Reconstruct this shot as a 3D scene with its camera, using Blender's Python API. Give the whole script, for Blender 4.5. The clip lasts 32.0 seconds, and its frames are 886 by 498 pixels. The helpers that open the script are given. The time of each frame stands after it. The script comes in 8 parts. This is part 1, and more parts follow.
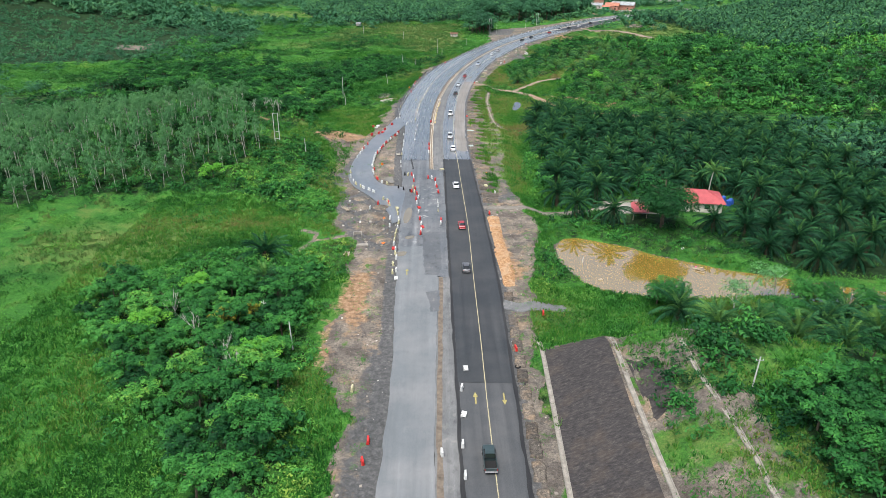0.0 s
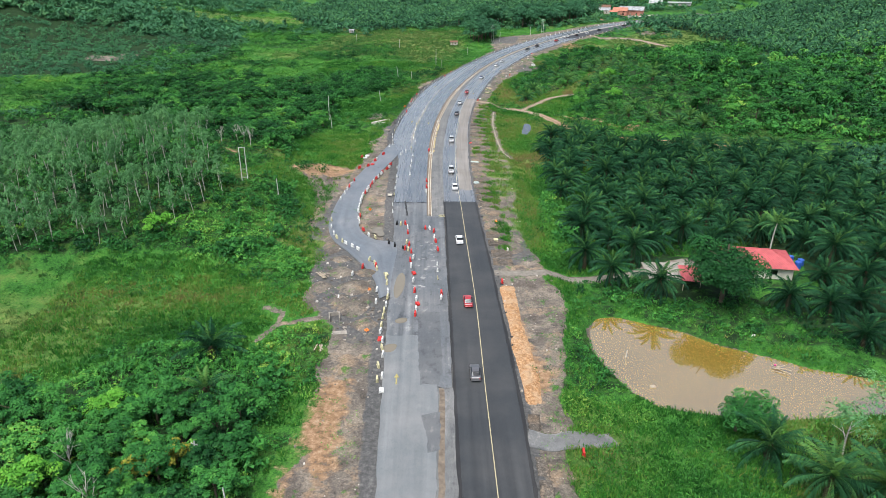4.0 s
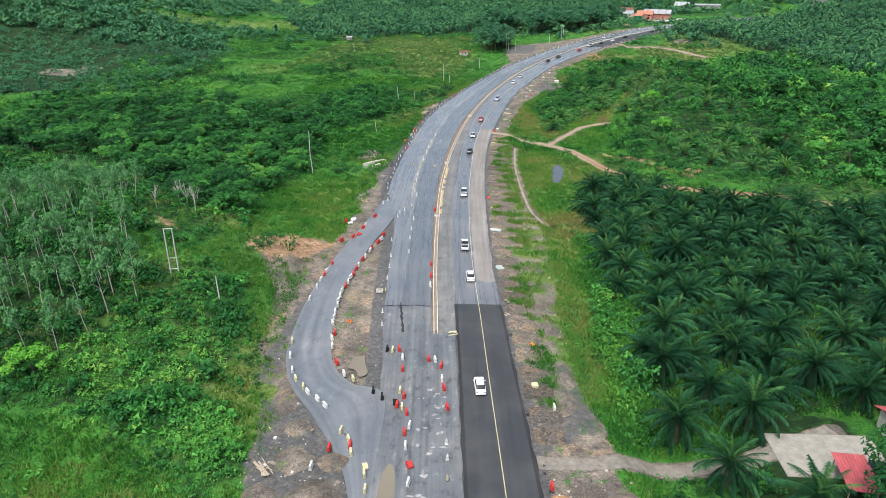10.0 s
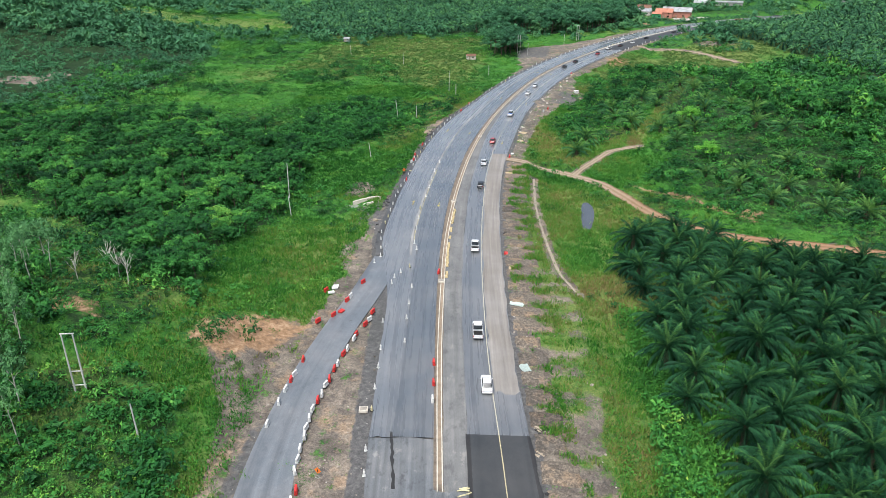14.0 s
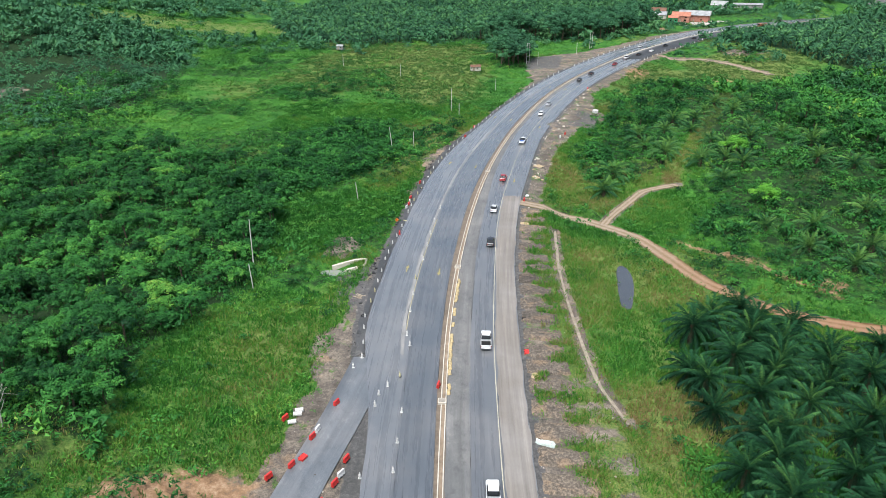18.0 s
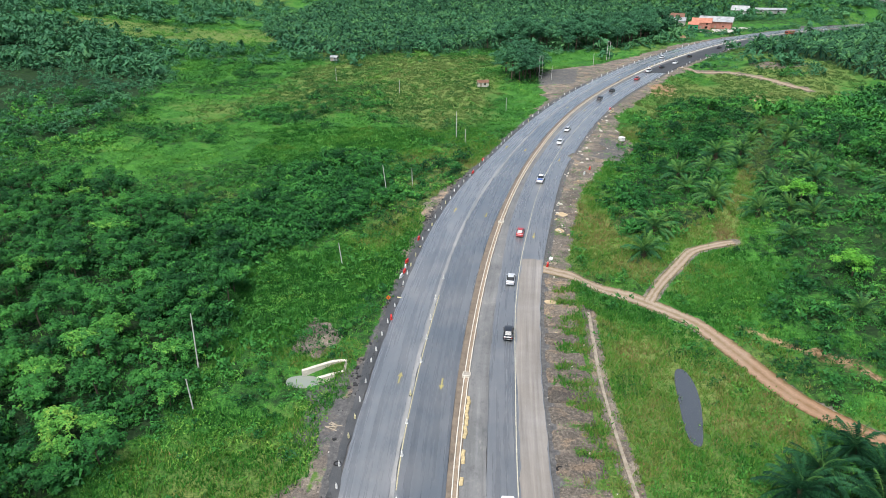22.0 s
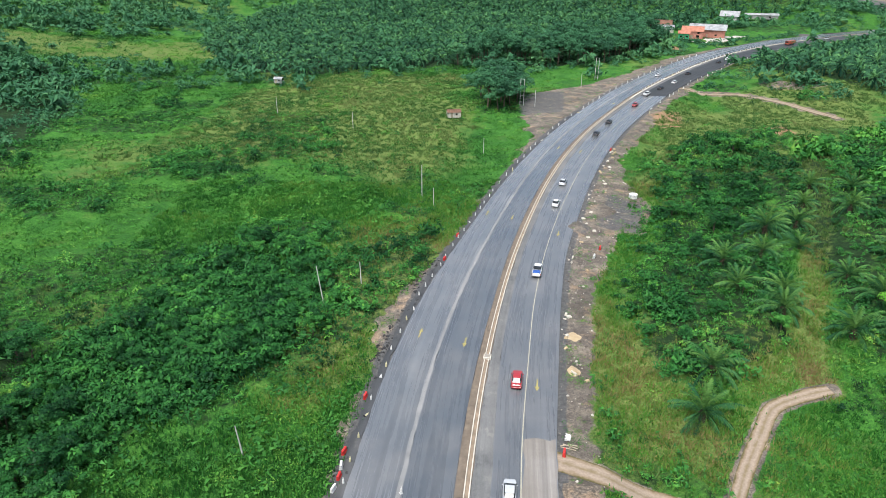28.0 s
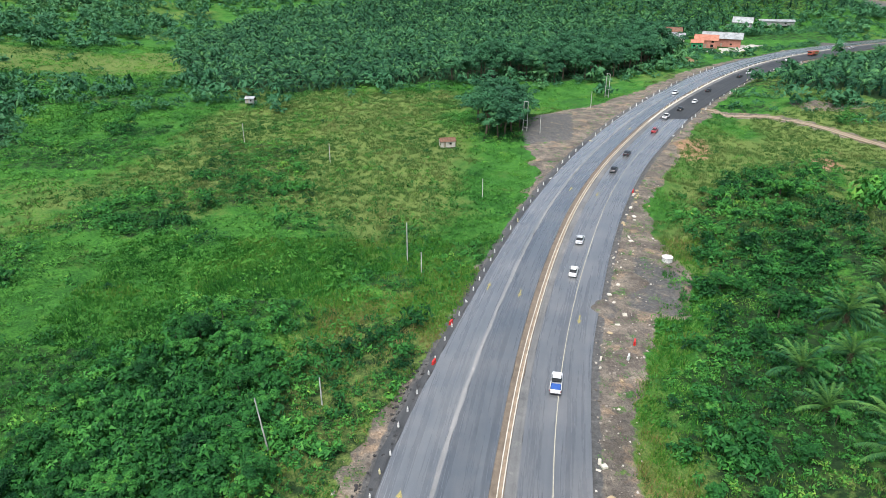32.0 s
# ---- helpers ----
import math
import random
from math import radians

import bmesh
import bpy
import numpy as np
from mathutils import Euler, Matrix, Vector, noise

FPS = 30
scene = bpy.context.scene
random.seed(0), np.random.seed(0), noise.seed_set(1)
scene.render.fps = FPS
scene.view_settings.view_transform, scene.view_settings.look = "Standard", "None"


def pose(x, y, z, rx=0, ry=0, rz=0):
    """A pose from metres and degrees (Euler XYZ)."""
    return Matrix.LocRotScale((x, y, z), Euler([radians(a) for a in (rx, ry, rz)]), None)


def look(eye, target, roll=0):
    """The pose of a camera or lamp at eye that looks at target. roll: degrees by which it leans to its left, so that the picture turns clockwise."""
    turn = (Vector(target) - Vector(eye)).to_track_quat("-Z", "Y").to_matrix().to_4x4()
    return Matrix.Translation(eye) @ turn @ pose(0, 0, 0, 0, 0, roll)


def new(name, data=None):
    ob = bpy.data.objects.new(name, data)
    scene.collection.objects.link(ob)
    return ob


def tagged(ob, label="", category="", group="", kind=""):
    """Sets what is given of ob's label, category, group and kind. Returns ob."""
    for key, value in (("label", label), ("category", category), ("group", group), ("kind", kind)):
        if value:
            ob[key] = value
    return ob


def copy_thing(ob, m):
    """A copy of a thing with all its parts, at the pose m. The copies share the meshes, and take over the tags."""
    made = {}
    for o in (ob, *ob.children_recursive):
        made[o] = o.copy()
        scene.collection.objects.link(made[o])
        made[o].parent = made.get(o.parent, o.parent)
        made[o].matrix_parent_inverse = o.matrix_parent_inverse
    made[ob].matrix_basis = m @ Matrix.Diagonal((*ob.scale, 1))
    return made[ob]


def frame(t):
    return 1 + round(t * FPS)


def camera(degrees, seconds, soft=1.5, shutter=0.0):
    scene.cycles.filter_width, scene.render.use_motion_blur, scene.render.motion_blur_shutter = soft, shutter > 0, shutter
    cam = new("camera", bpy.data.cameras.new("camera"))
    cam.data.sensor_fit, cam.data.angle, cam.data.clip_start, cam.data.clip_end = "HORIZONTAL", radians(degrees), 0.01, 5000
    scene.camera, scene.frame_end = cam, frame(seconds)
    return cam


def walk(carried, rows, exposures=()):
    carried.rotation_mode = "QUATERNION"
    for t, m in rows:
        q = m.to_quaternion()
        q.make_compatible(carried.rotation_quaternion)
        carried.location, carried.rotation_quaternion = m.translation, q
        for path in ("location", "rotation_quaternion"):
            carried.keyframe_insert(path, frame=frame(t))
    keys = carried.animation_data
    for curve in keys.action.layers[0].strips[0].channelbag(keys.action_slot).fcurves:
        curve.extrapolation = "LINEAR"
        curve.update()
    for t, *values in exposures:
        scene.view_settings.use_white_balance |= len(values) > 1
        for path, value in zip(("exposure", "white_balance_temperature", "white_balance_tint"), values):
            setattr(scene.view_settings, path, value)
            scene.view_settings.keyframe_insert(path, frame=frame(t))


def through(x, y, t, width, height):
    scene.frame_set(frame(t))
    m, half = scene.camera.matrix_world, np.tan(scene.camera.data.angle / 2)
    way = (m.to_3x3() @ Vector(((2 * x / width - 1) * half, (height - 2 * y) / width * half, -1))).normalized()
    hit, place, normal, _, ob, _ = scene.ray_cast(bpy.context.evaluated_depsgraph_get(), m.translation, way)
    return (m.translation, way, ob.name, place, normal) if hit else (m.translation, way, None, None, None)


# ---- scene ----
cam = camera(65.0, 32.0, soft=0.6)
# seconds, place in metres, turn to the left and pitch in degrees
PATH = [
    (0.0, 7.07, 12.99, 65.85, 1.93, -24.00),
    (1.0, 6.54, 23.28, 65.61, 1.83, -23.98),
    (2.0, 6.07, 33.51, 65.40, 1.76, -23.94),
    (3.0, 5.67, 43.63, 65.22, 1.75, -23.89),
    (4.0, 5.22, 53.67, 65.11, 1.81, -23.84),
    (5.0, 4.60, 63.68, 65.06, 1.92, -23.86),
    (6.0, 3.91, 73.68, 65.05, 2.01, -23.84),
    (7.0, 3.27, 83.72, 65.01, 2.02, -23.85),
    (8.0, 2.78, 93.84, 64.92, 2.03, -23.96),
    (9.0, 2.47, 104.06, 64.73, 2.16, -24.07),
    (10.0, 2.21, 114.37, 64.49, 2.35, -24.00),
    (11.0, 1.87, 124.72, 64.26, 2.53, -24.01),
    (12.0, 1.36, 134.94, 64.10, 2.65, -24.04),
    (13.0, 0.68, 144.93, 64.05, 2.70, -24.20),
    (14.0, 0.05, 154.94, 64.09, 2.71, -24.47),
    (15.0, -0.35, 165.15, 64.16, 2.71, -24.64),
    (16.0, -0.70, 175.30, 64.22, 2.73, -24.68),
    (17.0, -1.23, 185.09, 64.22, 2.77, -24.66),
    (18.0, -1.83, 194.67, 64.19, 2.84, -24.61),
    (19.0, -2.39, 204.27, 64.15, 2.91, -24.56),
    (20.0, -2.93, 213.94, 64.14, 2.97, -24.56),
    (21.0, -3.50, 223.68, 64.16, 3.01, -24.58),
    (22.0, -4.00, 233.40, 64.22, 3.10, -24.59),
    (23.0, -4.35, 243.03, 64.29, 3.19, -24.55),
    (24.0, -4.64, 252.69, 64.35, 2.89, -24.53),
    (25.0, -4.91, 262.49, 64.38, 2.35, -24.55),
    (26.0, -5.07, 272.41, 64.41, 1.80, -24.57),
    (27.0, -5.01, 282.37, 64.43, 1.14, -24.62),
    (28.0, -4.85, 292.31, 64.47, 0.55, -24.67),
    (29.0, -4.72, 302.18, 64.53, 0.25, -24.69),
    (30.0, -4.58, 311.96, 64.60, 0.16, -24.67),
    (31.0, -4.35, 321.63, 64.69, 0.15, -24.68),
    (32.0, -4.05, 331.26, 64.79, 0.17, -24.67),
]


def aim(x, y, z, turn, pitch):
    """A camera pose that is turned to the left by turn and up by pitch."""
    a, b = radians(turn), radians(pitch)
    return look((x, y, z), (x - 9 * math.sin(a) * math.cos(b), y + 9 * math.cos(a) * math.cos(b), z + 9 * math.sin(b)), 0.13)


walk(cam, [(t, aim(x, y, z, turn, pitch)) for t, x, y, z, turn, pitch in PATH])

# ---- sky and light: an overcast tropical day ----
world = bpy.data.worlds.new("overcast_sky")
scene.world = world
world.use_nodes = True
wt = world.node_tree
sky = wt.nodes.new("ShaderNodeTexSky")
sky.sky_type, sky.sun_disc = "NISHITA", False
sky.sun_elevation, sky.sun_rotation = radians(64), radians(205)
sky.air_density, sky.dust_density, sky.ozone_density = 1.0, 3.0, 1.0
grey_sky = wt.nodes.new("ShaderNodeHueSaturation")
grey_sky.inputs["Saturation"].default_value = 0.8
wt.links.new(sky.outputs[0], grey_sky.inputs["Color"])
wt.links.new(grey_sky.outputs[0], wt.nodes["Background"].inputs[0])
wt.nodes["Background"].inputs[1].default_value = 0.06

sun = new("sun", bpy.data.lights.new("sun", "SUN"))
sun.data.energy, sun.data.angle, sun.data.color = 1.5, radians(35), (1.0, 0.99, 0.97)
sun.matrix_world = look((0, 0, 300), (0 + 0.42 * 110, 0.9 * 110, 300 - 250))
scene.view_settings.exposure = 1.71


# ---- small numeric helpers ----
def table(text):
    return np.array([[float(v) for v in row.split()] for row in text.strip().splitlines()])


def smooth(xs, ys, at):
    """A smooth curve through the points (xs, ys), read at the given places."""
    xs, ys, at = np.asarray(xs, float), np.asarray(ys, float), np.asarray(at, float)
    slope = np.gradient(ys, xs)
    i = np.clip(np.searchsorted(xs, at) - 1, 0, len(xs) - 2)
    h = xs[i + 1] - xs[i]
    u = np.clip((at - xs[i]) / h, 0, 1)
    a, b, c = ys[i], ys[i + 1], u * u * (3 - 2 * u)
    return a + (b - a) * c + h * (slope[i] * u * (1 - u) ** 2 - slope[i + 1] * u * u * (1 - u))


def ramp(v, a, b):
    u = np.clip((np.asarray(v, float) - a) / (b - a), 0, 1)
    return u * u * (3 - 2 * u)


def vnoise(x, y, size, seed=0):
    """Smooth noise from 0 to 1 over the plan, with lumps of that size in metres."""
    x, y = np.asarray(x, float) / size + seed * 17.3, np.asarray(y, float) / size + seed * 9.1
    i, j = np.floor(x), np.floor(y)
    u, v = x - i, y - j
    u, v = u * u * (3 - 2 * u), v * v * (3 - 2 * v)

    def corner(a, b):
        s = np.sin(a * 127.1 + b * 311.7 + seed * 74.7) * 43758.5453
        return s - np.floor(s)

    low = corner(i, j) * (1 - u) + corner(i + 1, j) * u
    high = corner(i, j + 1) * (1 - u) + corner(i + 1, j + 1) * u
    return low * (1 - v) + high * v


def depth_in(poly, x, y):
    """Metres inside the outline poly (negative outside)."""
    x, y = np.asarray(x, float), np.asarray(y, float)
    best, odd = np.full(x.shape, 1e9), np.zeros(x.shape, bool)
    for (ax, ay), (bx, by) in zip(poly, poly[1:] + poly[:1]):
        u = np.clip(((x - ax) * (bx - ax) + (y - ay) * (by - ay)) / ((bx - ax) ** 2 + (by - ay) ** 2 + 1e-9), 0, 1)
        best = np.minimum(best, np.hypot(x - ax - u * (bx - ax), y - ay - u * (by - ay)))
        if ay != by:
            odd ^= ((ay > y) != (by > y)) & (x < ax + (y - ay) / (by - ay) * (bx - ax))
    return np.where(odd, best, -best)


def off_line(line, x, y):
    """Metres from the open line."""
    best = np.full(np.shape(x), 1e9)
    for (ax, ay), (bx, by) in zip(line, line[1:]):
        u = np.clip(((x - ax) * (bx - ax) + (y - ay) * (by - ay)) / ((bx - ax) ** 2 + (by - ay) ** 2 + 1e-9), 0, 1)
        best = np.minimum(best, np.hypot(x - ax - u * (bx - ax), y - ay - u * (by - ay)))
    return best


# ---- the road's plan: for each y, the x of its edges ----
# y, outer edge of the left carriageway, its inner edge, median, inner edge of the right carriageway, lane line, outer edge
ROAD = table("""
-300 8.0 21.6 23.5 25.8 30.0 34.4
-100 1.0 11.6 13.5 15.8 20.4 24.6
60 -3.2 4.8 6.7 8.5 13.1 17.4
82 -3.8 3.8 5.6 7.4 12.0 16.5
100 -4.3 2.9 4.6 6.4 11.1 15.9
120 -5.4 2.3 3.8 5.4 10.3 15.3
144 -7.3 1.5 2.9 4.2 9.2 14.5
175 -9.3 -0.7 0.6 2.7 7.9 12.6
210 -11.8 -3.5 -2.7 1.0 5.7 10.2
228 -13.5 -4.6 -3.8 0.1 4.6 8.9
250 -15.0 -5.8 -5.0 -1.0 3.1 7.4
275 -16.5 -6.8 -5.8 -1.9 2.2 6.6
300 -20.6 -7.2 -6.1 -2.1 1.9 6.4
325 -20.2 -6.6 -5.2 -1.6 2.5 6.8
347 -18.8 -5.1 -3.6 -0.4 3.4 8.0
365 -17.2 -3.4 -1.8 1.2 5.0 9.8
388 -14.5 -0.2 1.3 3.6 8.2 13.2
410 -10.0 3.9 5.2 7.2 11.7 16.8
430 -4.6 8.1 9.5 11.2 16.0 20.8
450 1.4 13.1 14.6 16.4 21.3 26.4
475 9.3 20.3 21.8 23.8 29.0 34.0
500 18.2 28.7 30.3 32.4 37.6 42.8
530 30.4 41.0 42.6 44.8 50.0 55.4
565 47.2 58.4 60.0 62.2 67.8 73.4
600 66.4 77.9 79.6 82.0 87.7 93.4
640 91.6 104.1 106.0 108.5 114.8 121.0
680 120.6 134.0 136.0 138.6 145.4 152.0
720 156.4 171.3 173.5 176.5 184.0 191.5
750 191.4 208.5 211.0 214.4 223.0 231.6
780 235.0 255.0 258.0 262.0 272.0 282.0
810 292.0 315.0 318.0 322.0 333.0 344.0
840 370.0 396.0 400.0 405.0 418.0 432.0
""")


def edge(column, y):
    return smooth(ROAD[:, 0], ROAD[:, column], y)


# y, outer limit of the bare ground on either side of the road
BARE = table("""
-300 4 38
-100 -4 28
60 -9 21
82 -10 21
97 -11 21
105 -14 20.5
113 -17 20
123 -20 19.5
133 -18 20
149 -17 22
164 -20 24
176 -26 26
190 -28 23
205 -29.5 20
220 -31 20
235 -31.5 19.5
245 -32 20.5
258 -31 20.2
270 -27 20
285 -27 18.3
300 -25 16.8
315 -25.5 16
330 -24 15.8
345 -21 15
365 -19.5 16
380 -18 17
395 -18.5 20
405 -17.5 23
417 -11.2 25
430 -6.7 30
450 -0.7 38
475 7.3 45
500 15.8 48
524 22 60
548 22 72
575 25 84
596 31 98
614 56 106
644 83 126
685 113 157
720 149 196
760 200 250
840 360 440
""")


def bare_left(y):
    return np.interp(y, BARE[:, 0], BARE[:, 1])


def bare_right(y):
    return np.interp(y, BARE[:, 0], BARE[:, 2])


POND = [(29, 169), (31.5, 173.5), (36, 174.5), (41, 172), (47, 169.5), (52, 165), (57, 162.5), (62, 160), (66, 157.5), (75, 154.5), (86, 151), (97, 148), (112, 143),
        (112, 138), (93, 140.5), (82, 143), (72, 146), (56, 144), (44, 144.5), (37, 146), (33.5, 150), (31, 156), (29, 162)]
POND_Z = -2.7
WATERS = {"roadside_puddle": ([(29, 332.5), (31.2, 332.5), (31.6, 326), (30, 318), (28.4, 312.5), (26.8, 314.5), (27.8, 323)], -2.15),
          "ditch_puddle": ([(25.2, 222.5), (26.2, 222.6), (27.4, 219), (28.3, 214), (27.6, 212), (26.6, 215), (25.8, 219)], -2.2),
          "creek": ([(-153, 449), (-150.5, 449), (-149.5, 460), (-146.5, 471), (-144.5, 486), (-146.5, 487), (-149, 472), (-152, 460)], -1.9),
          "culvert_pool": ([(-34.4, 325.6), (-32, 326.6), (-29.4, 326.2), (-28, 325), (-30.2, 323.0), (-33.6, 323.2)], -1.75)}
TRACK_NEAR = [(12, 189), (18, 189), (26, 190.3), (33, 191), (40, 192.5), (47, 194.5), (56, 199)]
ACCESS = [(14.8, 134.6), (18.4, 133.6), (23, 135.2), (28, 136.9)]
TRACK_FAR = [(9, 365.5), (17, 362), (24, 359), (30, 354.3), (36.4, 347.6), (40.2, 340), (43.5, 331), (47, 324), (51, 319), (57, 314), (68, 309), (84, 305), (104, 297)]
TRACK_BRANCH = [(30, 355.5), (32.4, 360.4), (36, 366.5), (40.5, 373.2), (44.4, 378.4), (50.3, 380.8), (54.3, 381.6)]
TRACK_HILL = [(94, 610), (101, 606.5), (109, 602.6), (120.5, 597.8), (130.5, 586), (138, 571.8), (145, 558)]
DRAIN = [(17.4, 350), (16.4, 332), (16.2, 320), (17, 303), (18, 290), (19.2, 284), (21.3, 277.5)]
FOOTPATH = [(-19.6, 168.5), (-25.7, 168.0), (-29.7, 167.3), (-32.1, 161.8), (-29.7, 167.3), (-29.6, 171.4), (-33.7, 173.7)]


# plan of the woods and fields
THICKET = [(-23, 148), (-25, 120), (-20, 104), (-17, 92), (-16, 72), (-25, 72), (-31, 86), (-41, 98), (-54, 112), (-65, 125), (-69, 136), (-62, 146), (-50, 154), (-40, 160), (-34, 160), (-28, 156)]
RUBBER = [(-118, 184), (-84, 196), (-62, 206), (-57, 222), (-62, 236), (-72, 258), (-98, 300), (-165, 340), (-220, 320), (-200, 260), (-150, 190)]
DEEP_WOOD = [(-50, 262), (-66, 262), (-80, 292), (-112, 318), (-176, 348), (-182, 410), (-120, 415), (-75, 392), (-50, 350), (-46, 318), (-56, 292)]
PALMS_RIGHT = [(30, 199), (30, 210), (33, 222), (32, 240), (33, 262), (30, 284), (35, 300), (38, 315), (52, 310), (66, 303), (82, 298), (106, 290), (150, 280), (200, 262), (190, 170), (120, 160), (100, 172), (86, 184), (80, 204), (58, 204), (47, 199)]
PALMS_SHORE = [(52, 141), (44, 137), (49, 128), (62, 124), (80, 118), (102, 108), (118, 112), (122, 132), (104, 134), (78, 139), (66, 142)]
PALMS_FAR = [(-114, 642), (-76, 636), (-22, 655), (16, 668), (60, 694), (100, 742), (128, 800), (110, 900), (-60, 930), (-150, 880), (-160, 740)]
PALMS_BACK = [(110, 820), (140, 812), (215, 875), (330, 860), (420, 830), (560, 900), (560, 1020), (-60, 1020), (-40, 960)]
PALMS_HILL = [(138, 640), (170, 672), (205, 712), (250, 742), (320, 772), (470, 800), (520, 640), (300, 500), (200, 470), (190, 560), (160, 620)]
WOOD_FAR = [(-12, 656), (20, 664), (46, 662), (74, 672), (104, 694), (123, 722), (126, 756), (100, 752), (60, 712), (10, 686)]
CLUMP = [(8, 566), (18, 562), (28, 574), (30, 600), (16, 604), (6, 590)]
WOOD_LEFT = [(-138, 468), (-150, 560), (-190, 640), (-300, 690), (-720, 720), (-720, 420), (-250, 410), (-190, 430)]
SLOPE_RIGHT = [(62, 330), (100, 312), (180, 300), (320, 380), (330, 560), (180, 560), (120, 520), (80, 480), (68, 420), (60, 370)]
BUSH_RIGHT = [(27, 392), (34, 424), (46, 446), (52, 470), (58, 505), (84, 528), (100, 520), (70, 440), (56, 392), (40, 384), (34, 376)]

CORRIDOR = [(53, 382), (54, 389), (65, 411), (80, 441), (98, 481), (118, 530), (130, 560)]
CLEARING = [(18, 366), (20, 392), (26, 398), (30, 386), (38, 380), (44, 390), (52, 398), (54, 388), (46, 376), (33, 364)]
SHRUB_BAND = [(-68, 339), (-72, 371), (-64.6, 392), (-58, 430), (-44, 444), (-30, 425), (-25, 410), (-30, 388), (-47, 381), (-52, 360), (-54, 337)]
CANOPY = [(-72, 388), (-60, 404), (-54, 417), (-42, 421), (-33, 411), (-32, 400), (-34, 390), (-38, 379), (-48, 372), (-66, 372)]
THICKET_TOP = [(-23, 148), (-28, 156), (-34, 160), (-40, 160), (-50, 154), (-58, 146), (-46, 139), (-24, 139)]
BRIGHT_BUSH = [(-42, 199), (-38, 202), (-31, 197), (-28.5, 190), (-31, 185), (-39, 189)]
VINES = [(27, 238), (31.5, 238), (33, 222), (31, 205), (27, 205), (25.5, 222)]
CREEPERS = [(-64, 196), (-38, 200), (-36, 214), (-40, 232), (-50, 242), (-64, 234)]
HILL_BUSH = [(48, 60), (49, 88), (54, 95), (62, 100), (72, 102), (92, 102), (118, 99), (118, 60)]


def woody(x, y):
    """How thick the shrubs stand, from 0 to 1."""
    n = 0.6 * vnoise(x, y, 26, 21) + 0.4 * vnoise(x, y, 9, 22)
    w = np.where(x < 0, ramp(n, 0.33, 0.56), ramp(n, 0.44, 0.62)) * 0.8
    for poly, v in ((THICKET, 1.0), (DEEP_WOOD, 0.95), (RUBBER, 1.0), (SLOPE_RIGHT, 0.85), (BUSH_RIGHT, 0.9), (WOOD_LEFT, 0.9), (CLUMP, 0.9), (WOOD_FAR, 1.0), (HILL_BUSH, 1.0), ([(58, 319), (84, 310), (104, 302), (200, 268), (200, 304), (100, 322), (66, 336)], 0.9), ([(225, 800), (290, 818), (330, 850), (250, 846)], 0.7)):
        w = np.maximum(w, v * ramp(depth_in(poly, x, y), -3, 3))
    for poly in ([(-118, 188), (-60, 196), (-40, 188), (-32, 174), (-46, 162), (-66, 148), (-74, 134), (-58, 110), (-44, 96), (-34, 84), (-30, 70), (-140, 70)], [(-70, 640), (0, 650), (6, 545), (-2, 500), (-35, 490), (-52, 560)],
                 [(-300, 730), (-130, 745), (-116, 680), (-270, 640)], [(16, 350), (30, 350), (33, 322), (30, 285), (24, 268), (24, 240), (20, 205), (14, 205)],
                 [(-48, 305), (-26, 312), (-26, 262), (-44, 262), (-54, 280)], [(18, 400), (28, 428), (27, 390), (17, 375)], [(17, 352), (27, 352), (40, 332), (45, 317), (36, 302), (30, 285), (22, 285)], [(44, 470), (64, 540), (96, 600), (150, 600), (110, 545), (80, 530), (56, 476)],
                 [(-34, 366), (-20, 372), (-16, 400), (-34, 380)], PALMS_RIGHT, [(21, 160), (28, 172), (28, 190), (21, 190)]):
        w = w * (1 - 0.93 * ramp(depth_in(poly, x, y), -4, 4))
    for poly in (SHRUB_BAND, VINES, CREEPERS, BRIGHT_BUSH):
        w = np.maximum(w, ramp(depth_in(poly, x, y), -2, 2))
    return w * (0.05 + 0.95 * ramp(off_line(CORRIDOR, x, y), 1.5, 5)) * (1 - 0.8 * ramp(depth_in(CLEARING, x, y), -2, 2))


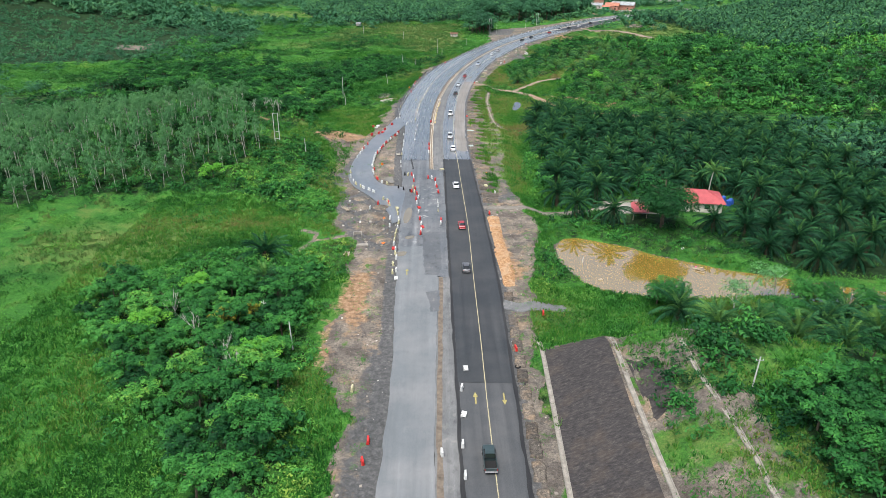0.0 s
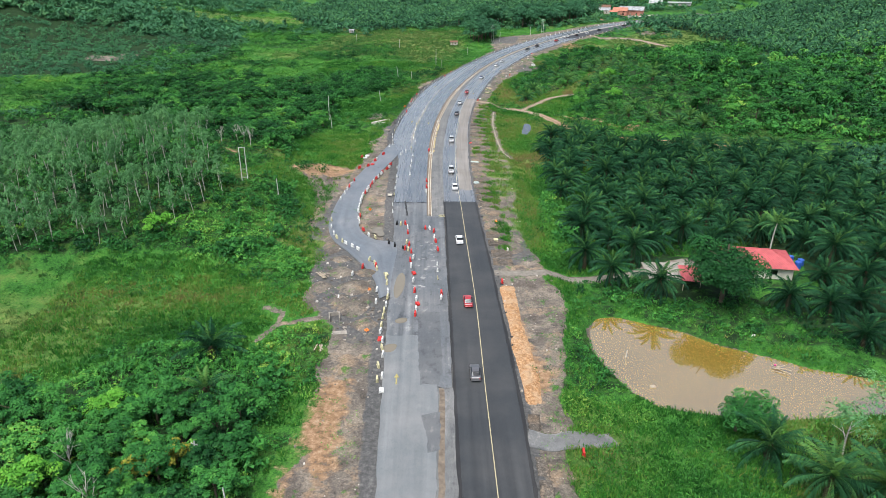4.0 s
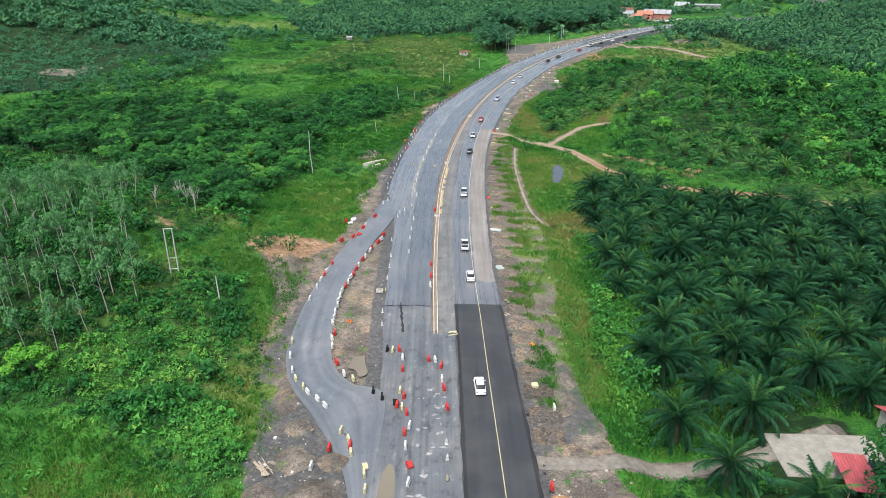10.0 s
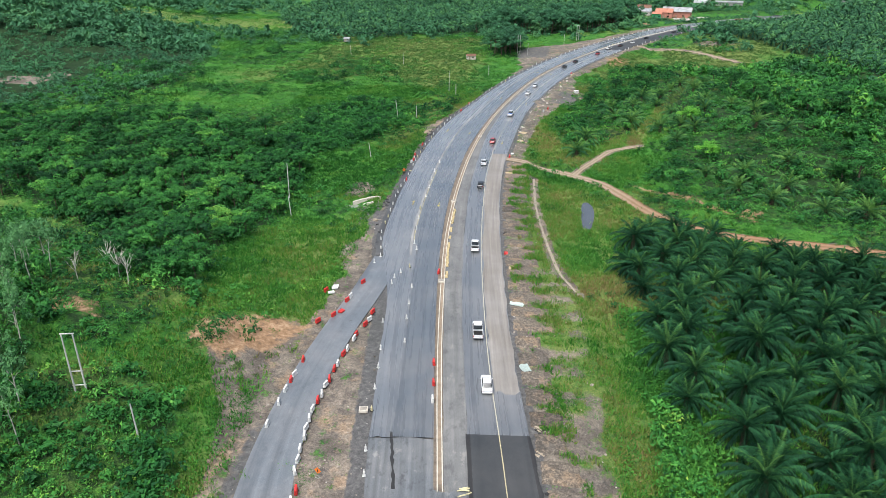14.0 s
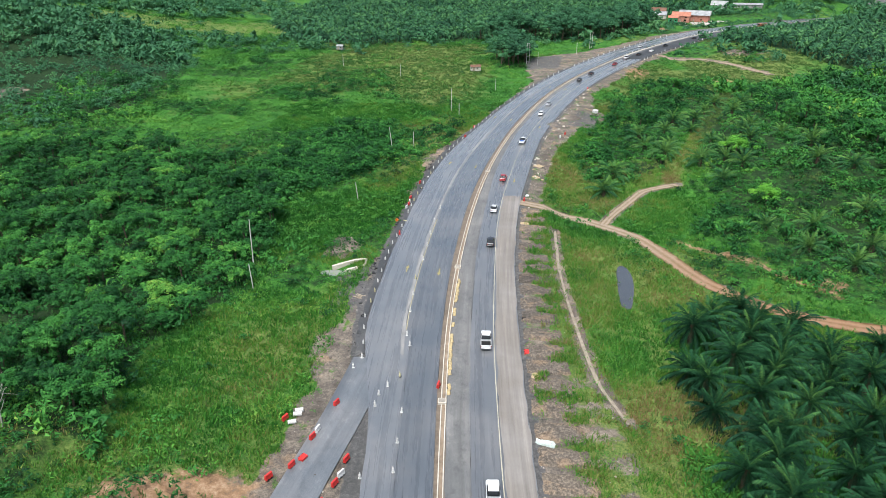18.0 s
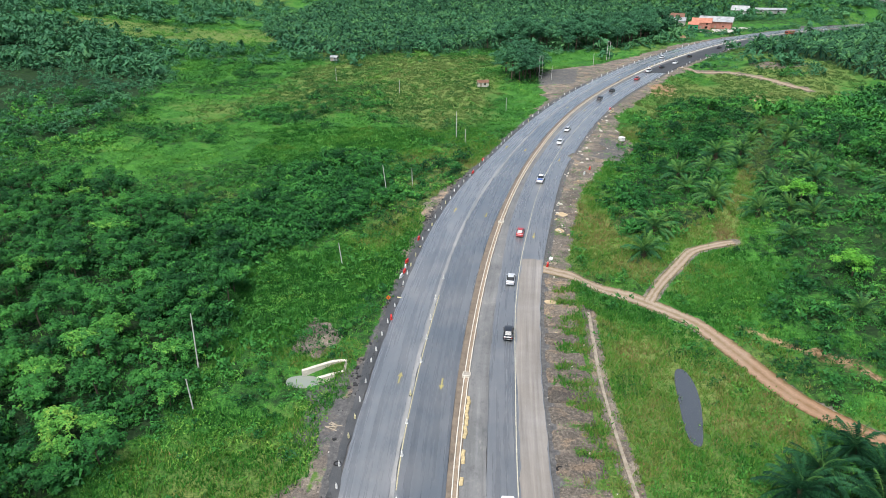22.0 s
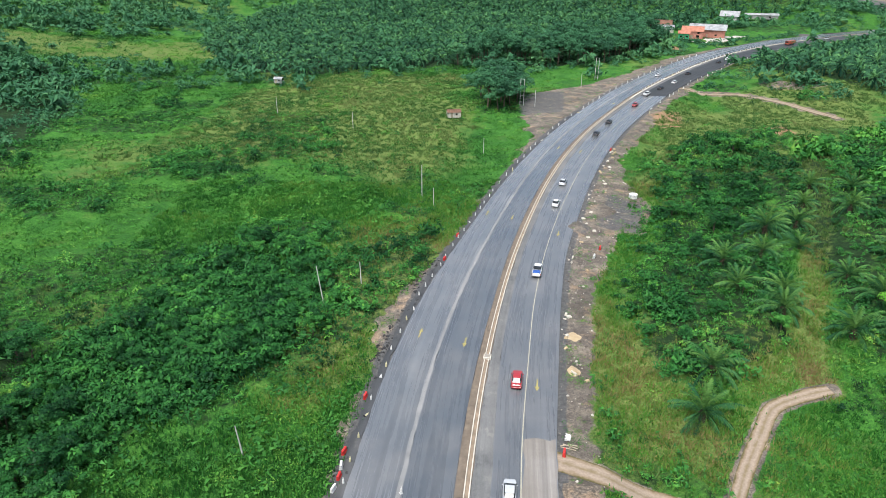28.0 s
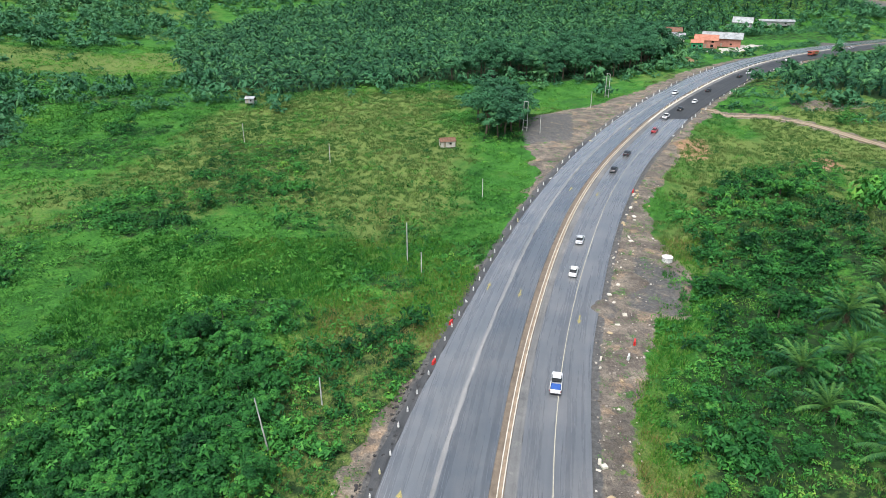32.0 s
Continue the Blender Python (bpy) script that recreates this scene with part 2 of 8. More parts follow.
def height(x, y):
    """The ground's height over the plan."""
    x, y = np.asarray(x, float), np.asarray(y, float)
    n1, n2, n3 = vnoise(x, y, 38, 1), vnoise(x, y, 9, 2), vnoise(x, y, 160, 3)
    left, right = bare_left(y), bare_right(y)
    mid = 0.5 * (left + right)
    z = np.where(x < mid, -1.35, -2.3) + 0.9 * (n1 - 0.5) + 0.35 * (n2 - 0.5)
    # knolls and hills
    z = z + 11 * np.exp(-(((x + 82) / 38) ** 2 + ((y - 246) / 34) ** 2)) + 6 * np.exp(-(((x - 127) / 9) ** 2 + ((y - 726) / 12) ** 2))
    z = z + 10 * np.exp(-(((x - 125) / 55) ** 2 + ((y - 395) / 62) ** 2)) + 4 * np.exp(-(((x - 90) / 30) ** 2 + ((y - 470) / 50) ** 2))
    z = z + 9 * np.exp(-(((x - 170) / 45) ** 2 + ((y - 640) / 60) ** 2))
    z = z + 26 * ramp(x, 170, 420) * ramp(y, 150, 500) * (0.5 + n3)
    z = z + 38 * ramp(-x, 150, 420) * ramp(y, 380, 700) * (0.35 + n3)
    z = z + (62 * ramp(y, 800, 1500) + 22 * ramp(y, 850, 1020)) * (0.45 + n3)
    near_village = np.exp(-(((x - 215) / 62) ** 2 + ((y - 838) / 50) ** 2) ** 2)
    z = z * (1 - near_village) + np.minimum(z, -0.3) * near_village
    # the cut slope with its two benches beside the first stretch
    t = np.interp(x, [20.5, 22.2, 31.5, 33.6, 40.5, 42.6, 60, 110, 300], [-0.05, 0.1, 4.6, 4.7, 8.9, 8.9, 9.6, 9, 14])
    cut = ramp(-(y + 0.25 * (x - 30)), -132, -112)
    z = np.where(x > 20.5, z * (1 - cut) + (t + 0.5 * (n2 - 0.5) * ramp(x, 33, 45)) * cut, z)
    # the formation of the road
    far = np.minimum(x - left, right - x)
    flat = ramp(far, -7, 0.5)
    wide = ramp(far, -110, -10) * ramp(y, 560, 720)
    z = z * (1 - wide) + np.minimum(z, -0.6) * wide
    lumps = 0.22 * (n2 - 0.4) + 0.16 * (vnoise(x, y, 2.6, 5) - 0.5) + 0.22 * (vnoise(x, y, 1.5, 15) - 0.5)
    road = ramp(np.minimum(x - edge(1, y), edge(6, y) - x), -3.5, -0.4)
    formed = np.where(x > mid, -0.25 - 0.5 * ramp(x - edge(6, y), 2, 12) * ramp(y, 190, 215), -0.2) + lumps * (1 - road)
    z = np.where((x > 20) & (cut > 0.05), z, z * (1 - flat) + formed * flat)
    z = np.where(road > 0, z * (1 - road) - 0.14 * road, z)
    on_track = np.minimum(off_line(TRACK_FAR, x, y), np.minimum(off_line(TRACK_NEAR, x, y), np.minimum(off_line(TRACK_BRANCH, x, y), off_line(TRACK_HILL, x, y))))
    wild = (1 - flat) * ramp(-depth_in(POND, x, y), 0.5, 4) * ramp(on_track, 1.6, 4.5)
    z = z + 1.5 * wild * ramp(woody(x, y), 0.35, 0.8) * (0.35 + 0.65 * vnoise(x, y, 3.4, 16)) * (1 - cut * (x < 45))
    z = z + wild * (0.75 * (vnoise(x, y, 2.1, 6) - 0.5) + 0.7 * (vnoise(x, y, 5.2, 7) - 0.5)) * (1 - 0.8 * cut * (x < 34))
    # the levelled yard of the house
    yard = ramp(depth_in([(44, 188), (46, 200), (62, 201), (80, 202), (80, 189), (60, 187)], x, y), -3.5, 0.5)
    z = z * (1 - yard) - 1.28 * yard
    # hollows that hold water, and the drains
    z = z - 1.7 * ramp(depth_in(POND, x, y), -1.6, 2.5) * (z > -3.2)
    for outline, level in WATERS.values():
        d = depth_in(outline, x, y)
        z = np.where(d > -3, z + (level - 0.25 - z) * ramp(d, -2.5, 0.6), z)
    d = off_line(DRAIN, x, y)
    z = z - 0.45 * (1 - ramp(d, 0.5, 1.5))
    return z


def ground_at(x, y):
    return float(height(np.array([float(x)]), np.array([float(y)]))[0])


# ---- materials ----
class Nodes:
    """A node material under construction."""

    def __init__(self, name, rough=0.8, spec=0.3, metal=0.0):
        self.mat = bpy.data.materials.new(name)
        self.mat.use_nodes = True
        self.tree = self.mat.node_tree
        self.out = self.tree.nodes["Material Output"]
        self.bsdf = self.tree.nodes["Principled BSDF"]
        self.bsdf.inputs["Roughness"].default_value = rough
        self.bsdf.inputs["Specular IOR Level"].default_value = spec
        self.bsdf.inputs["Metallic"].default_value = metal
        self.place = self.tree.nodes.new("ShaderNodeNewGeometry").outputs["Position"]

    def link(self, a, b):
        self.tree.links.new(a, b)

    def noise(self, scale, detail=4.0, rough=0.6, stretch=None):
        n = self.tree.nodes.new("ShaderNodeTexNoise")
        n.inputs["Scale"].default_value, n.inputs["Detail"].default_value, n.inputs["Roughness"].default_value = scale, detail, rough
        if stretch:
            m = self.tree.nodes.new("ShaderNodeMapping")
            m.inputs["Scale"].default_value = stretch
            self.link(self.place, m.inputs[0])
            self.link(m.outputs[0], n.inputs["Vector"])
        else:
            self.link(self.place, n.inputs["Vector"])
        return n.outputs["Fac"]

    def attr(self, name):
        n = self.tree.nodes.new("ShaderNodeAttribute")
        n.attribute_name = name
        return n.outputs["Fac"]

    def random(self):
        return self.tree.nodes.new("ShaderNodeObjectInfo").outputs["Random"]

    def island(self):
        return self.tree.nodes.new("ShaderNodeNewGeometry").outputs["Random Per Island"]

    def math(self, op, a, b=0.0, clamp=False):
        n = self.tree.nodes.new("ShaderNodeMath")
        n.operation, n.use_clamp = op, clamp
        for socket, v in zip(n.inputs, (a, b)):
            if isinstance(v, (int, float)):
                socket.default_value = v
            else:
                self.link(v, socket)
        return n.outputs[0]

    def ramp(self, fac, *stops):
        n = self.tree.nodes.new("ShaderNodeValToRGB")
        n.color_ramp.elements.remove(n.color_ramp.elements[1])
        for k, (at, colour) in enumerate(stops):
            e = n.color_ramp.elements[0] if k == 0 else n.color_ramp.elements.new(at)
            e.position, e.color = at, (*colour, 1) if not isinstance(colour, (int, float)) else (colour, colour, colour, 1)
        self.link(fac, n.inputs[0])
        return n.outputs[0]

    def mix(self, fac, a, b, kind="MIX"):
        n = self.tree.nodes.new("ShaderNodeMix")
        n.data_type, n.blend_type = "RGBA", kind
        for socket, v in ((n.inputs[0], fac), (n.inputs[6], a), (n.inputs[7], b)):
            if isinstance(v, (int, float)):
                socket.default_value = v
            elif isinstance(v, tuple):
                socket.default_value = (*v, 1)
            else:
                self.link(v, socket)
        return n.outputs[2]

    def colour(self, c):
        if isinstance(c, tuple):
            self.bsdf.inputs["Base Color"].default_value = (*c, 1)
        else:
            self.link(c, self.bsdf.inputs["Base Color"])
        return self

    def rough(self, fac):
        self.link(fac, self.bsdf.inputs["Roughness"])
        return self

    def bump(self, fac, strength=0.4, size=0.05):
        n = self.tree.nodes.new("ShaderNodeBump")
        n.inputs["Strength"].default_value, n.inputs["Distance"].default_value = strength, size
        self.link(fac, n.inputs["Height"])
        self.link(n.outputs[0], self.bsdf.inputs["Normal"])
        return self


def plain(name, colour, rough=0.6, spec=0.4, metal=0.0, dirt=0.25, scale=3.0):
    """Paint, plastic or metal with some dirt and wear."""
    m = Nodes(name, rough, spec, metal)
    grime = m.noise(scale, 5)
    low = tuple(c * (1 - dirt) * 0.85 + 0.02 * dirt for c in colour)
    m.colour(m.ramp(grime, (0.3, low), (0.65, colour)))
    m.rough(m.ramp(grime, (0.3, min(1, rough + 0.15)), (0.7, rough)))
    return m.mat


def asphalt(name, dark, light, tint=(1, 1, 1.02), lanes=0.6, rough=0.62, spec=0.45, blotch=0.0, fine=1.05):
    """Asphalt: stone grain, wheel tracks and streaks along the lanes, broad patches of dust, and blotches where it is broken."""
    m = Nodes(name, rough, spec)
    grain = m.noise(9.0, 6, 0.75)
    patches = m.noise(0.09, 5, 0.65)
    c = m.tree.nodes.new("ShaderNodeCombineXYZ")
    xyz = m.tree.nodes.new("ShaderNodeSeparateXYZ")
    m.link(m.place, xyz.inputs[0])
    m.link(m.attr("across"), c.inputs[0])
    m.link(m.math("MULTIPLY", xyz.outputs[1], 0.025), c.inputs[1])
    n = m.tree.nodes.new("ShaderNodeTexNoise")
    n.inputs["Scale"].default_value, n.inputs["Detail"].default_value, n.inputs["Roughness"].default_value = fine, 5, 0.65
    m.link(c.outputs[0], n.inputs["Vector"])
    streaks = n.outputs["Fac"]
    base = m.ramp(grain, (0.25, tuple(dark * c for c in tint)), (0.75, tuple(light * c for c in tint)))
    dust = m.ramp(patches, (0.42, 0.0), (0.7, 0.5))
    base = m.mix(dust, base, tuple(min(1, light * 1.25 * c + 0.012) for c in (1.03, 1.0, 0.96)))
    wear = m.ramp(streaks, (0.3, 1 - 0.42 * lanes), (0.45, 1.0 - 0.1 * lanes), (0.6, 1 + 0.14 * lanes), (0.72, 1 + 0.5 * lanes))
    base = m.mix(1.0, base, wear, "MULTIPLY")
    if blotch:
        spots = m.ramp(m.noise(0.55, 6, 0.72, (1, 0.6, 1)), (0.36, (0.45, 0.46, 0.47)), (0.46, (1, 1, 1)), (0.57, (1, 1, 1)), (0.64, (1.7, 1.62, 1.5)))
        base = m.mix(blotch, base, m.mix(1.0, base, spots, "MULTIPLY"))
    m.colour(base)
    m.rough(m.ramp(streaks, (0.3, rough - 0.06), (0.7, rough + 0.12)))
    if spec > 0.7:
        m.bsdf.inputs["Coat Weight"].default_value = 0.4
        m.bsdf.inputs["Coat Roughness"].default_value = 0.22
    return m.bump(grain, 0.35, 0.02).mat


def leafy(name, stops, gloss=0.45, through=0.22, shine=0.15, apart=0.0):
    """Foliage: its colour runs over the stops by the plant's and the leaf's own tint; apart: how far one plant differs from the next."""
    m = Nodes(name, gloss, shine)
    t = m.math("ADD", m.attr("tint"), m.math("MULTIPLY", m.math("SUBTRACT", m.noise(0.05, 3), 0.5), 0.45), True)
    if apart:
        t = m.math("ADD", t, m.math("MULTIPLY", m.math("SUBTRACT", m.random(), 0.5), apart), True)
    base = m.ramp(t, *stops)
    m.colour(base)
    thin = m.tree.nodes.new("ShaderNodeBsdfTranslucent")
    m.link(m.mix(0.3, base, (0.10, 0.26, 0.035)), thin.inputs[0])
    both = m.tree.nodes.new("ShaderNodeMixShader")
    both.inputs[0].default_value = through
    m.link(m.bsdf.outputs[0], both.inputs[1])
    m.link(thin.outputs[0], both.inputs[2])
    m.link(both.outputs[0], m.out.inputs[0])
    return m.mat


def soil():
    """The ground: grass, dry grass, bare earth, laterite and dark gravel, where the place has them."""
    m = Nodes("ground_cover", 0.92, 0.15)
    fine, mid, broad = m.noise(1.6, 6, 0.7), m.noise(0.22, 5, 0.6), m.noise(0.03, 4, 0.55)
    patchy = m.math("ADD", m.math("MULTIPLY", m.noise(2.6, 6, 0.8), 0.75), m.math("ADD", m.math("MULTIPLY", mid, 0.25), m.math("MULTIPLY", m.noise(0.07, 4, 0.6), 0.2)))
    grass = m.ramp(patchy, (0.42, (0.007, 0.032, 0.009)), (0.56, (0.025, 0.105, 0.018)), (0.66, (0.056, 0.185, 0.027)), (0.78, (0.12, 0.25, 0.042)))
    rusty = m.ramp(m.noise(0.11, 5, 0.65), (0.57, 0.0), (0.68, 0.35))
    grass = m.mix(rusty, grass, m.ramp(fine, (0.3, (0.035, 0.04, 0.016)), (0.7, (0.12, 0.085, 0.04))))
    straw = m.ramp(m.noise(3.0, 5, 0.75), (0.35, (0.045, 0.085, 0.022)), (0.5, (0.12, 0.17, 0.045)), (0.66, (0.23, 0.235, 0.085)))
    dry = m.math("ADD", m.attr("dry"), m.math("MULTIPLY", m.math("SUBTRACT", mid, 0.5), 0.9), True)
    grass = m.mix(m.ramp(dry, (0.35, 0.0), (0.75, 0.85)), grass, straw)
    earth = m.ramp(mid, (0.3, (0.085, 0.074, 0.066)), (0.5, (0.165, 0.145, 0.125)), (0.72, (0.31, 0.265, 0.215)))
    earth = m.mix(m.ramp(fine, (0.35, 0.55), (0.6, 0.0)), earth, (0.075, 0.062, 0.052))
    rough_earth = m.noise(0.5, 7, 0.75)
    earth = m.mix(m.ramp(rough_earth, (0.36, 0.8), (0.46, 0.0)), earth, (0.066, 0.062, 0.06))
    earth = m.mix(m.ramp(m.noise(0.16, 6, 0.7), (0.54, 0.0), (0.64, 0.75)), earth, m.ramp(fine, (0.3, (0.19, 0.13, 0.085)), (0.7, (0.40, 0.30, 0.21))))
    earth = m.mix(m.ramp(m.noise(1.2, 6, 0.8), (0.62, 0.0), (0.70, 0.9)), earth, (0.42, 0.39, 0.34))
    earth = m.mix(m.ramp(m.noise(0.33, 6, 0.75), (0.57, 0.0), (0.63, 0.85)), earth, grass)
    crumbs = m.noise(3.5, 7, 0.85)
    earth = m.mix(1.0, earth, m.ramp(crumbs, (0.34, (0.45, 0.45, 0.45)), (0.5, (1, 1, 1)), (0.66, (1.6, 1.55, 1.5))), "MULTIPLY")
    orange = m.ramp(m.noise(0.9, 7, 0.75), (0.32, (0.12, 0.08, 0.05)), (0.5, (0.27, 0.165, 0.095)), (0.68, (0.42, 0.30, 0.20)))
    gravel = m.ramp(m.noise(1.3, 8, 0.8), (0.32, (0.05, 0.05, 0.052)), (0.52, (0.10, 0.10, 0.10)), (0.7, (0.19, 0.185, 0.18)))
    broken = m.math("MULTIPLY", m.math("SUBTRACT", m.noise(0.45, 6, 0.7), 0.5), 1.1)
    bare = m.ramp(m.math("ADD", m.attr("bare"), broken, True), (0.42, 0.0), (0.58, 1.0))
    red = m.ramp(m.math("ADD", m.attr("orange"), broken, True), (0.42, 0.0), (0.62, 1.0))
    dark = m.ramp(m.math("ADD", m.attr("dark"), broken, True), (0.42, 0.0), (0.62, 1.0))
    floor_shade = m.ramp(m.math("ADD", m.attr("floor_shade"), broken, True), (0.4, 0.0), (0.6, 1.0))
    # near-black green puts the shade between plants into the floor's colour
    grass = m.mix(floor_shade, grass, m.ramp(fine, (0.3, (0.006, 0.016, 0.007)), (0.7, (0.022, 0.055, 0.017))))
    c = m.mix(bare, grass, earth)
    c = m.mix(red, c, orange)
    c = m.mix(dark, c, gravel)
    m.colour(m.mix(1.0, c, m.ramp(broad, (0.3, (0.84, 0.86, 0.84)), (0.7, (1.14, 1.12, 1.1))), "MULTIPLY"))
    return m.bump(m.math("ADD", m.noise(1.1, 6, 0.7), m.math("MULTIPLY", crumbs, 1.3)), 1.0, 0.14).mat


def water(name, colour, rough=0.06, ior=1.4):
    m = Nodes(name, rough, 1.0)
    m.colour(m.ramp(m.noise(0.12, 3), (0.3, tuple(0.88 * c for c in colour)), (0.7, colour)))
    m.bsdf.inputs["IOR"].default_value = ior
    return m.bump(m.noise(1.1, 2), 0.008, 0.02).mat


def concrete(name, dark, light):
    m = Nodes(name, 0.88, 0.25)
    stains = m.noise(0.8, 6, 0.7)
    m.colour(m.mix(m.ramp(m.noise(14, 4), (0.4, 0.0), (0.7, 0.3)), m.ramp(stains, (0.3, dark), (0.7, light)), (0.12, 0.11, 0.1)))
    return m.bump(m.noise(20, 4), 0.2, 0.01).mat


M_SOIL = soil()
M_NEW = asphalt("fresh_black_asphalt", 0.020, 0.054, (0.90, 1.0, 1.08), 0.5, rough=0.6, spec=0.35)
M_FIRST = asphalt("first_course_asphalt", 0.04, 0.085, (0.95, 1.0, 1.03), rough=0.62)
M_USED = asphalt("used_brownish_asphalt", 0.075, 0.145, (0.92, 1.0, 1.07), 0.6, rough=0.26, spec=1.0)
M_DUST = asphalt("dust_covered_asphalt", 0.135, 0.2, (1.1, 1.0, 0.88), 0.75, rough=0.7, fine=1.5)
M_PALE = asphalt("dusty_grey_asphalt", 0.10, 0.20, (0.92, 1.0, 1.03), 0.4, rough=0.55, blotch=0.15)
M_LEFT = asphalt("worn_grey_asphalt", 0.082, 0.168, (0.91, 1.0, 1.08), 0.6, rough=0.25, spec=1.0, blotch=0.15)
M_DIVERSION = asphalt("smooth_grey_asphalt", 0.085, 0.17, (0.89, 1.0, 1.09), 0.9, rough=0.36, spec=0.8, blotch=0.35, fine=0.6)
M_JOINT = asphalt("pale_joint_mortar", 0.13, 0.25, (0.98, 1.0, 1.0), 0.3, rough=0.8, spec=0.3, blotch=0.4)
M_LANE = asphalt("dark_grey_asphalt", 0.06, 0.125, (0.87, 1.0, 1.12), 0.6, rough=0.25, spec=1.0, blotch=0.15)
M_GRAVEL = asphalt("milled_gravel", 0.06, 0.19, (0.97, 1, 1.0), rough=0.9, spec=0.2, blotch=0.5)
M_WORKS = asphalt("broken_grey_asphalt", 0.07, 0.16, (0.92, 1.0, 1.06), 1.0, rough=0.5, spec=0.5, blotch=0.85)
M_BITUMEN = asphalt("bitumen_edge", 0.008, 0.03, rough=0.6, spec=0.4)
M_YELLOW = plain("yellow_road_paint", (0.54, 0.48, 0.28), 0.6, 0.3, dirt=0.6, scale=6)
M_WHITE_LINE = plain("worn_pale_paint", (0.5, 0.47, 0.36), 0.65, 0.3, dirt=0.5, scale=5)
M_KERB = concrete("cast_kerb_concrete", (0.42, 0.38, 0.31), (0.66, 0.62, 0.54))
M_CONCRETE = concrete("weathered_concrete", (0.17, 0.155, 0.13), (0.38, 0.35, 0.30))
M_MEDIAN = concrete("median_earth", (0.08, 0.065, 0.05), (0.22, 0.175, 0.13))
def rutted(name):
    """A farm track: two pale wheel ruts, grass between and along them."""
    m = Nodes(name, 0.9, 0.2)
    off = m.math("ABSOLUTE", m.math("DIVIDE", m.math("SUBTRACT", m.attr("across"), 43.5), 3.5))
    ragged = m.math("ADD", off, m.math("MULTIPLY", m.math("SUBTRACT", m.noise(0.7, 6, 0.7), 0.5), 0.9))
    xyz = m.tree.nodes.new("ShaderNodeSeparateXYZ")
    m.link(m.place, xyz.inputs[0])
    redder = m.math("ADD", m.math("MULTIPLY", xyz.outputs[1], 0.002), m.math("MULTIPLY", m.math("SUBTRACT", m.noise(0.25, 4), 0.5), 0.05))
    earth = m.ramp(redder, (0.64, (0.30, 0.18, 0.11)), (0.705, (0.33, 0.265, 0.205)))
    worn = m.ramp(ragged, (0.0, (0.62, 0.6, 0.46)), (0.22, (0.85, 0.85, 0.82)), (0.5, (1, 1, 1)), (0.8, (0.7, 0.66, 0.56)), (0.97, (0.3, 0.34, 0.16)))
    m.colour(m.mix(m.ramp(m.noise(3, 5, 0.7), (0.4, 0.3), (0.6, 0.0)), m.mix(1.0, earth, worn, "MULTIPLY"), (0.12, 0.09, 0.06)))
    return m.bump(m.noise(3, 5), 0.5, 0.06).mat


M_DIRT_ROAD = rutted("rutted_earth_track")
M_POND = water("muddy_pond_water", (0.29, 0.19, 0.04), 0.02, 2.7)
M_PUDDLE = water("grey_puddle_water", (0.05, 0.056, 0.058), 0.03, 1.75)
M_POOL = water("cloudy_culvert_water", (0.22, 0.25, 0.21), 0.12)


# ---- mesh helpers ----
def quick_mesh(name, verts, faces, material, floats=None, smooth_faces=False):
    """A mesh from arrays: verts (n, 3) and faces (m, 3 or 4)."""
    verts, faces = np.asarray(verts, np.float32), np.asarray(faces, np.int32)
    me = bpy.data.meshes.new(name)
    k = faces.shape[1]
    me.vertices.add(len(verts))
    me.vertices.foreach_set("co", verts.ravel())
    me.loops.add(faces.size)
    me.loops.foreach_set("vertex_index", faces.ravel())
    me.polygons.add(len(faces))
    me.polygons.foreach_set("loop_start", np.arange(0, faces.size, k, dtype=np.int32))
    me.polygons.foreach_set("use_smooth", np.full(len(faces), smooth_faces))
    me.update(calc_edges=True)
    for key, values in (floats or {}).items():
        me.attributes.new(key, "FLOAT", "POINT").data.foreach_set("value", np.asarray(values, np.float32))
    me.materials.append(material)
    return me


def lattice(nx, ny):
    """The quads of a grid of ny rows of nx points."""
    a = (np.arange(ny - 1)[:, None] * nx + np.arange(nx - 1)).ravel()
    return np.stack([a, a + 1, a + nx + 1, a + nx], 1)


# ---- the ground, one sheet to the horizon ----
def steps(*stretches):
    out = [np.arange(a, b, d) for a, b, d in stretches]
    return np.concatenate(out)


gx = steps((-3000, -600, 150), (-600, -200, 12), (-200, -110, 4), (-110, -50, 1.5), (-50, 60, 0.85), (60, 120, 1.6), (120, 220, 4), (220, 640, 12), (640, 3100, 150))
gy = steps((-1500, -100, 100), (-100, 70, 10), (70, 470, 0.8), (470, 620, 1.6), (620, 860, 3), (860, 1300, 11), (1300, 3600, 120))
GX, GY = np.meshgrid(gx, gy)
px, py = GX.ravel(), GY.ravel()
pz = height(px, py)

ORANGE_SPOTS = [[(13.4, 183), (15.8, 183), (17, 168), (19, 156), (22, 151), (18, 143), (15.4, 143)],
                [(-71, 254), (-62, 254), (-60, 249), (-70, 249)], [(-47, 259), (-34, 264), (-28, 262), (-33, 252), (-41, 246), (-47, 250)],
                [(-18, 150), (-12, 149), (-11, 126), (-14, 122), (-19, 133)], [(-20, 128), (-17, 128), (-15, 112), (-18, 110)],
                [(124, 733), (134, 736), (136, 716), (128, 708)], [(108, 544), (120, 548), (120, 534), (110, 528)], [(72, 560), (88, 572), (84, 548), (70, 540)],
                [(9, 398), (13, 398), (17, 424), (22, 432), (20, 440), (14, 426)], [(38, 352), (70, 316), (74, 322), (48, 345)]]


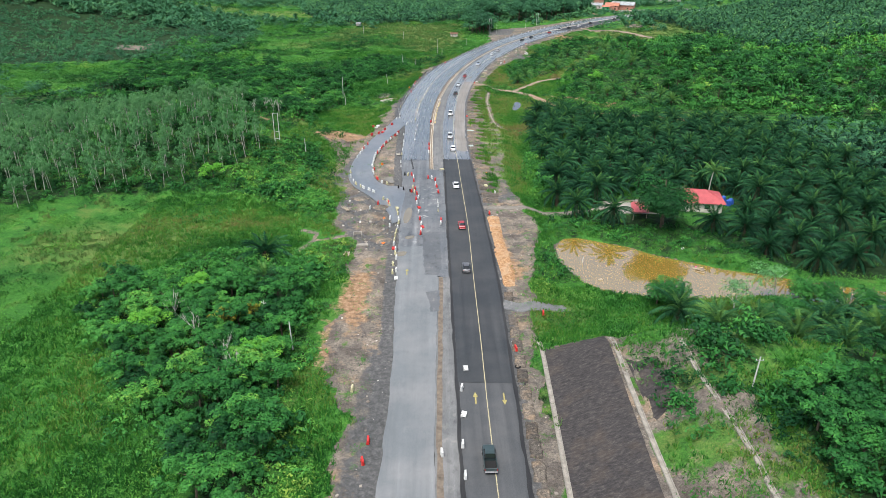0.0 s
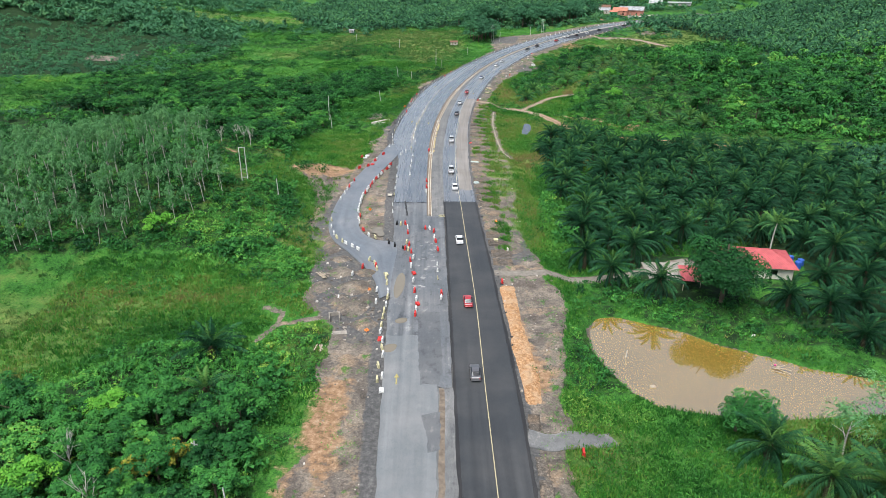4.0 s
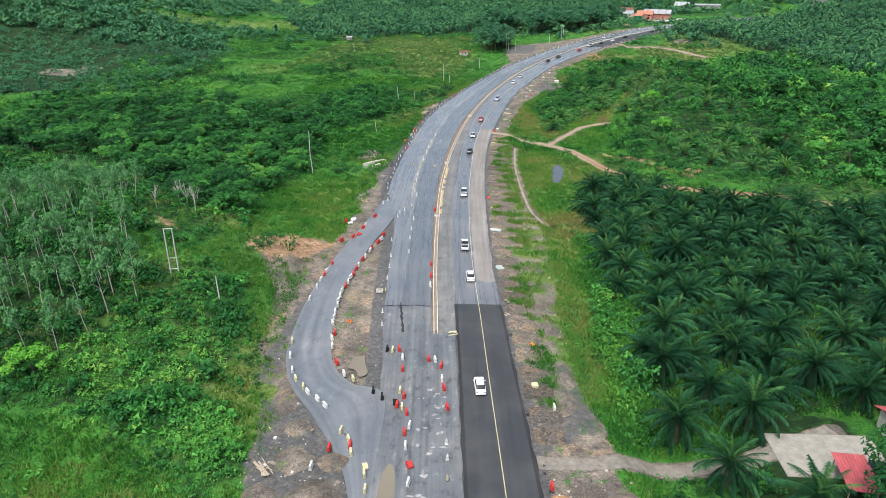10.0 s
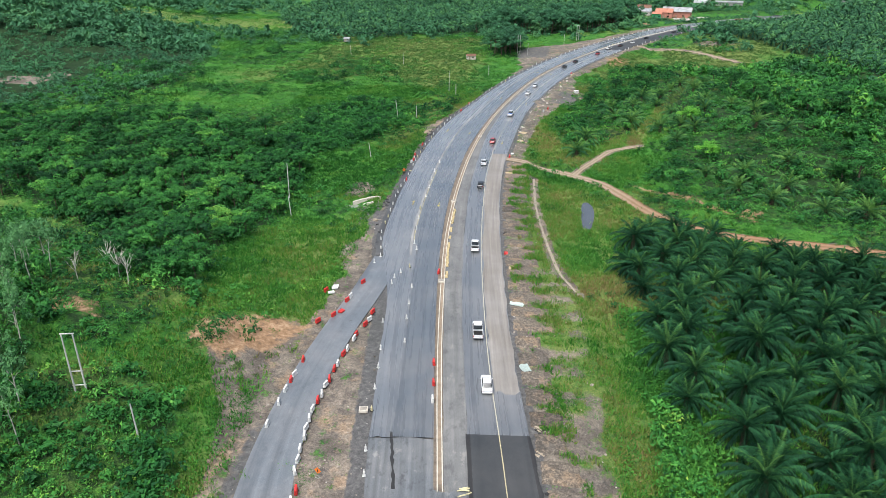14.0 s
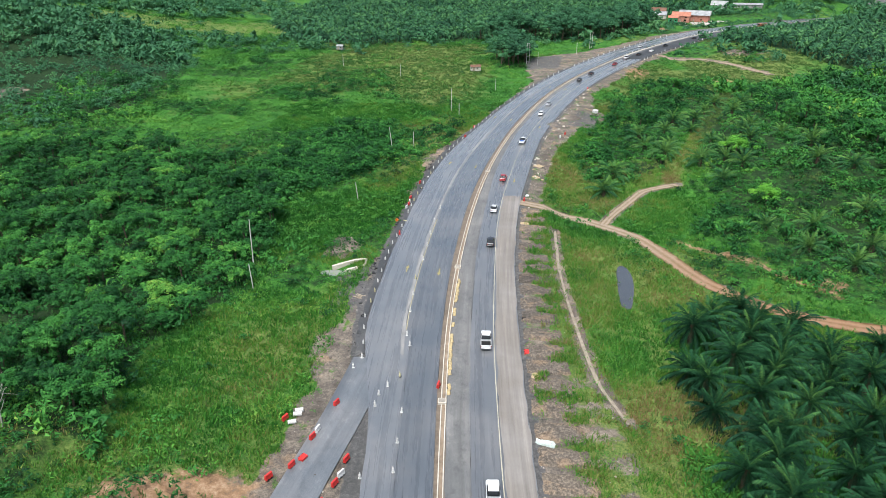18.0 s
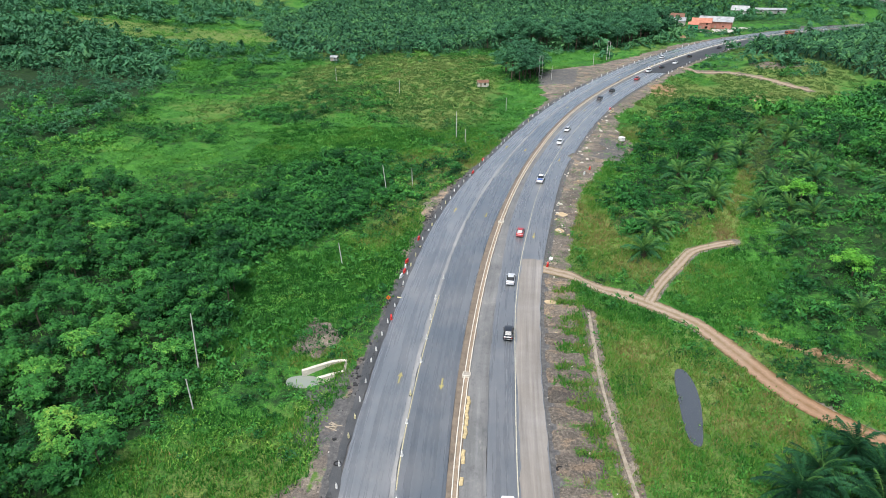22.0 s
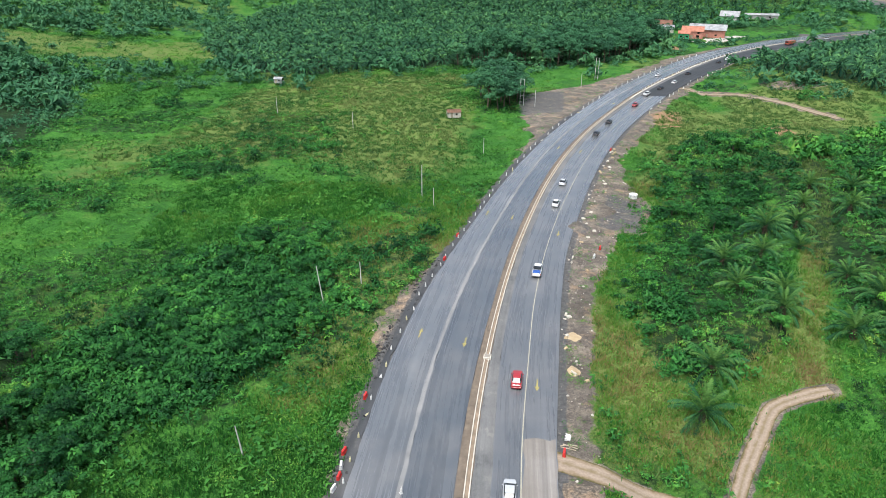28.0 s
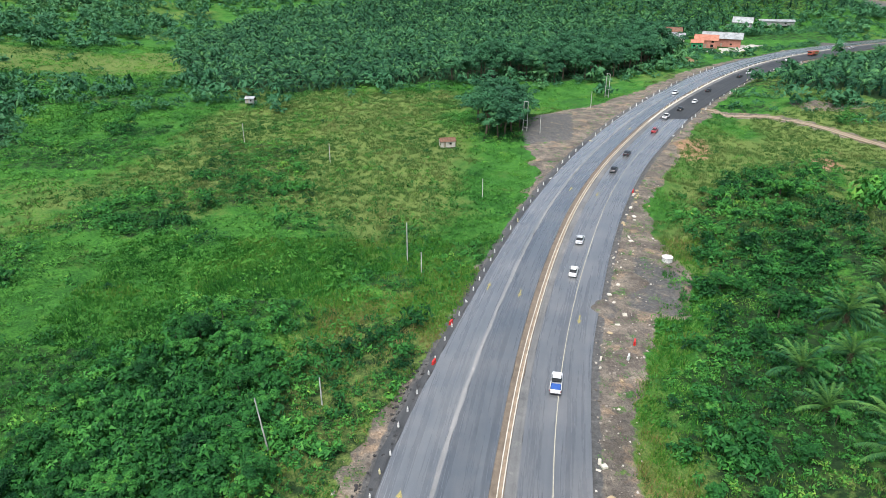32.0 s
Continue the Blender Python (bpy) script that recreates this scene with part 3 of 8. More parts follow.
def zones(x, y):
    """How bare, orange, dark and dry the ground is."""
    left, right = bare_left(y), bare_right(y)
    n = vnoise(x, y, 6, 8)
    fringe = 4.5 * (n - 0.5) + 2.5 * (vnoise(x, y, 2.2, 14) - 0.5)
    bare_l = ramp(x - left + fringe - 0.6, -1.2, 1.2) * (x < 0.5 * (left + right))
    plots = 0.80 + 0.14 * np.sin(y * 2 * np.pi / 6.2) + 0.5 * (n - 0.5) - (0.12 + 0.3 * ramp(y, 235, 265)) * ramp(x - edge(6, y), 3.5, 7.5)
    bare_r = ramp(right - x + 0.6 * fringe, -1.5, 1.5) * (x >= 0.5 * (left + right)) * np.where((y > 196) & (y < 372), np.clip(plots + 0.4 * ramp(-(x - edge(6, y)), -4.5, -1.5), 0, 1), 0.9)
    bare = np.maximum(bare_l, bare_r)
    for line, w in ((TRACK_NEAR, 1.5), (TRACK_FAR, 1.7), (TRACK_BRANCH, 1.4), (TRACK_HILL, 2.4), (FOOTPATH, 0.6), (DRAIN, 1.2)):
        bare = np.maximum(bare, 1 - ramp(off_line(line, x, y), w * 0.8, w * 1.6))
    net = depth_in([(21.5, 119), (32, 117.5), (32.4, 60), (21.5, 60)], x, y)
    net2 = depth_in([(33, 108), (37, 105.5), (38, 95), (33.8, 92)], x, y)
    bare = np.maximum(bare, ramp(np.maximum(net, net2), -0.6, 0.6))
    hillside = ((x > 32) & (x < 47) & (y < 118)) * 0.8
    bare = np.maximum(bare, hillside * vnoise(x, y, 5, 4) * 1.4)
    for spot in ([(-212, 500), (-196, 490), (-205, 464), (-220, 470)], [(-34, 345), (-27, 337), (-30, 330), (-36, 334)], [(-30, 299), (-25, 303), (-24, 293), (-29, 291)],
                 [(132, 612), (160, 606), (160, 594), (136, 600)], [(28, 442), (42, 444), (48, 462), (46, 480), (36, 470)], [(-34, 216), (-31, 210), (-30, 262), (-36, 262), (-35, 240)], [(-46, 258), (-31, 263), (-29, 225), (-33, 215), (-36, 235), (-42, 247)]):
        bare = np.maximum(bare, ramp(depth_in(spot, x, y), -1.5, 1.5))
    bare = np.maximum(bare, ramp(depth_in(POND, x, y), -0.8, 0.2) * 0.9)
    orange = np.zeros_like(x)
    for spot in ORANGE_SPOTS:
        orange = np.maximum(orange, ramp(depth_in(spot, x, y), -3.5, 3) * 0.68)
    dark = np.maximum(ramp(np.maximum(net, net2), -0.4, 0.4) * 0.3, 0)
    beside = np.minimum(x - edge(1, y) + 2.6, edge(6, y) + 1.5 - x)
    dark = np.maximum(dark, ramp(beside, -0.7, 0.7) * 0.85)
    for spot in ([(-10, 118), (-5.5, 118), (-4, 75), (-10, 75)], [(-31, 206), (-24, 196), (-14, 180), (-22, 176), (-28, 190)], [(12, 216), (20, 214), (22, 196), (13, 190)],
                 [(-30, 322), (-22, 330), (-19, 318), (-24, 305), (-30, 308)], [(30, 446), (41, 444), (46, 462), (38, 472)], [(-12, 164), (-6, 168), (-18, 200), (-26, 200)], [(-29, 202), (-20, 202), (-11, 190), (-9, 160), (-15, 158), (-24, 172), (-28, 186)], [(-31, 236), (-28, 232), (-28, 205), (-33, 205)], [(24, 600), (46, 600), (40, 562), (22, 556)]):
        dark = np.maximum(dark, ramp(depth_in(spot, x, y), -1.5, 1.5) * 0.62)
    dry = 0.28 - 0.14 * (x < -16) * (y > 335) * (y < 500) + 0.55 * (vnoise(x, y, 45, 11) - 0.5) + 0.5 * (vnoise(x, y, 14, 13) - 0.5)
    for spot, a in (([(20, 345), (28, 340), (26, 262), (24, 215), (21, 225), (22, 262)], 1.0), ([(-90, 640), (0, 640), (4, 520), (-20, 470), (-95, 520)], 0.8),
                    ([(-118, 186), (-40, 186), (-34, 172), (-70, 150), (-100, 150)], 0.6), ([(-280, 720), (-130, 745), (-120, 690), (-270, 660)], 0.85),
                    ([(44, 470), (64, 540), (96, 600), (110, 560), (80, 520), (56, 460)], 0.75), ([(-44, 300), (-26, 310), (-27, 285), (-40, 270)], 0.75), ([(16, 400), (30, 430), (26, 385), (16, 376)], 0.7), (CLEARING, 0.95), ([(-21, 446), (-12, 436), (-15, 412), (-18, 397), (-24, 388), (-27, 402)], 0.9), ([(-45, 262), (-30, 262), (-30, 205), (-37, 205), (-40, 235)], 0.9), ([(92, 556), (110, 590), (150, 622), (195, 606), (150, 545), (112, 530)], 0.9), ([(14, 205), (24, 205), (24, 350), (14, 350)], 0.85), ([(28, 330), (36, 332), (42, 318), (34, 304), (28, 310)], 0.85), ([(25, 318), (34, 314), (42, 300), (36, 284), (25, 282), (22, 298)], 0.95), ([(60, 490), (76, 505), (108, 536), (112, 490), (96, 470)], 0.8), ([(20, 118), (30, 124), (44, 122), (44, 100), (36, 95), (34, 118)], 0.75), ([(19, 136), (30, 140), (30, 128), (20, 122)], 0.7)):
        dry = np.maximum(dry, a * ramp(depth_in(spot, x, y) + 24 * (vnoise(x, y, 20, 12) - 0.5), -22, 14))
    dry = np.maximum(dry, 1.0 - ramp(off_line(CORRIDOR, x, y), 1.5, 5))
    return bare, orange, dark, dry


def shaded_floor(x, y):
    """How far painted shade, with shed fronds and leaves, darkens a plantation's or wood's floor."""
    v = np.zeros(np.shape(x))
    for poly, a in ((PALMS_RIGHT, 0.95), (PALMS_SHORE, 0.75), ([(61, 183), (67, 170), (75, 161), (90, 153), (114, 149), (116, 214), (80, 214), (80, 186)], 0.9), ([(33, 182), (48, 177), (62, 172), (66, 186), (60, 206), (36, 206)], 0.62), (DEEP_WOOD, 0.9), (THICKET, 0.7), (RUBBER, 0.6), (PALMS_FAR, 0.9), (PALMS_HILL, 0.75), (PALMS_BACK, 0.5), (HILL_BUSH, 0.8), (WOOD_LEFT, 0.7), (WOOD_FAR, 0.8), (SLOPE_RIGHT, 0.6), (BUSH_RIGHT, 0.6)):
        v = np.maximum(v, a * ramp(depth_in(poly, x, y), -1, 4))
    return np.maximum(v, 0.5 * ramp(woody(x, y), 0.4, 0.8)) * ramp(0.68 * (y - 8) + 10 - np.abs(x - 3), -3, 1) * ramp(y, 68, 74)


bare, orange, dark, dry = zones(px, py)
floor_shade = shaded_floor(px, py)
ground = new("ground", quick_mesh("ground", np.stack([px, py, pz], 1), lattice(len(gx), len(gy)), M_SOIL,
                                  {"bare": bare, "orange": orange, "dark": dark, "dry": dry, "floor_shade": floor_shade}, True))
tagged(ground, "green marshy lowland with bare brown earth beside the roadworks", "ground", kind="structure")


# ---- pavements ----
def slab(name, y0, y1, left, right, top, material, label, category="road", step=2.0, thick=0.3, ragged=0.0, across=6):
    """A strip of pavement between two edges given as functions of y, with its sides."""
    ys = np.append(np.arange(y0, y1, step), y1)
    a, b = left(ys), right(ys)
    if ragged:
        a = a + ragged * (vnoise(ys, ys * 0, 2.7, 3) - 0.5)
        b = b + ragged * (vnoise(ys, ys * 0, 2.2, 6) - 0.5)
    u = np.linspace(0, 1, across)
    x = a[:, None] + (b - a)[:, None] * u
    x = np.concatenate([a[:, None], x, b[:, None]], 1)
    z = np.full_like(x, top)
    z[:, 0] = z[:, -1] = top - thick
    yy = np.repeat(ys[:, None], x.shape[1], 1)
    if ragged:
        yy[0, 1:-1] += ragged * np.random.uniform(-1, 1, across)
        yy[-1, 1:-1] += ragged * np.random.uniform(-1, 1, across)
    me = quick_mesh(name, np.stack([x.ravel(), yy.ravel(), z.ravel()], 1), lattice(x.shape[1], len(ys)), material, {"across": (x - edge(4, ys)[:, None]).ravel()})
    return tagged(new(name, me), label, category, kind="structure")


def col(n, off=0.0):
    return lambda y: edge(n, y) + off


slab("road_right_first", -300, 107.5, col(4, 0.3), col(6, -0.3), 0.06, M_FIRST, "grey first course of asphalt with a yellow lane line")
slab("road_right_fresh", 107.5, 233, col(4, 0.35), col(6, -0.4), 0.10, M_NEW, "fresh black asphalt course of the two-way carriageway")
slab("road_right_used", 230, 371, col(4), col(6), 0.06, M_USED, "used grey asphalt of the two-way carriageway", ragged=0.3)
slab("road_right_dust", 243, 369, col(5, 0.35), col(6, -0.12), 0.064, M_DUST, "brown dust carried onto the asphalt lane by vehicles", "road", thick=0.004, ragged=0.6)
slab("road_right_far", 366, 592, col(4), col(6), 0.055, M_USED, "grey asphalt of the two-way carriageway beyond the track")
slab("road_right_far_fresh", 590, 840, col(4), col(6), 0.075, M_NEW, "dark fresh asphalt of the carriageway on the far bend", ragged=0.3)
slab("road_left_pale", -300, 162, col(1), col(2), 0.03, M_PALE, "pale dusty grey asphalt of the unfinished carriageway", ragged=0.5)
slab("road_left_works", 146, 232, col(1), col(4, -0.3), 0.018, M_WORKS, "patched grey asphalt at the traffic diversion", ragged=0.5)
slab("road_left_lane", 232, 840, lambda y: np.where(y < 300, -10.8 - 1.6 * ramp(y, 240, 300), edge(1, y) + (edge(2, y) - edge(1, y)) * 0.52), col(2), 0.09, M_LANE, "dark grey asphalt lane next to the median")
slab("road_left_outer", 232, 840, col(1), lambda y: np.where(y < 300, -10.8 - 1.6 * ramp(y, 240, 300), edge(1, y) + (edge(2, y) - edge(1, y)) * 0.52), 0.05, M_LEFT, "grey asphalt outer lane of the left carriageway", ragged=0.3)
slab("median_soil", 222, 840, col(2, 0.02), col(3, 0.6), 0.03, M_MEDIAN, "brown earth of the unfinished median", "median", ragged=0.2)
slab("verge_soil", -300, 146, col(2, 0.3), lambda y: edge(2, y) + 1.15, 0.026, M_MEDIAN, "brown earth verge with sparse weeds", "verge", ragged=0.3)
slab("median_strip_gravel", 222, 840, col(3, 0.55), col(4), 0.035, M_GRAVEL, "milled grey gravel strip beside the median kerbs", "gravel", ragged=0.3)
slab("verge_gravel", -300, 146, lambda y: edge(2, y) - 0.1, col(4, -0.1), 0.02, M_GRAVEL, "grey gravel verge between the carriageways", "gravel", ragged=0.5)
slab("bitumen_edge_left", 60, 233, col(4, -0.15), col(4, 0.4), 0.085, M_BITUMEN, "black bitumen spill along the asphalt edge", "asphalt edge", ragged=0.45, across=3)
slab("bitumen_edge_right", 60, 233, col(6, -0.45), col(6, 0.1), 0.085, M_BITUMEN, "black bitumen spill along the asphalt edge", "asphalt edge", ragged=0.45, across=3)
slab("lane_line_near", -300, 233, col(5, -0.065), col(5, 0.065), 0.108, M_YELLOW, "worn yellow lane line", "road marking", thick=0.004, across=2)
slab("lane_line_far", 233, 700, col(5, -0.07), col(5, 0.07), 0.068, M_WHITE_LINE, "worn pale lane line", "road marking", thick=0.004, across=2)
slab("broken_shoulder", 292, 560, col(1, -1.5), col(1, 0.02), 0.0, asphalt("broken_dark_shoulder", 0.02, 0.075, (0.93, 1.0, 1.06), 0.8, rough=0.6, blotch=0.9), "dark broken asphalt shoulder beside the lane", "shoulder", ragged=1.1, across=4)
slab("joint_strip", 292, 720, lambda y: edge(1, y) + (edge(2, y) - edge(1, y)) * 0.52 - 0.6, lambda y: edge(1, y) + (edge(2, y) - edge(1, y)) * 0.52, 0.096, M_JOINT,
     "pale dusty longitudinal joint between the asphalt lanes", "road joint", ragged=0.3, across=3)
slab("edge_line_yellow", 300, 352, lambda y: edge(1, y) + (edge(2, y) - edge(1, y)) * 0.52 + 0.1, lambda y: edge(1, y) + (edge(2, y) - edge(1, y)) * 0.52 + 0.24, 0.098, M_YELLOW,
     "worn yellow edge line", "road marking", thick=0.004, across=2)


def ribbon(name, pairs, top, material, label, category, thick=0.25, n=8, drape=False, crown=0.0):
    """A curved strip through pairs of left and right points."""
    pairs = np.array(pairs, float)
    s = np.arange(len(pairs))
    at = np.linspace(0, len(pairs) - 1, (len(pairs) - 1) * n + 1)
    c = np.stack([smooth(s, pairs[:, k], at) for k in range(4)], 1)
    u = np.array([0, 0, 0.2, 0.4, 0.6, 0.8, 1, 1])
    x = c[:, 0, None] * (1 - u) + c[:, 2, None] * u
    y = c[:, 1, None] * (1 - u) + c[:, 3, None] * u
    z = (height(x.ravel(), y.ravel()).reshape(x.shape) if drape else 0 * x) + top + crown * np.sin(u * np.pi)
    z[:, 0] -= thick
    z[:, -1] -= thick
    me = quick_mesh(name, np.stack([x.ravel(), y.ravel(), z.ravel()], 1), lattice(8, len(c)), material, {"across": np.broadcast_to(u * 7 + 40, x.shape).ravel()})
    return tagged(new(name, me), label, category, kind="structure")


ribbon("road_diversion", [(-11.3, 176, -9.5, 178), (-14, 186, -9.9, 188), (-20.3, 197.2, -10.5, 203), (-25.4, 204.8, -16, 206), (-28.3, 213, -20, 211.5), (-29.2, 222, -22.2, 222), (-29.3, 232, -22.9, 232),
                          (-28.5, 245, -22.6, 243.5), (-26.4, 260, -20.5, 259.5), (-23.6, 275, -17.3, 276), (-21.3, 291, -15.2, 291)], 0.045, M_DIVERSION,
       "grey asphalt diversion road curving round a dirt island", "road")


def track(name, line, wide, label, material=M_DIRT_ROAD, top=0.06):
    pairs = []
    for k, (x, y) in enumerate(line):
        a, b = Vector(line[max(0, k - 1)]), Vector(line[min(len(line) - 1, k + 1)])
        d = (b - a).normalized()
        w = wide * random.uniform(0.85, 1.15)
        pairs.append((x - d.y * w, y + d.x * w, x + d.y * w, y - d.x * w))
    ribbon(name, pairs, top, material, label, "dirt track", drape=True)


track("access_apron", ACCESS, 1.7, "pale gravel apron leading off the carriageway over the verge", M_GRAVEL, 0.1)
track("dirt_track_near", TRACK_NEAR, 1.3, "earth track that leads from the road to the red-roofed house", concrete("grey_earth", (0.11, 0.10, 0.085), (0.26, 0.235, 0.195)))
track("dirt_track_far", TRACK_FAR, 1.85, "reddish-brown dirt track winding away past the palms")
track("dirt_track_branch", TRACK_BRANCH, 1.15, "narrow dirt track branching off uphill")
track("dirt_track_hill", TRACK_HILL, 1.7, "pale dirt track on the far rise")
track("roadside_drain", DRAIN, 0.3, "pale silted earth drain along the road", concrete("pale_silt", (0.18, 0.15, 0.11), (0.38, 0.33, 0.26)), 0.16)


# ---- the dark erosion net on the cut slope ----
def erosion_net():
    m = Nodes("erosion_net", 0.85, 0.25)
    strands = m.noise(2.6, 7, 0.75, (0.45, 1.0, 0.45))
    c = m.ramp(strands, (0.3, (0.016, 0.015, 0.015)), (0.52, (0.045, 0.041, 0.040)), (0.72, (0.105, 0.092, 0.082)))
    m.colour(m.mix(m.ramp(m.noise(0.2, 5, 0.7), (0.5, 0.0), (0.72, 0.5)), c, (0.10, 0.075, 0.055)))
    return m.bump(strands, 0.6, 0.06).mat


M_NET = erosion_net()


def net(name, corners, label):
    (ax, ay), (bx, by), (cx, cy), (dx, dy) = corners
    u, v = np.meshgrid(np.linspace(0, 1, 25), np.linspace(0, 1, 70))
    x = (ax * (1 - u) + bx * u) * (1 - v) + (dx * (1 - u) + cx * u) * v
    y = (ay * (1 - u) + by * u) * (1 - v) + (dy * (1 - u) + cy * u) * v + 0.7 * (vnoise(x, x * 0, 1.3, 91) - 0.5) * v**8
    z = height(x.ravel(), y.ravel()) + 0.07 + 0.1 * (vnoise(x, y, 1.1, 90).ravel() - 0.4)
    me = quick_mesh(name, np.stack([x.ravel(), y.ravel(), z], 1), lattice(25, 70), M_NET, smooth_faces=True)
    tagged(new(name, me), label, "erosion net", kind="structure")


net("slope_net", [(21.6, 60), (31.6, 60), (31.4, 117.4), (21.4, 118.6)], "dark erosion-control net laid over the cut slope")
net("upper_slope_net", [(33.8, 92), (38, 95), (37, 105.5), (33.0, 108)], "dark erosion-control net on the upper bench")


# ---- waters ----
def pool(name, outline, level, material, label):
    for _ in range(3):
        outline = [(a[0] * u + b[0] * (1 - u), a[1] * u + b[1] * (1 - u)) for a, b in zip(outline, outline[1:] + outline[:1]) for u in (0.75, 0.25)]
    bm = bmesh.new()
    bm.faces.new([bm.verts.new((x, y, level)) for x, y in outline])
    bmesh.ops.triangulate(bm, faces=bm.faces)
    me = bpy.data.meshes.new(name)
    bm.to_mesh(me)
    bm.free()
    me.materials.append(material)
    return tagged(new(name, me), label, "water", kind="structure")


def widened(outline, by):
    c = Vector((sum(p[0] for p in outline), sum(p[1] for p in outline))) / len(outline)
    return [tuple(Vector(p) + (Vector(p) - c).normalized() * by) for p in outline]


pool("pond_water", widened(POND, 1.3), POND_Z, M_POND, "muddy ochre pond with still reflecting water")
for key, (outline, level) in WATERS.items():
    pool(key, widened(outline, 0.1), level, M_POOL if "culvert" in key else M_PUDDLE, "still grey rainwater lying in a hollow")


# ---- plants ----
rng = np.random.default_rng(7)
GREEN_STOPS = ((0.0, (0.007, 0.040, 0.014)), (0.35, (0.024, 0.116, 0.027)), (0.65, (0.055, 0.215, 0.040)), (0.88, (0.125, 0.325, 0.052)), (1.0, (0.22, 0.345, 0.06)))
M_LEAF = leafy("broad_leaves", GREEN_STOPS, 0.5, 0.10, 0.08)
M_TREE = leafy("tree_leaves", GREEN_STOPS, 0.5, 0.10, 0.08, apart=0.36)
M_HERB = leafy("marsh_herbs", ((0.0, (0.014, 0.066, 0.017)), (0.4, (0.040, 0.155, 0.028)), (0.75, (0.085, 0.25, 0.038)), (1.0, (0.17, 0.29, 0.052))), 0.55, 0.12, 0.08)
M_GRASS = leafy("grass_blades", ((0.0, (0.016, 0.088, 0.017)), (0.3, (0.040, 0.18, 0.026)), (0.5, (0.10, 0.25, 0.037)), (0.72, (0.17, 0.225, 0.055)), (1.0, (0.25, 0.175, 0.09))), 0.6, 0.15, 0.08)
M_STRAW = leafy("dry_grass_blades", ((0.0, (0.042, 0.12, 0.03)), (0.5, (0.11, 0.185, 0.052)), (1.0, (0.22, 0.215, 0.09))), 0.7, 0.2)
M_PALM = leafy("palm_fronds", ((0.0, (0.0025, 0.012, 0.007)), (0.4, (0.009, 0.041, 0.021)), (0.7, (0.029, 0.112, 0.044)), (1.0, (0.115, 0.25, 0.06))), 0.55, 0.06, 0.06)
M_RUBBER = leafy("rubber_tree_leaves", ((0.0, (0.045, 0.14, 0.055)), (0.5, (0.095, 0.25, 0.09)), (1.0, (0.18, 0.36, 0.11))), 0.55, 0.15, apart=0.25)
# lighter and bluer than M_PALM: distance haze put into the frond colour
M_PALM_HAZED = leafy("hazed_palm_fronds", ((0.0, (0.006, 0.026, 0.016)), (0.4, (0.017, 0.062, 0.034)), (0.7, (0.038, 0.125, 0.056)), (1.0, (0.11, 0.26, 0.09))), 0.55, 0.08, 0.06)
M_OCHRE = leafy("ochre_leaves", ((0.0, (0.05, 0.10, 0.02)), (0.4, (0.16, 0.21, 0.03)), (0.75, (0.32, 0.26, 0.03)), (1.0, (0.40, 0.24, 0.04))), 0.5, 0.15)
M_LIME = leafy("lime_green_leaves", ((0.0, (0.04, 0.16, 0.02)), (0.45, (0.10, 0.33, 0.035)), (0.8, (0.22, 0.44, 0.05)), (1.0, (0.34, 0.46, 0.08))), 0.5, 0.15)
# lightened, bluish greens: aerial haze painted into the distant leaves
M_HAZED = leafy("hazed_tree_leaves", ((0.0, (0.022, 0.085, 0.044)), (0.5, (0.05, 0.17, 0.076)), (1.0, (0.12, 0.28, 0.10))), 0.6, 0.2)


def bark(name, dark, light):
    m = Nodes(name, 0.9, 0.15)
    m.colour(m.ramp(m.noise(2.2, 5, 0.7, (1, 1, 0.35)), (0.3, dark), (0.7, light)))
    return m.bump(m.noise(8, 4), 0.4, 0.03).mat


M_BARK = bark("brown_bark", (0.05, 0.04, 0.028), (0.17, 0.14, 0.10))
M_PALE_BARK = bark("pale_rubber_bark", (0.25, 0.24, 0.21), (0.52, 0.50, 0.45))
M_PALM_TRUNK = bark("palm_trunk_bark", (0.03, 0.024, 0.016), (0.11, 0.085, 0.055))


def unit(v):
    return v / np.maximum(np.linalg.norm(v, axis=-1, keepdims=True), 1e-9)


def leaves(centres, facing, size, narrow=0.55, droop=0.25, wobble=0.38):
    """Pointed leaf blades, one face for each centre."""
    n = len(centres)
    facing = unit(facing + wobble * rng.normal(size=(n, 3)))
    u = unit(np.cross(facing, rng.normal(size=(n, 3))))
    v = np.cross(facing, u)
    size = np.broadcast_to(size, n)[:, None]
    tip = centres + u * size * 1.15 - np.array([0, 0, 1]) * size * droop
    base = centres - u * size * 0.7
    verts = np.stack([base + v * size * narrow, tip, base - v * size * narrow], 1).reshape(-1, 3)
    return verts, np.arange(3 * n).reshape(-1, 3)


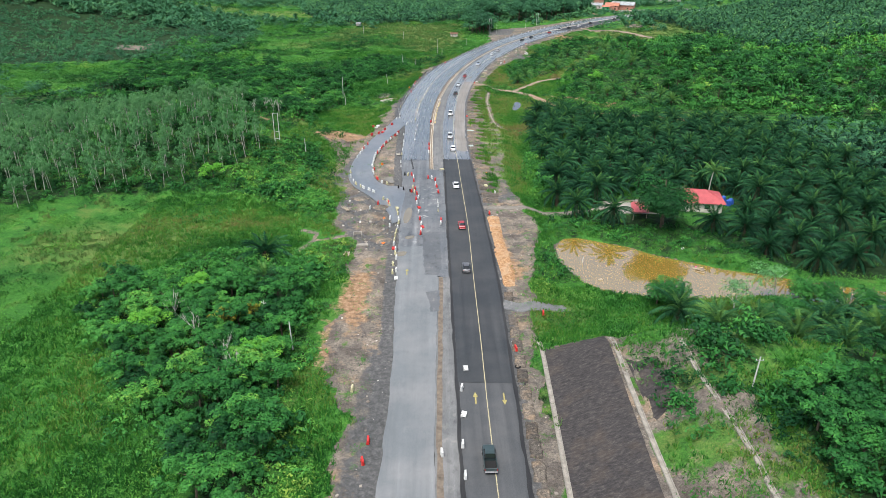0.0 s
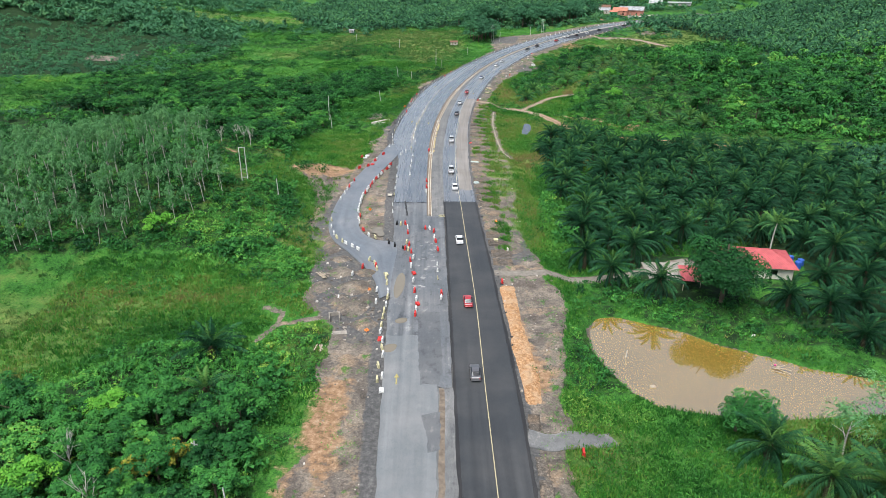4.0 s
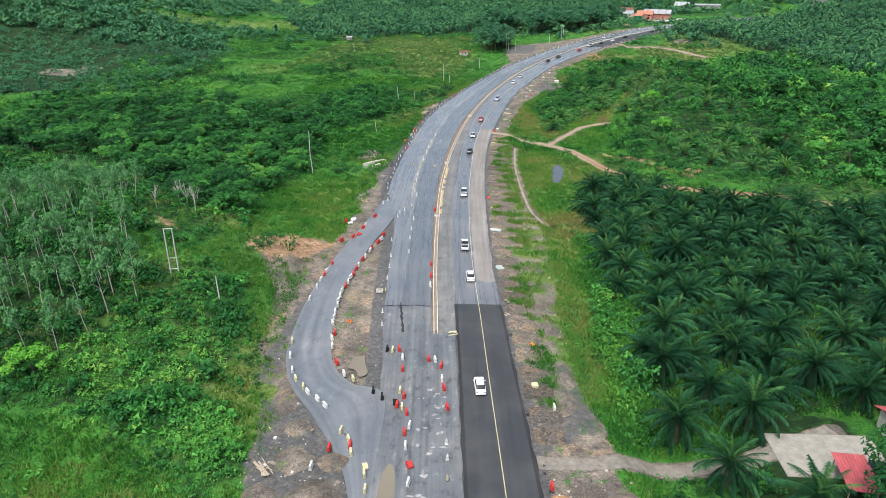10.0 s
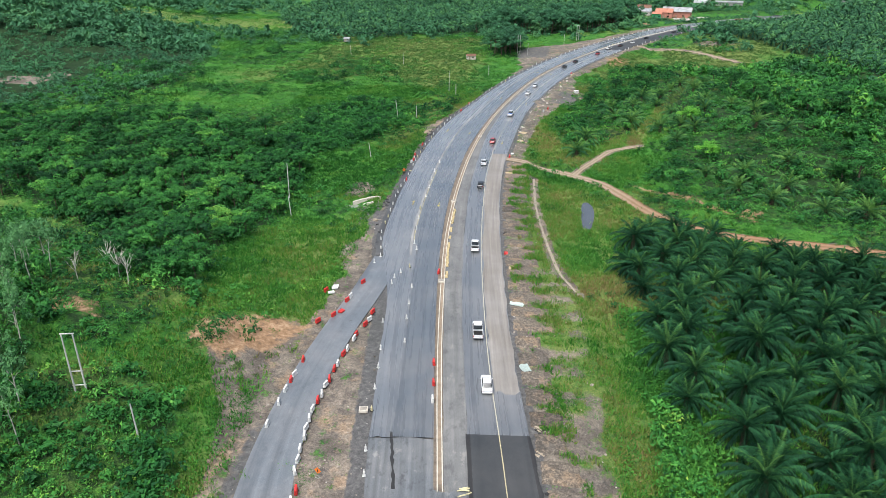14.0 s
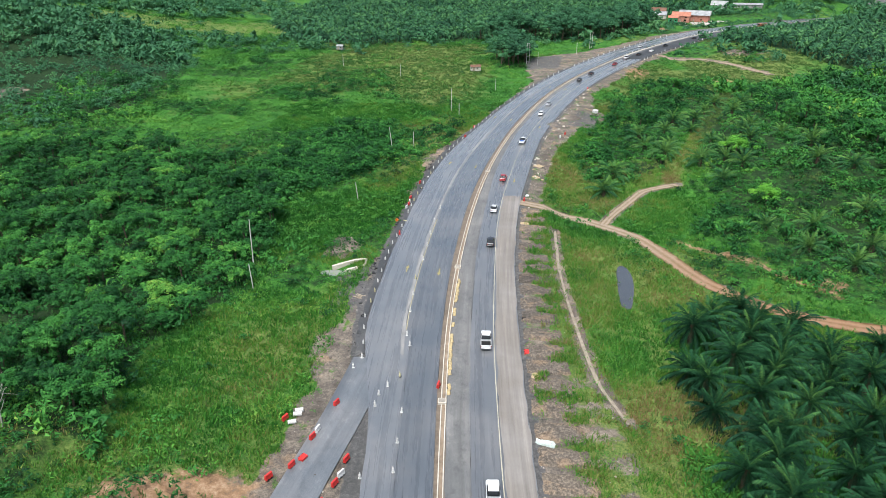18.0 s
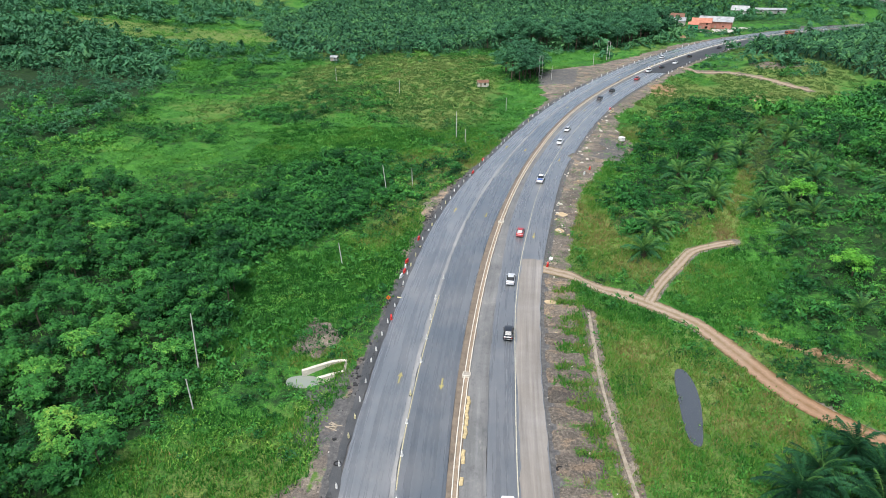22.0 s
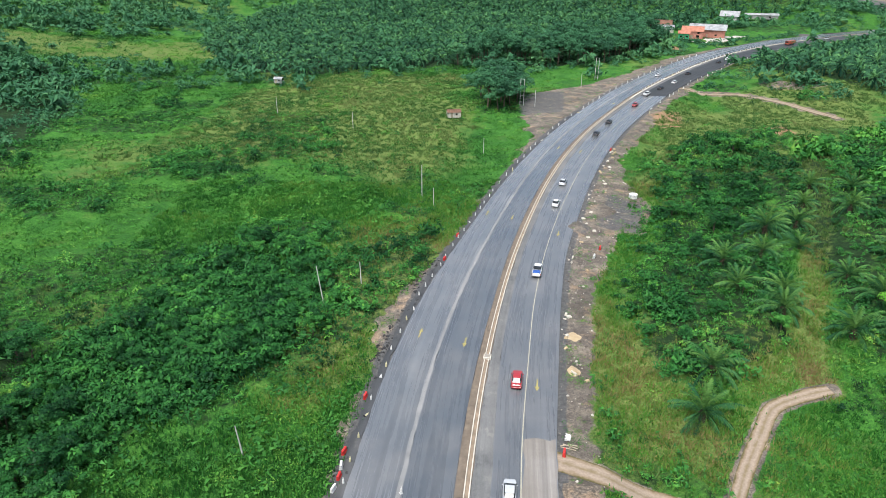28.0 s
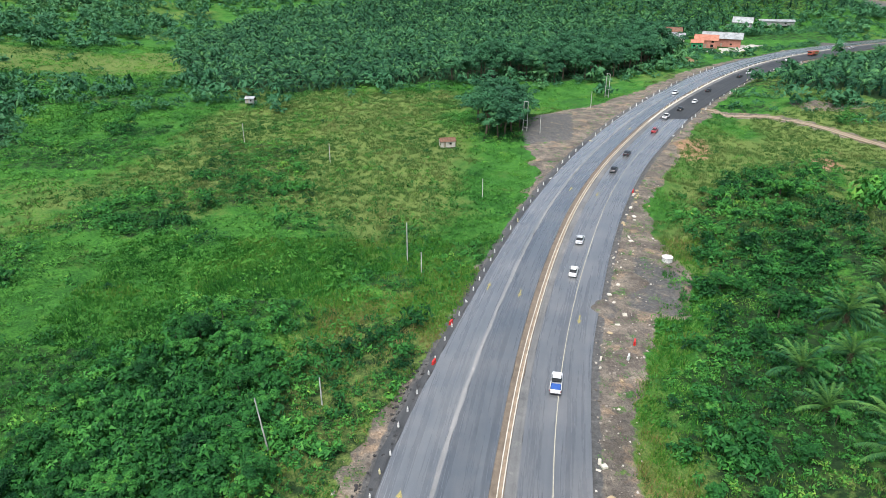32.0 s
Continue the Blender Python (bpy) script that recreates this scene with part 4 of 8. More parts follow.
def crown(n, lobes, spread, rise, lobe, size, narrow=0.55, seed=0):
    """A leaf cloud of several uneven lobes; about 1 high and wide, to be scaled."""
    g = np.random.default_rng(seed)
    at = np.stack([g.normal(0, spread, lobes), g.normal(0, spread, lobes), rise + g.normal(0, spread * 0.55, lobes)], 1)
    at[0] = (0, 0, rise + spread * 0.6)
    r = lobe * g.uniform(0.65, 1.2, lobes)
    k = g.choice(lobes, n, p=r**2 / (r**2).sum())
    d = unit(g.normal(size=(n, 3)))
    d[:, 2] = np.where(d[:, 2] < -0.35, -d[:, 2], d[:, 2])
    c = at[k] + d * (r[k] * g.uniform(0.8, 1.06, n))[:, None] * np.array([1, 1, 0.85])
    verts, faces = leaves(c, d + np.array([0, 0, 0.5]), size * g.uniform(0.6, 1.3, n), narrow)
    tint = np.repeat(np.clip(0.075 * g.normal(size=n) + 0.26 * (g.random(lobes)[k] - 0.5), -0.4, 0.4), 3)
    return verts, faces, tint


def herb(n, size, seed, upright=0.5, narrow=0.4, wide=0.5, tall=0.35):
    g = np.random.default_rng(seed)
    c = np.stack([g.normal(0, wide, n), g.normal(0, wide, n), g.uniform(0.15, 1, n) * tall], 1)
    f = unit(np.stack([g.normal(size=n), g.normal(size=n), np.full(n, 1.0 / upright - 0.6)], 1))
    verts, faces = leaves(c, f, size * g.uniform(0.6, 1.3, n), narrow)
    return verts, faces, np.repeat(0.06 * g.normal(size=n), 3)


def blades(n, seed, tall=0.9, wide=0.45, w=0.1):
    """A tuft of upright grass blades."""
    g = np.random.default_rng(seed)
    b = np.stack([g.normal(0, wide, n), g.normal(0, wide, n), np.zeros(n)], 1)
    lean = np.stack([g.normal(0, 0.3, n), g.normal(0, 0.3, n), g.uniform(0.6, 1.1, n)], 1) * tall
    side = unit(np.cross(lean, g.normal(size=(n, 3)))) * w
    verts = np.stack([b - side, b + side, b + lean], 1).reshape(-1, 3)
    return verts, np.arange(3 * n).reshape(-1, 3), np.repeat(0.15 * g.normal(size=n), 3)


def scatter(name, templates, x, y, scale, tall, tint, material, label, category, sink=0.0, lift=0.0):
    """One object of kind stuff: a template plant at each place, turned and sized."""
    out_v, out_f, out_t, base = [], [], [], 0
    z = height(x, y) - sink * scale + lift
    pick = rng.integers(0, len(templates), len(x))
    turn = rng.uniform(0, 2 * np.pi, len(x))
    for k, (tv, tf, tt) in enumerate(templates):
        m = np.nonzero(pick == k)[0]
        if not len(m):
            continue
        c, s = np.cos(turn[m])[:, None], np.sin(turn[m])[:, None]
        vx = (tv[:, 0] * c - tv[:, 1] * s) * scale[m, None] + x[m, None]
        vy = (tv[:, 0] * s + tv[:, 1] * c) * scale[m, None] + y[m, None]
        vz = tv[:, 2] * (scale * tall)[m, None] + z[m, None]
        out_v.append(np.stack([vx, vy, vz], -1).reshape(-1, 3))
        out_t.append((tint[m, None] + tt).ravel())
        out_f.append((tf[None] + (np.arange(len(m)) * len(tv))[:, None, None]).reshape(-1, tf.shape[1]) + base)
        base += len(m) * len(tv)
    me = quick_mesh(name, np.concatenate(out_v), np.concatenate(out_f), material, {"tint": np.concatenate(out_t)})
    return tagged(new(name, me), label, category, kind="stuff")


def seen(x, y):
    """The part of the plan that lies ahead of the flight."""
    return (np.abs(x - 3) < 0.68 * (y - 8) + 12) & (y > 72)


def sample(n, x0, x1, y0, y1):
    x, y = rng.uniform(x0, x1, n), rng.uniform(y0, y1, n)
    ok = seen(x, y)
    return x[ok], y[ok]


def clear_of_road(x, y, gap=0.5):
    left, right = bare_left(y), bare_right(y)
    ok = (x < left - gap) | (x > right + gap)
    for line, w in ((TRACK_NEAR, 2.2), (TRACK_FAR, 2.4), (TRACK_BRANCH, 2.0), (TRACK_HILL, 3), (DRAIN, 0.8), (FOOTPATH, 1.5), (ACCESS, 1.3)):
        ok &= off_line(line, x, y) > w + gap * 0.5
    ok &= depth_in(POND, x, y) < -0.9 - gap
    for outline, level in WATERS.values():
        ok &= depth_in(outline, x, y) < -0.3 - gap * 0.5
    ok &= ~((x > 44) & (x < 80) & (y > 180) & (y < 204))
    ok &= ~((x > 20.5) & (x < 33.8) & (y < 118))
    ok &= ~((x > 136) & (x < 250) & (y > 752 + 0.3 * (x - 136)) & (y < 792 + 0.3 * (x - 136)))
    ok &= np.hypot(x - 218, (y - 852) * 1.6) > 30
    return ok


def on_land(x, y):
    """Neither water nor track nor yard."""
    ok = depth_in(POND, x, y) < -0.8
    for outline, level in WATERS.values():
        ok &= depth_in(outline, x, y) < -0.3
    for line in (TRACK_NEAR, TRACK_FAR, TRACK_BRANCH, FOOTPATH, ACCESS):
        ok &= off_line(line, x, y) > 2.0
    return ok & ~((x > 20.3) & (x < 33.8) & (y < 120)) & ~((x > 44) & (x < 80) & (y > 180) & (y < 204)) & ~((x > edge(1, y) - 1.5) & (x < edge(6, y) + 3.0))


def grid(poly, gap, jitter=0.25):
    """Places on a jittered triangular grid inside an outline."""
    p = np.array(poly)
    ys = np.arange(p[:, 1].min(), p[:, 1].max(), gap * 0.87)
    pts = [(x + (k % 2) * gap / 2, y) for k, y in enumerate(ys) for x in np.arange(p[:, 0].min(), p[:, 0].max(), gap)]
    q = np.array(pts) + rng.normal(0, gap * jitter * 0.5, (len(pts), 2))
    ok = (depth_in(poly, q[:, 0], q[:, 1]) > 0) & seen(q[:, 0], q[:, 1]) & clear_of_road(q[:, 0], q[:, 1], 1.0)
    return q[ok]


# -- oil palms --
def frond_set(count, length, leaflets, seed, young=80, old=-25, width=0.155, rib_quads=True):
    """The crown of a palm: arching fronds, each a midrib with two rows of drooping leaflets."""
    g = np.random.default_rng(seed)
    vs, ts = [], []
    for k in range(count):
        az, a = k * 2.39996 + g.normal(0, 0.15), k / (count - 1)
        el, ln = radians(young + (old - young) * a**1.15 + g.normal(0, 6)), length * (0.72 + 0.28 * min(1, a * 2.5)) * g.uniform(0.9, 1.08)
        out, up = np.array([math.cos(az), math.sin(az), 0]), np.array([0, 0, 1.0])
        side = np.array([-math.sin(az), math.cos(az), 0])
        m = leaflets + 1
        u = np.linspace(0, 1, m)
        bend = el - u * (radians(50) + 0.45 * a) * u**0.5
        step = ln / m
        rib = np.cumsum(np.cos(bend)[:, None] * out * step + np.sin(bend)[:, None] * up * step, 0)
        fwd = unit(np.cos(bend)[:, None] * out + np.sin(bend)[:, None] * up)
        nrm = unit(np.cross(fwd, side))
        nrm = np.where(nrm[:, 2:] < 0, -nrm, nrm)
        # the tint drops evenly from the upright young fronds to the lowest ones
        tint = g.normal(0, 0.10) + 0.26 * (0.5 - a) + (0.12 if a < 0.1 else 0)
        for sgn in (-1, 1):
            fan = np.sin(np.pi * np.clip(0.16 + 0.8 * u[1:], 0, 1)) ** 0.6
            tip = rib[1:] + (sgn * side * 0.86 + fwd[1:] * 0.6) * (ln * width * fan * g.uniform(0.8, 1.1, m - 1))[:, None] - up * (ln * width * 0.75 * fan * g.uniform(0.3, 1.4, m - 1))[:, None]
            w = fwd[1:] * (step * (0.36 if rib_quads else 0.5))
            lift = nrm[1:] * 0.02 * length
            vs.append(np.stack([rib[1:] - w, tip, rib[1:] + w + lift], 1).reshape(-1, 3))
            ts.append(np.repeat(tint + g.normal(0, 0.07, m - 1), 3))
        if not rib_quads:
            continue
        h = side * 0.05
        vs.append(np.stack([rib[:-3:3] - h, rib[:-3:3] + h, rib[3::3][: len(rib[:-3:3])]], 1).reshape(-1, 3))
        ts.append(np.full(3 * len(rib[:-3:3]), tint + 0.08))
    verts = np.concatenate(vs)
    return verts, np.arange(len(verts)).reshape(-1, 3), np.concatenate(ts)


def tube(points, radii, sides=7):
    """Rings of vertices along a line, as quads."""
    points = np.array(points, float)
    v = []
    for p, r in zip(points, radii):
        a = np.arange(sides) * 2 * np.pi / sides
        v.append(np.stack([p[0] + r * np.cos(a), p[1] + r * np.sin(a), np.full(sides, p[2])], 1))
    f = [(k * sides + i, k * sides + (i + 1) % sides, (k + 1) * sides + (i + 1) % sides, (k + 1) * sides + i) for k in range(len(points) - 1) for i in range(sides)]
    return np.concatenate(v), np.array(f)


def join(*pieces):
    v, f, base = [], [], 0
    for a, b in pieces:
        v.append(a)
        f.append(np.array(b) + base)
        base += len(a)
    return np.concatenate(v), np.concatenate(f)


def plant(name, trunk_mesh, crown_mesh, label, category, group):
    """A tree from a trunk mesh and a crown mesh under an Empty at its foot."""
    root = new(name)
    for part_name, me in (("trunk", trunk_mesh), ("crown", crown_mesh)):
        o = new(part_name, me)
        o.parent = root
    return tagged(root, label, category, group)


def palm_kinds(n, fronds, length, leaflets, trunk_tall, seed, tint=0.4, old=-25):
    kinds = []
    for k in range(n):
        g = np.random.default_rng(seed + k)
        h = trunk_tall * (0.75 + 0.5 * k / max(1, n - 1))
        v, f, t = frond_set(fronds, length, leaflets, seed + k, old=old)
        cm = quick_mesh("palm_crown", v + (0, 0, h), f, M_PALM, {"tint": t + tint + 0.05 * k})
        lv, lf = tube([(0, 0, -0.6), (0.04, 0, h * 0.4), (0.02, 0.05, h * 0.8), (0, 0, h + 0.35)], [0.5, 0.42, 0.48, 0.3], 9)
        stubs = [tube([(0.36 * math.cos(a), 0.36 * math.sin(a), z), (0.62 * math.cos(a), 0.62 * math.sin(a), z + 0.35)], [0.13, 0.06], 4)
                 for a, z in zip(np.arange(14) * 2.4, np.linspace(h * 0.2, h * 0.95, 14))]
        v, f = join((lv, lf), *stubs)
        kinds.append((quick_mesh("palm_trunk", v, f, M_PALM_TRUNK), cm))
    return kinds


def grow(kinds, places, name, label, category, group, low=0.85, high=1.15, lift=0.0, sway=2.5):
    """One tree of each kind, and copies of them at the places."""
    roots = []
    for k, (x, y) in enumerate(places):
        s = rng.uniform(low, high)
        m = pose(x, y, ground_at(x, y) + lift, rng.normal(0, sway), rng.normal(0, sway), rng.uniform(0, 360)) @ Matrix.Diagonal((s, s, s * rng.uniform(0.92, 1.08), 1))
        if k < len(kinds):
            root = plant(name, *kinds[k], label, category, group)
            root.matrix_basis = m
            roots.append(root)
        else:
            root = copy_thing(roots[int(rng.integers(0, len(roots)))], Matrix())
            root.matrix_basis = m
    return roots


palm_meshes = palm_kinds(4, 40, 5.3, 33, 3.4, 40, 0.41, -45)
right_palms = grid(PALMS_RIGHT, 7.3, 0.4)
right_palms = right_palms[~((right_palms[:, 0] < 114) & (right_palms[:, 1] < 214))]
near_palms = right_palms[right_palms[:, 0] < 130]
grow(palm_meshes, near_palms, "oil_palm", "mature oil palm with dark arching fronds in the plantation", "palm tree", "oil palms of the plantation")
SHORE_PALMS = [(49.2, 134), (54, 126.5), (60, 125), (66.5, 121.8), (75, 129), (72.5, 117.5), (81, 122), (80, 132), (88, 127), (96, 124), (104, 122), (90, 116), (99, 114), (110, 118)]
YARD_PALMS = [(86, 208), (95, 207), (104, 206), (112, 205), (88, 199), (110, 196), (77, 213), (69, 212), (99, 200), (118, 190), (36.5, 186.6), (45, 181), (32.7, 196.8), (43.8, 199), (34.5, 213), (58, 211), (64.5, 207.5), (69, 176), (75.8, 173.7), (78.2, 164.8), (85, 166), (82.5, 190), (91, 190), (100.5, 192), (84, 178), (93, 176), (86, 157),
              (96, 160), (103, 168), (94, 167), (106, 156), (102, 180), (112, 172), (50, 208), (40, 207)]
grow(palm_kinds(2, 36, 5.3, 32, 2.4, 64, 0.62, -40), SHORE_PALMS, "oil_palm", "oil palm on the grassy bank below the pond", "palm tree", "oil palms on the pond bank", 1.25, 1.5)
grow(palm_meshes, YARD_PALMS, "oil_palm", "oil palm with arching fronds beside the house and pond", "palm tree", "oil palms round the house", 1.0, 1.2)
HILL_PALMS = [(83.1, 418.7), (73.8, 404.1), (69.8, 391.8), (63.8, 394.1), (72.3, 413.2), (88.4, 444.2), (96.6, 459.1), (66.1, 437.0), (60.5, 424.7), (52.0, 422.9), (51.9, 414.0), (74.2, 439.5), (70.2, 429.0), (58.5, 409.3), (55.2, 401.8), (80.8, 450.9), (88.1, 463.6), (37.3, 385.7), (83.1, 410.3), (73.6, 387.7), (65.3, 378.2), (33.2, 376.7), (66, 348), (72, 338), (78, 330), (88, 322), (96, 318), (84, 336), (94, 330), (76, 346), (90, 352), (100, 345), (96, 398), (100, 404), (93, 412), (86, 420), (92, 384), (99, 378)]
grow(palm_kinds(3, 28, 4.5, 26, 1.1, 70, 0.74, -15), HILL_PALMS, "young_oil_palm", "young oil palm with bright green fronds on the hillside", "palm tree", "young palms on the hillside", 1.0, 1.35)
grow(palm_kinds(1, 34, 4.8, 28, 1.2, 80, 0.5, -20), [(-38.2, 155.7)], "oil_palm", "lone oil palm standing in the roadside thicket", "palm tree", "thicket palms", 1.45, 1.5)
grow(palm_kinds(1, 18, 3.6, 20, 0.7, 83, 0.85, 15), [(-35.1, 144.0)], "young_oil_palm", "yellow-green young palm in the roadside thicket", "palm tree", "thicket palms", 1.2, 1.3)


def coconut_palm(x, y):
    v, f, t = frond_set(24, 4.8, 28, 97, 75, -30, 0.17)
    path = [(0, 0, -0.4), (0.25, 0.1, 2.5), (0.7, 0.2, 5.2), (1.3, 0.2, 7.8)]
    tv, tf = tube(path, [0.26, 0.17, 0.15, 0.14], 9)
    kind = (quick_mesh("palm_trunk", tv, tf, M_PALE_BARK), quick_mesh("palm_crown", v + np.array(path[-1]), f, M_PALM, {"tint": t + 0.82}))
    plant("coconut_palm", *kind, "tall coconut palm with pale yellow-green fronds behind the house", "palm tree", "").matrix_basis = pose(x, y, ground_at(x, y), 0, 0, 40)


coconut_palm(76.8, 204.5)


def far_palm(seed):
    v, f, t = frond_set(15, 5.0, 5, seed, width=0.24, rib_quads=False)
    lv, lf = tube([(0, 0, -0.5), (0, 0, 3.2)], [0.4, 0.35], 5)
    lf = np.concatenate([lf[:, [0, 1, 2]], lf[:, [0, 2, 3]]])
    v2, f2 = join((v + (0, 0, 3.2), f), (lv, lf))
    return v2, f2, np.concatenate([t, np.full(len(lv), -0.4)])


far_palm_kinds = [far_palm(90 + k) for k in range(3)]
spots = np.concatenate([grid(PALMS_FAR, 8.4), grid(PALMS_BACK, 12), grid(PALMS_HILL, 8.2), right_palms[right_palms[:, 0] >= 130]])
spots = spots[depth_in(WOOD_FAR, spots[:, 0], spots[:, 1]) < -1]
n = len(spots)
# the farther palms also get a lighter tint in place of haze
scatter("far_oil_palms", far_palm_kinds, spots[:, 0], spots[:, 1], np.where(spots[:, 1] > 830, 1.3, 1.05) * rng.uniform(0.9, 1.2, n), np.ones(n), np.where(spots[:, 1] < 300, 0.45, 0.58) + rng.normal(0, 0.08, n), M_PALM_HAZED, "distant oil palm plantation", "palm trees")


# -- broadleaf trees, each a thing of its own --
def tree_kind(seed, tall, wide, n, size, material, wood, lobes=9, thin=0.16, rise=0.66, tint=0.0, spread=0.34, lobe=0.42, deep=0.85):
    g = np.random.default_rng(seed)
    v, f, t = crown(n, lobes, spread, 0.0, lobe, size / wide / 1.3, 0.5, seed)
    v = v * np.array([wide, wide, wide * deep]) * 1.3 + (0, 0, tall * rise)
    cm = quick_mesh("tree_crown", v, f, material, {"tint": t + 0.38 + tint})
    pieces = [tube([(0, 0, -0.4), (g.normal(0, 0.1), g.normal(0, 0.1), tall * 0.35), (g.normal(0, 0.15), g.normal(0, 0.15), tall * 0.78)], [thin * 1.3, thin, thin * 0.35], 6)]
    for k in range(5):
        a, z = k * 2.4 + g.normal(0, 0.4), tall * g.uniform(0.3, 0.6)
        r = wide * g.uniform(0.45, 0.75)
        pieces.append(tube([(0, 0, z), (r * 0.5 * math.cos(a), r * 0.5 * math.sin(a), z + r * 0.5), (r * math.cos(a), r * math.sin(a), z + r * 0.8)], [thin * 0.6, thin * 0.4, thin * 0.15], 5))
    tv, tf = join(*pieces)
    return quick_mesh("tree_trunk", tv, tf, wood), cm


wood_kinds = [tree_kind(200 + k, h, w, 1700, 0.28, M_TREE, M_BARK, 26, lobe=0.24, spread=0.37, tint=(-0.12, 0.04, 0.14, -0.06, 0.22, -0.16)[k]) for k, (h, w) in enumerate([(5.2, 2.6), (6.5, 3.0), (4.4, 2.4), (7.5, 3.2), (6.0, 3.4), (8.2, 3.6)])]
grow(wood_kinds[:5], [p for p in grid(THICKET, 4.7, 0.5) if p[1] < 140 and p[0] < -20], "thicket_tree", "leafy young secondary-growth tree in the roadside thicket", "tree", "trees of the thicket", 0.6, 1.05)
grow([wood_kinds[k] for k in (1, 3, 4, 5)], grid(DEEP_WOOD, 6.6, 0.5)[:330], "broadleaf_tree", "dark green broadleaf tree in the dense wood", "tree", "trees of the dense wood", 0.6, 1.0)
far_kinds = [tree_kind(270 + k, h, w, 1300, 0.34, M_HAZED, M_BARK, 26, lobe=0.24, spread=0.37, tint=t0) for k, (h, w, t0) in enumerate([(8.0, 3.3, -0.22), (9.0, 3.6, 0.0), (7.0, 3.0, 0.2), (9.5, 3.0, -0.1)])]
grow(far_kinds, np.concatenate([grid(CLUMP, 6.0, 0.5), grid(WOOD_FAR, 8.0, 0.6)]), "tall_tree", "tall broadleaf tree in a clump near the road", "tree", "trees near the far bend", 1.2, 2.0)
rubber_kinds = [tree_kind(230 + k, h, w, 760, 0.2, M_RUBBER, M_PALE_BARK, 24, 0.085, 0.74, lobe=0.22, spread=0.38, deep=1.7) for k, (h, w) in enumerate([(11.0, 2.1), (10.0, 2.0), (11.6, 2.2), (9.4, 1.9)])]
grow(rubber_kinds, grid(RUBBER, 5.6, 0.45)[:298], "rubber_tree", "slender rubber tree with pale bare trunk and thin crown", "tree", "rubber tree stand", 0.75, 1.05, 0.0, 4)
grow([tree_kind(250, 11.6, 5.5, 20000, 0.22, M_LEAF, M_BARK, 60, 0.3, 0.46, -0.2, 0.22, 0.3, 1.05)], [(57, 178.5)], "mango_tree", "dense round dark green tree beside the red-roofed house", "tree", "trees round the pond", 1.45, 1.46, -0.6)
grow([tree_kind(253, 5.2, 3.6, 4200, 0.22, M_TREE, M_BARK, 34, 0.2, 0.52, 0.02, 0.32, 0.26)], [(50, 143.2), (46.5, 139.6), (67, 131.5), (71, 136), (77.5, 144.5), (83, 143), (90, 143)], "round_bush_tree", "round leafy tree on the edge of the pond", "tree", "trees round the pond", 1.0, 1.01)
grow([tree_kind(254, 7.0, 3.6, 900, 0.24, M_RUBBER, M_PALE_BARK, 12, 0.13, 0.78)], [(60.5, 135.5), (72, 144.5)], "feathery_tree", "light feathery tree on the pond bank", "tree", "trees round the pond", 0.9, 1.15)
grow([wood_kinds[k] for k in (0, 1, 3, 5)], grid(HILL_BUSH, 5.4, 0.5), "hillside_tree", "dark leafy small tree on the overgrown hillside", "tree", "trees of the hillside", 0.65, 1.05)
grow([wood_kinds[k] for k in (0, 1, 3, 5)], grid(SHRUB_BAND, 5.2, 0.6), "lowland_tree", "dense dark green small tree on the marshy lowland", "tree", "trees of the lowland", 0.4, 0.75)
grow([tree_kind(256, 6.4, 3.4, 2600, 0.26, M_LIME, M_BARK, 30, 0.2, 0.6, 0.0, 0.36, 0.24)], [(-50.5, 121), (-28.5, 113), (71, 362), (-47, 137), (75, 398), (-66, 204)], "lime_tree", "rounded tree with bright lime-green leaves", "tree", "bright trees", 0.8, 1.1)
grow([tree_kind(257, 5.6, 2.8, 1200, 0.26, M_OCHRE, M_BARK, 22, 0.16, 0.62, 0.1, 0.38, 0.24)], [(-33.5, 127.5), (-36.5, 124)], "yellowing_tree", "young tree with ochre yellow leaves in the thicket", "tree", "yellowing trees", 0.8, 1.0)


def bare_tree(seed):
    """A dead tree: a forking trunk with bare pale limbs and twigs."""
    g = np.random.default_rng(seed)
    limbs = []
    for k in range(9):
        a, z, r = k * 2.4 + g.normal(0, 0.3), g.uniform(2.0, 5.0), g.uniform(1.0, 2.0)
        mid = np.array([r * 0.5 * math.cos(a), r * 0.5 * math.sin(a), z + r * 0.8])
        tip = np.array([r * math.cos(a), r * math.sin(a), z + r * 1.9])
        limbs.append(tube([(0, 0, z), mid, tip], [0.07, 0.05, 0.02], 5))
        for j in range(3):
            limbs.append(tube([mid + (tip - mid) * 0.25 * (j + 1), tip + g.normal(0, 0.6, 3)], [0.03, 0.012], 4))
    return quick_mesh("tree_trunk", *tube([(0, 0, -0.4), (0.1, 0.05, 2.4), (0.0, 0.1, 6.2)], [0.14, 0.1, 0.04], 6), M_PALE_BARK), quick_mesh("bare_limbs", *join(*limbs), M_PALE_BARK)


grow([bare_tree(260), bare_tree(261)], [(-64, 265), (-61.5, 263), (-67, 268), (-33, 111), (-29.5, 107), (-40, 118), (-70, 262), (-47, 126)], "bare_tree", "leafless grey tree with thin forking limbs", "tree", "bare trees", 0.7, 1.0)
LONE_TREES = [(62, 470), (66, 500), (103, 420), (110, 390), (82, 500), (104, 470), (56, 440)]
grow([wood_kinds[k] for k in (0, 1, 3, 5, 2)], LONE_TREES + [tuple(p) for p in grid(SLOPE_RIGHT, 13, 0.8) if p[0] > 96 or p[1] > 446][:140], "slope_tree", "broadleaf tree on the shrubby slope above the track", "tree", "trees of the slope", 0.7, 1.35)
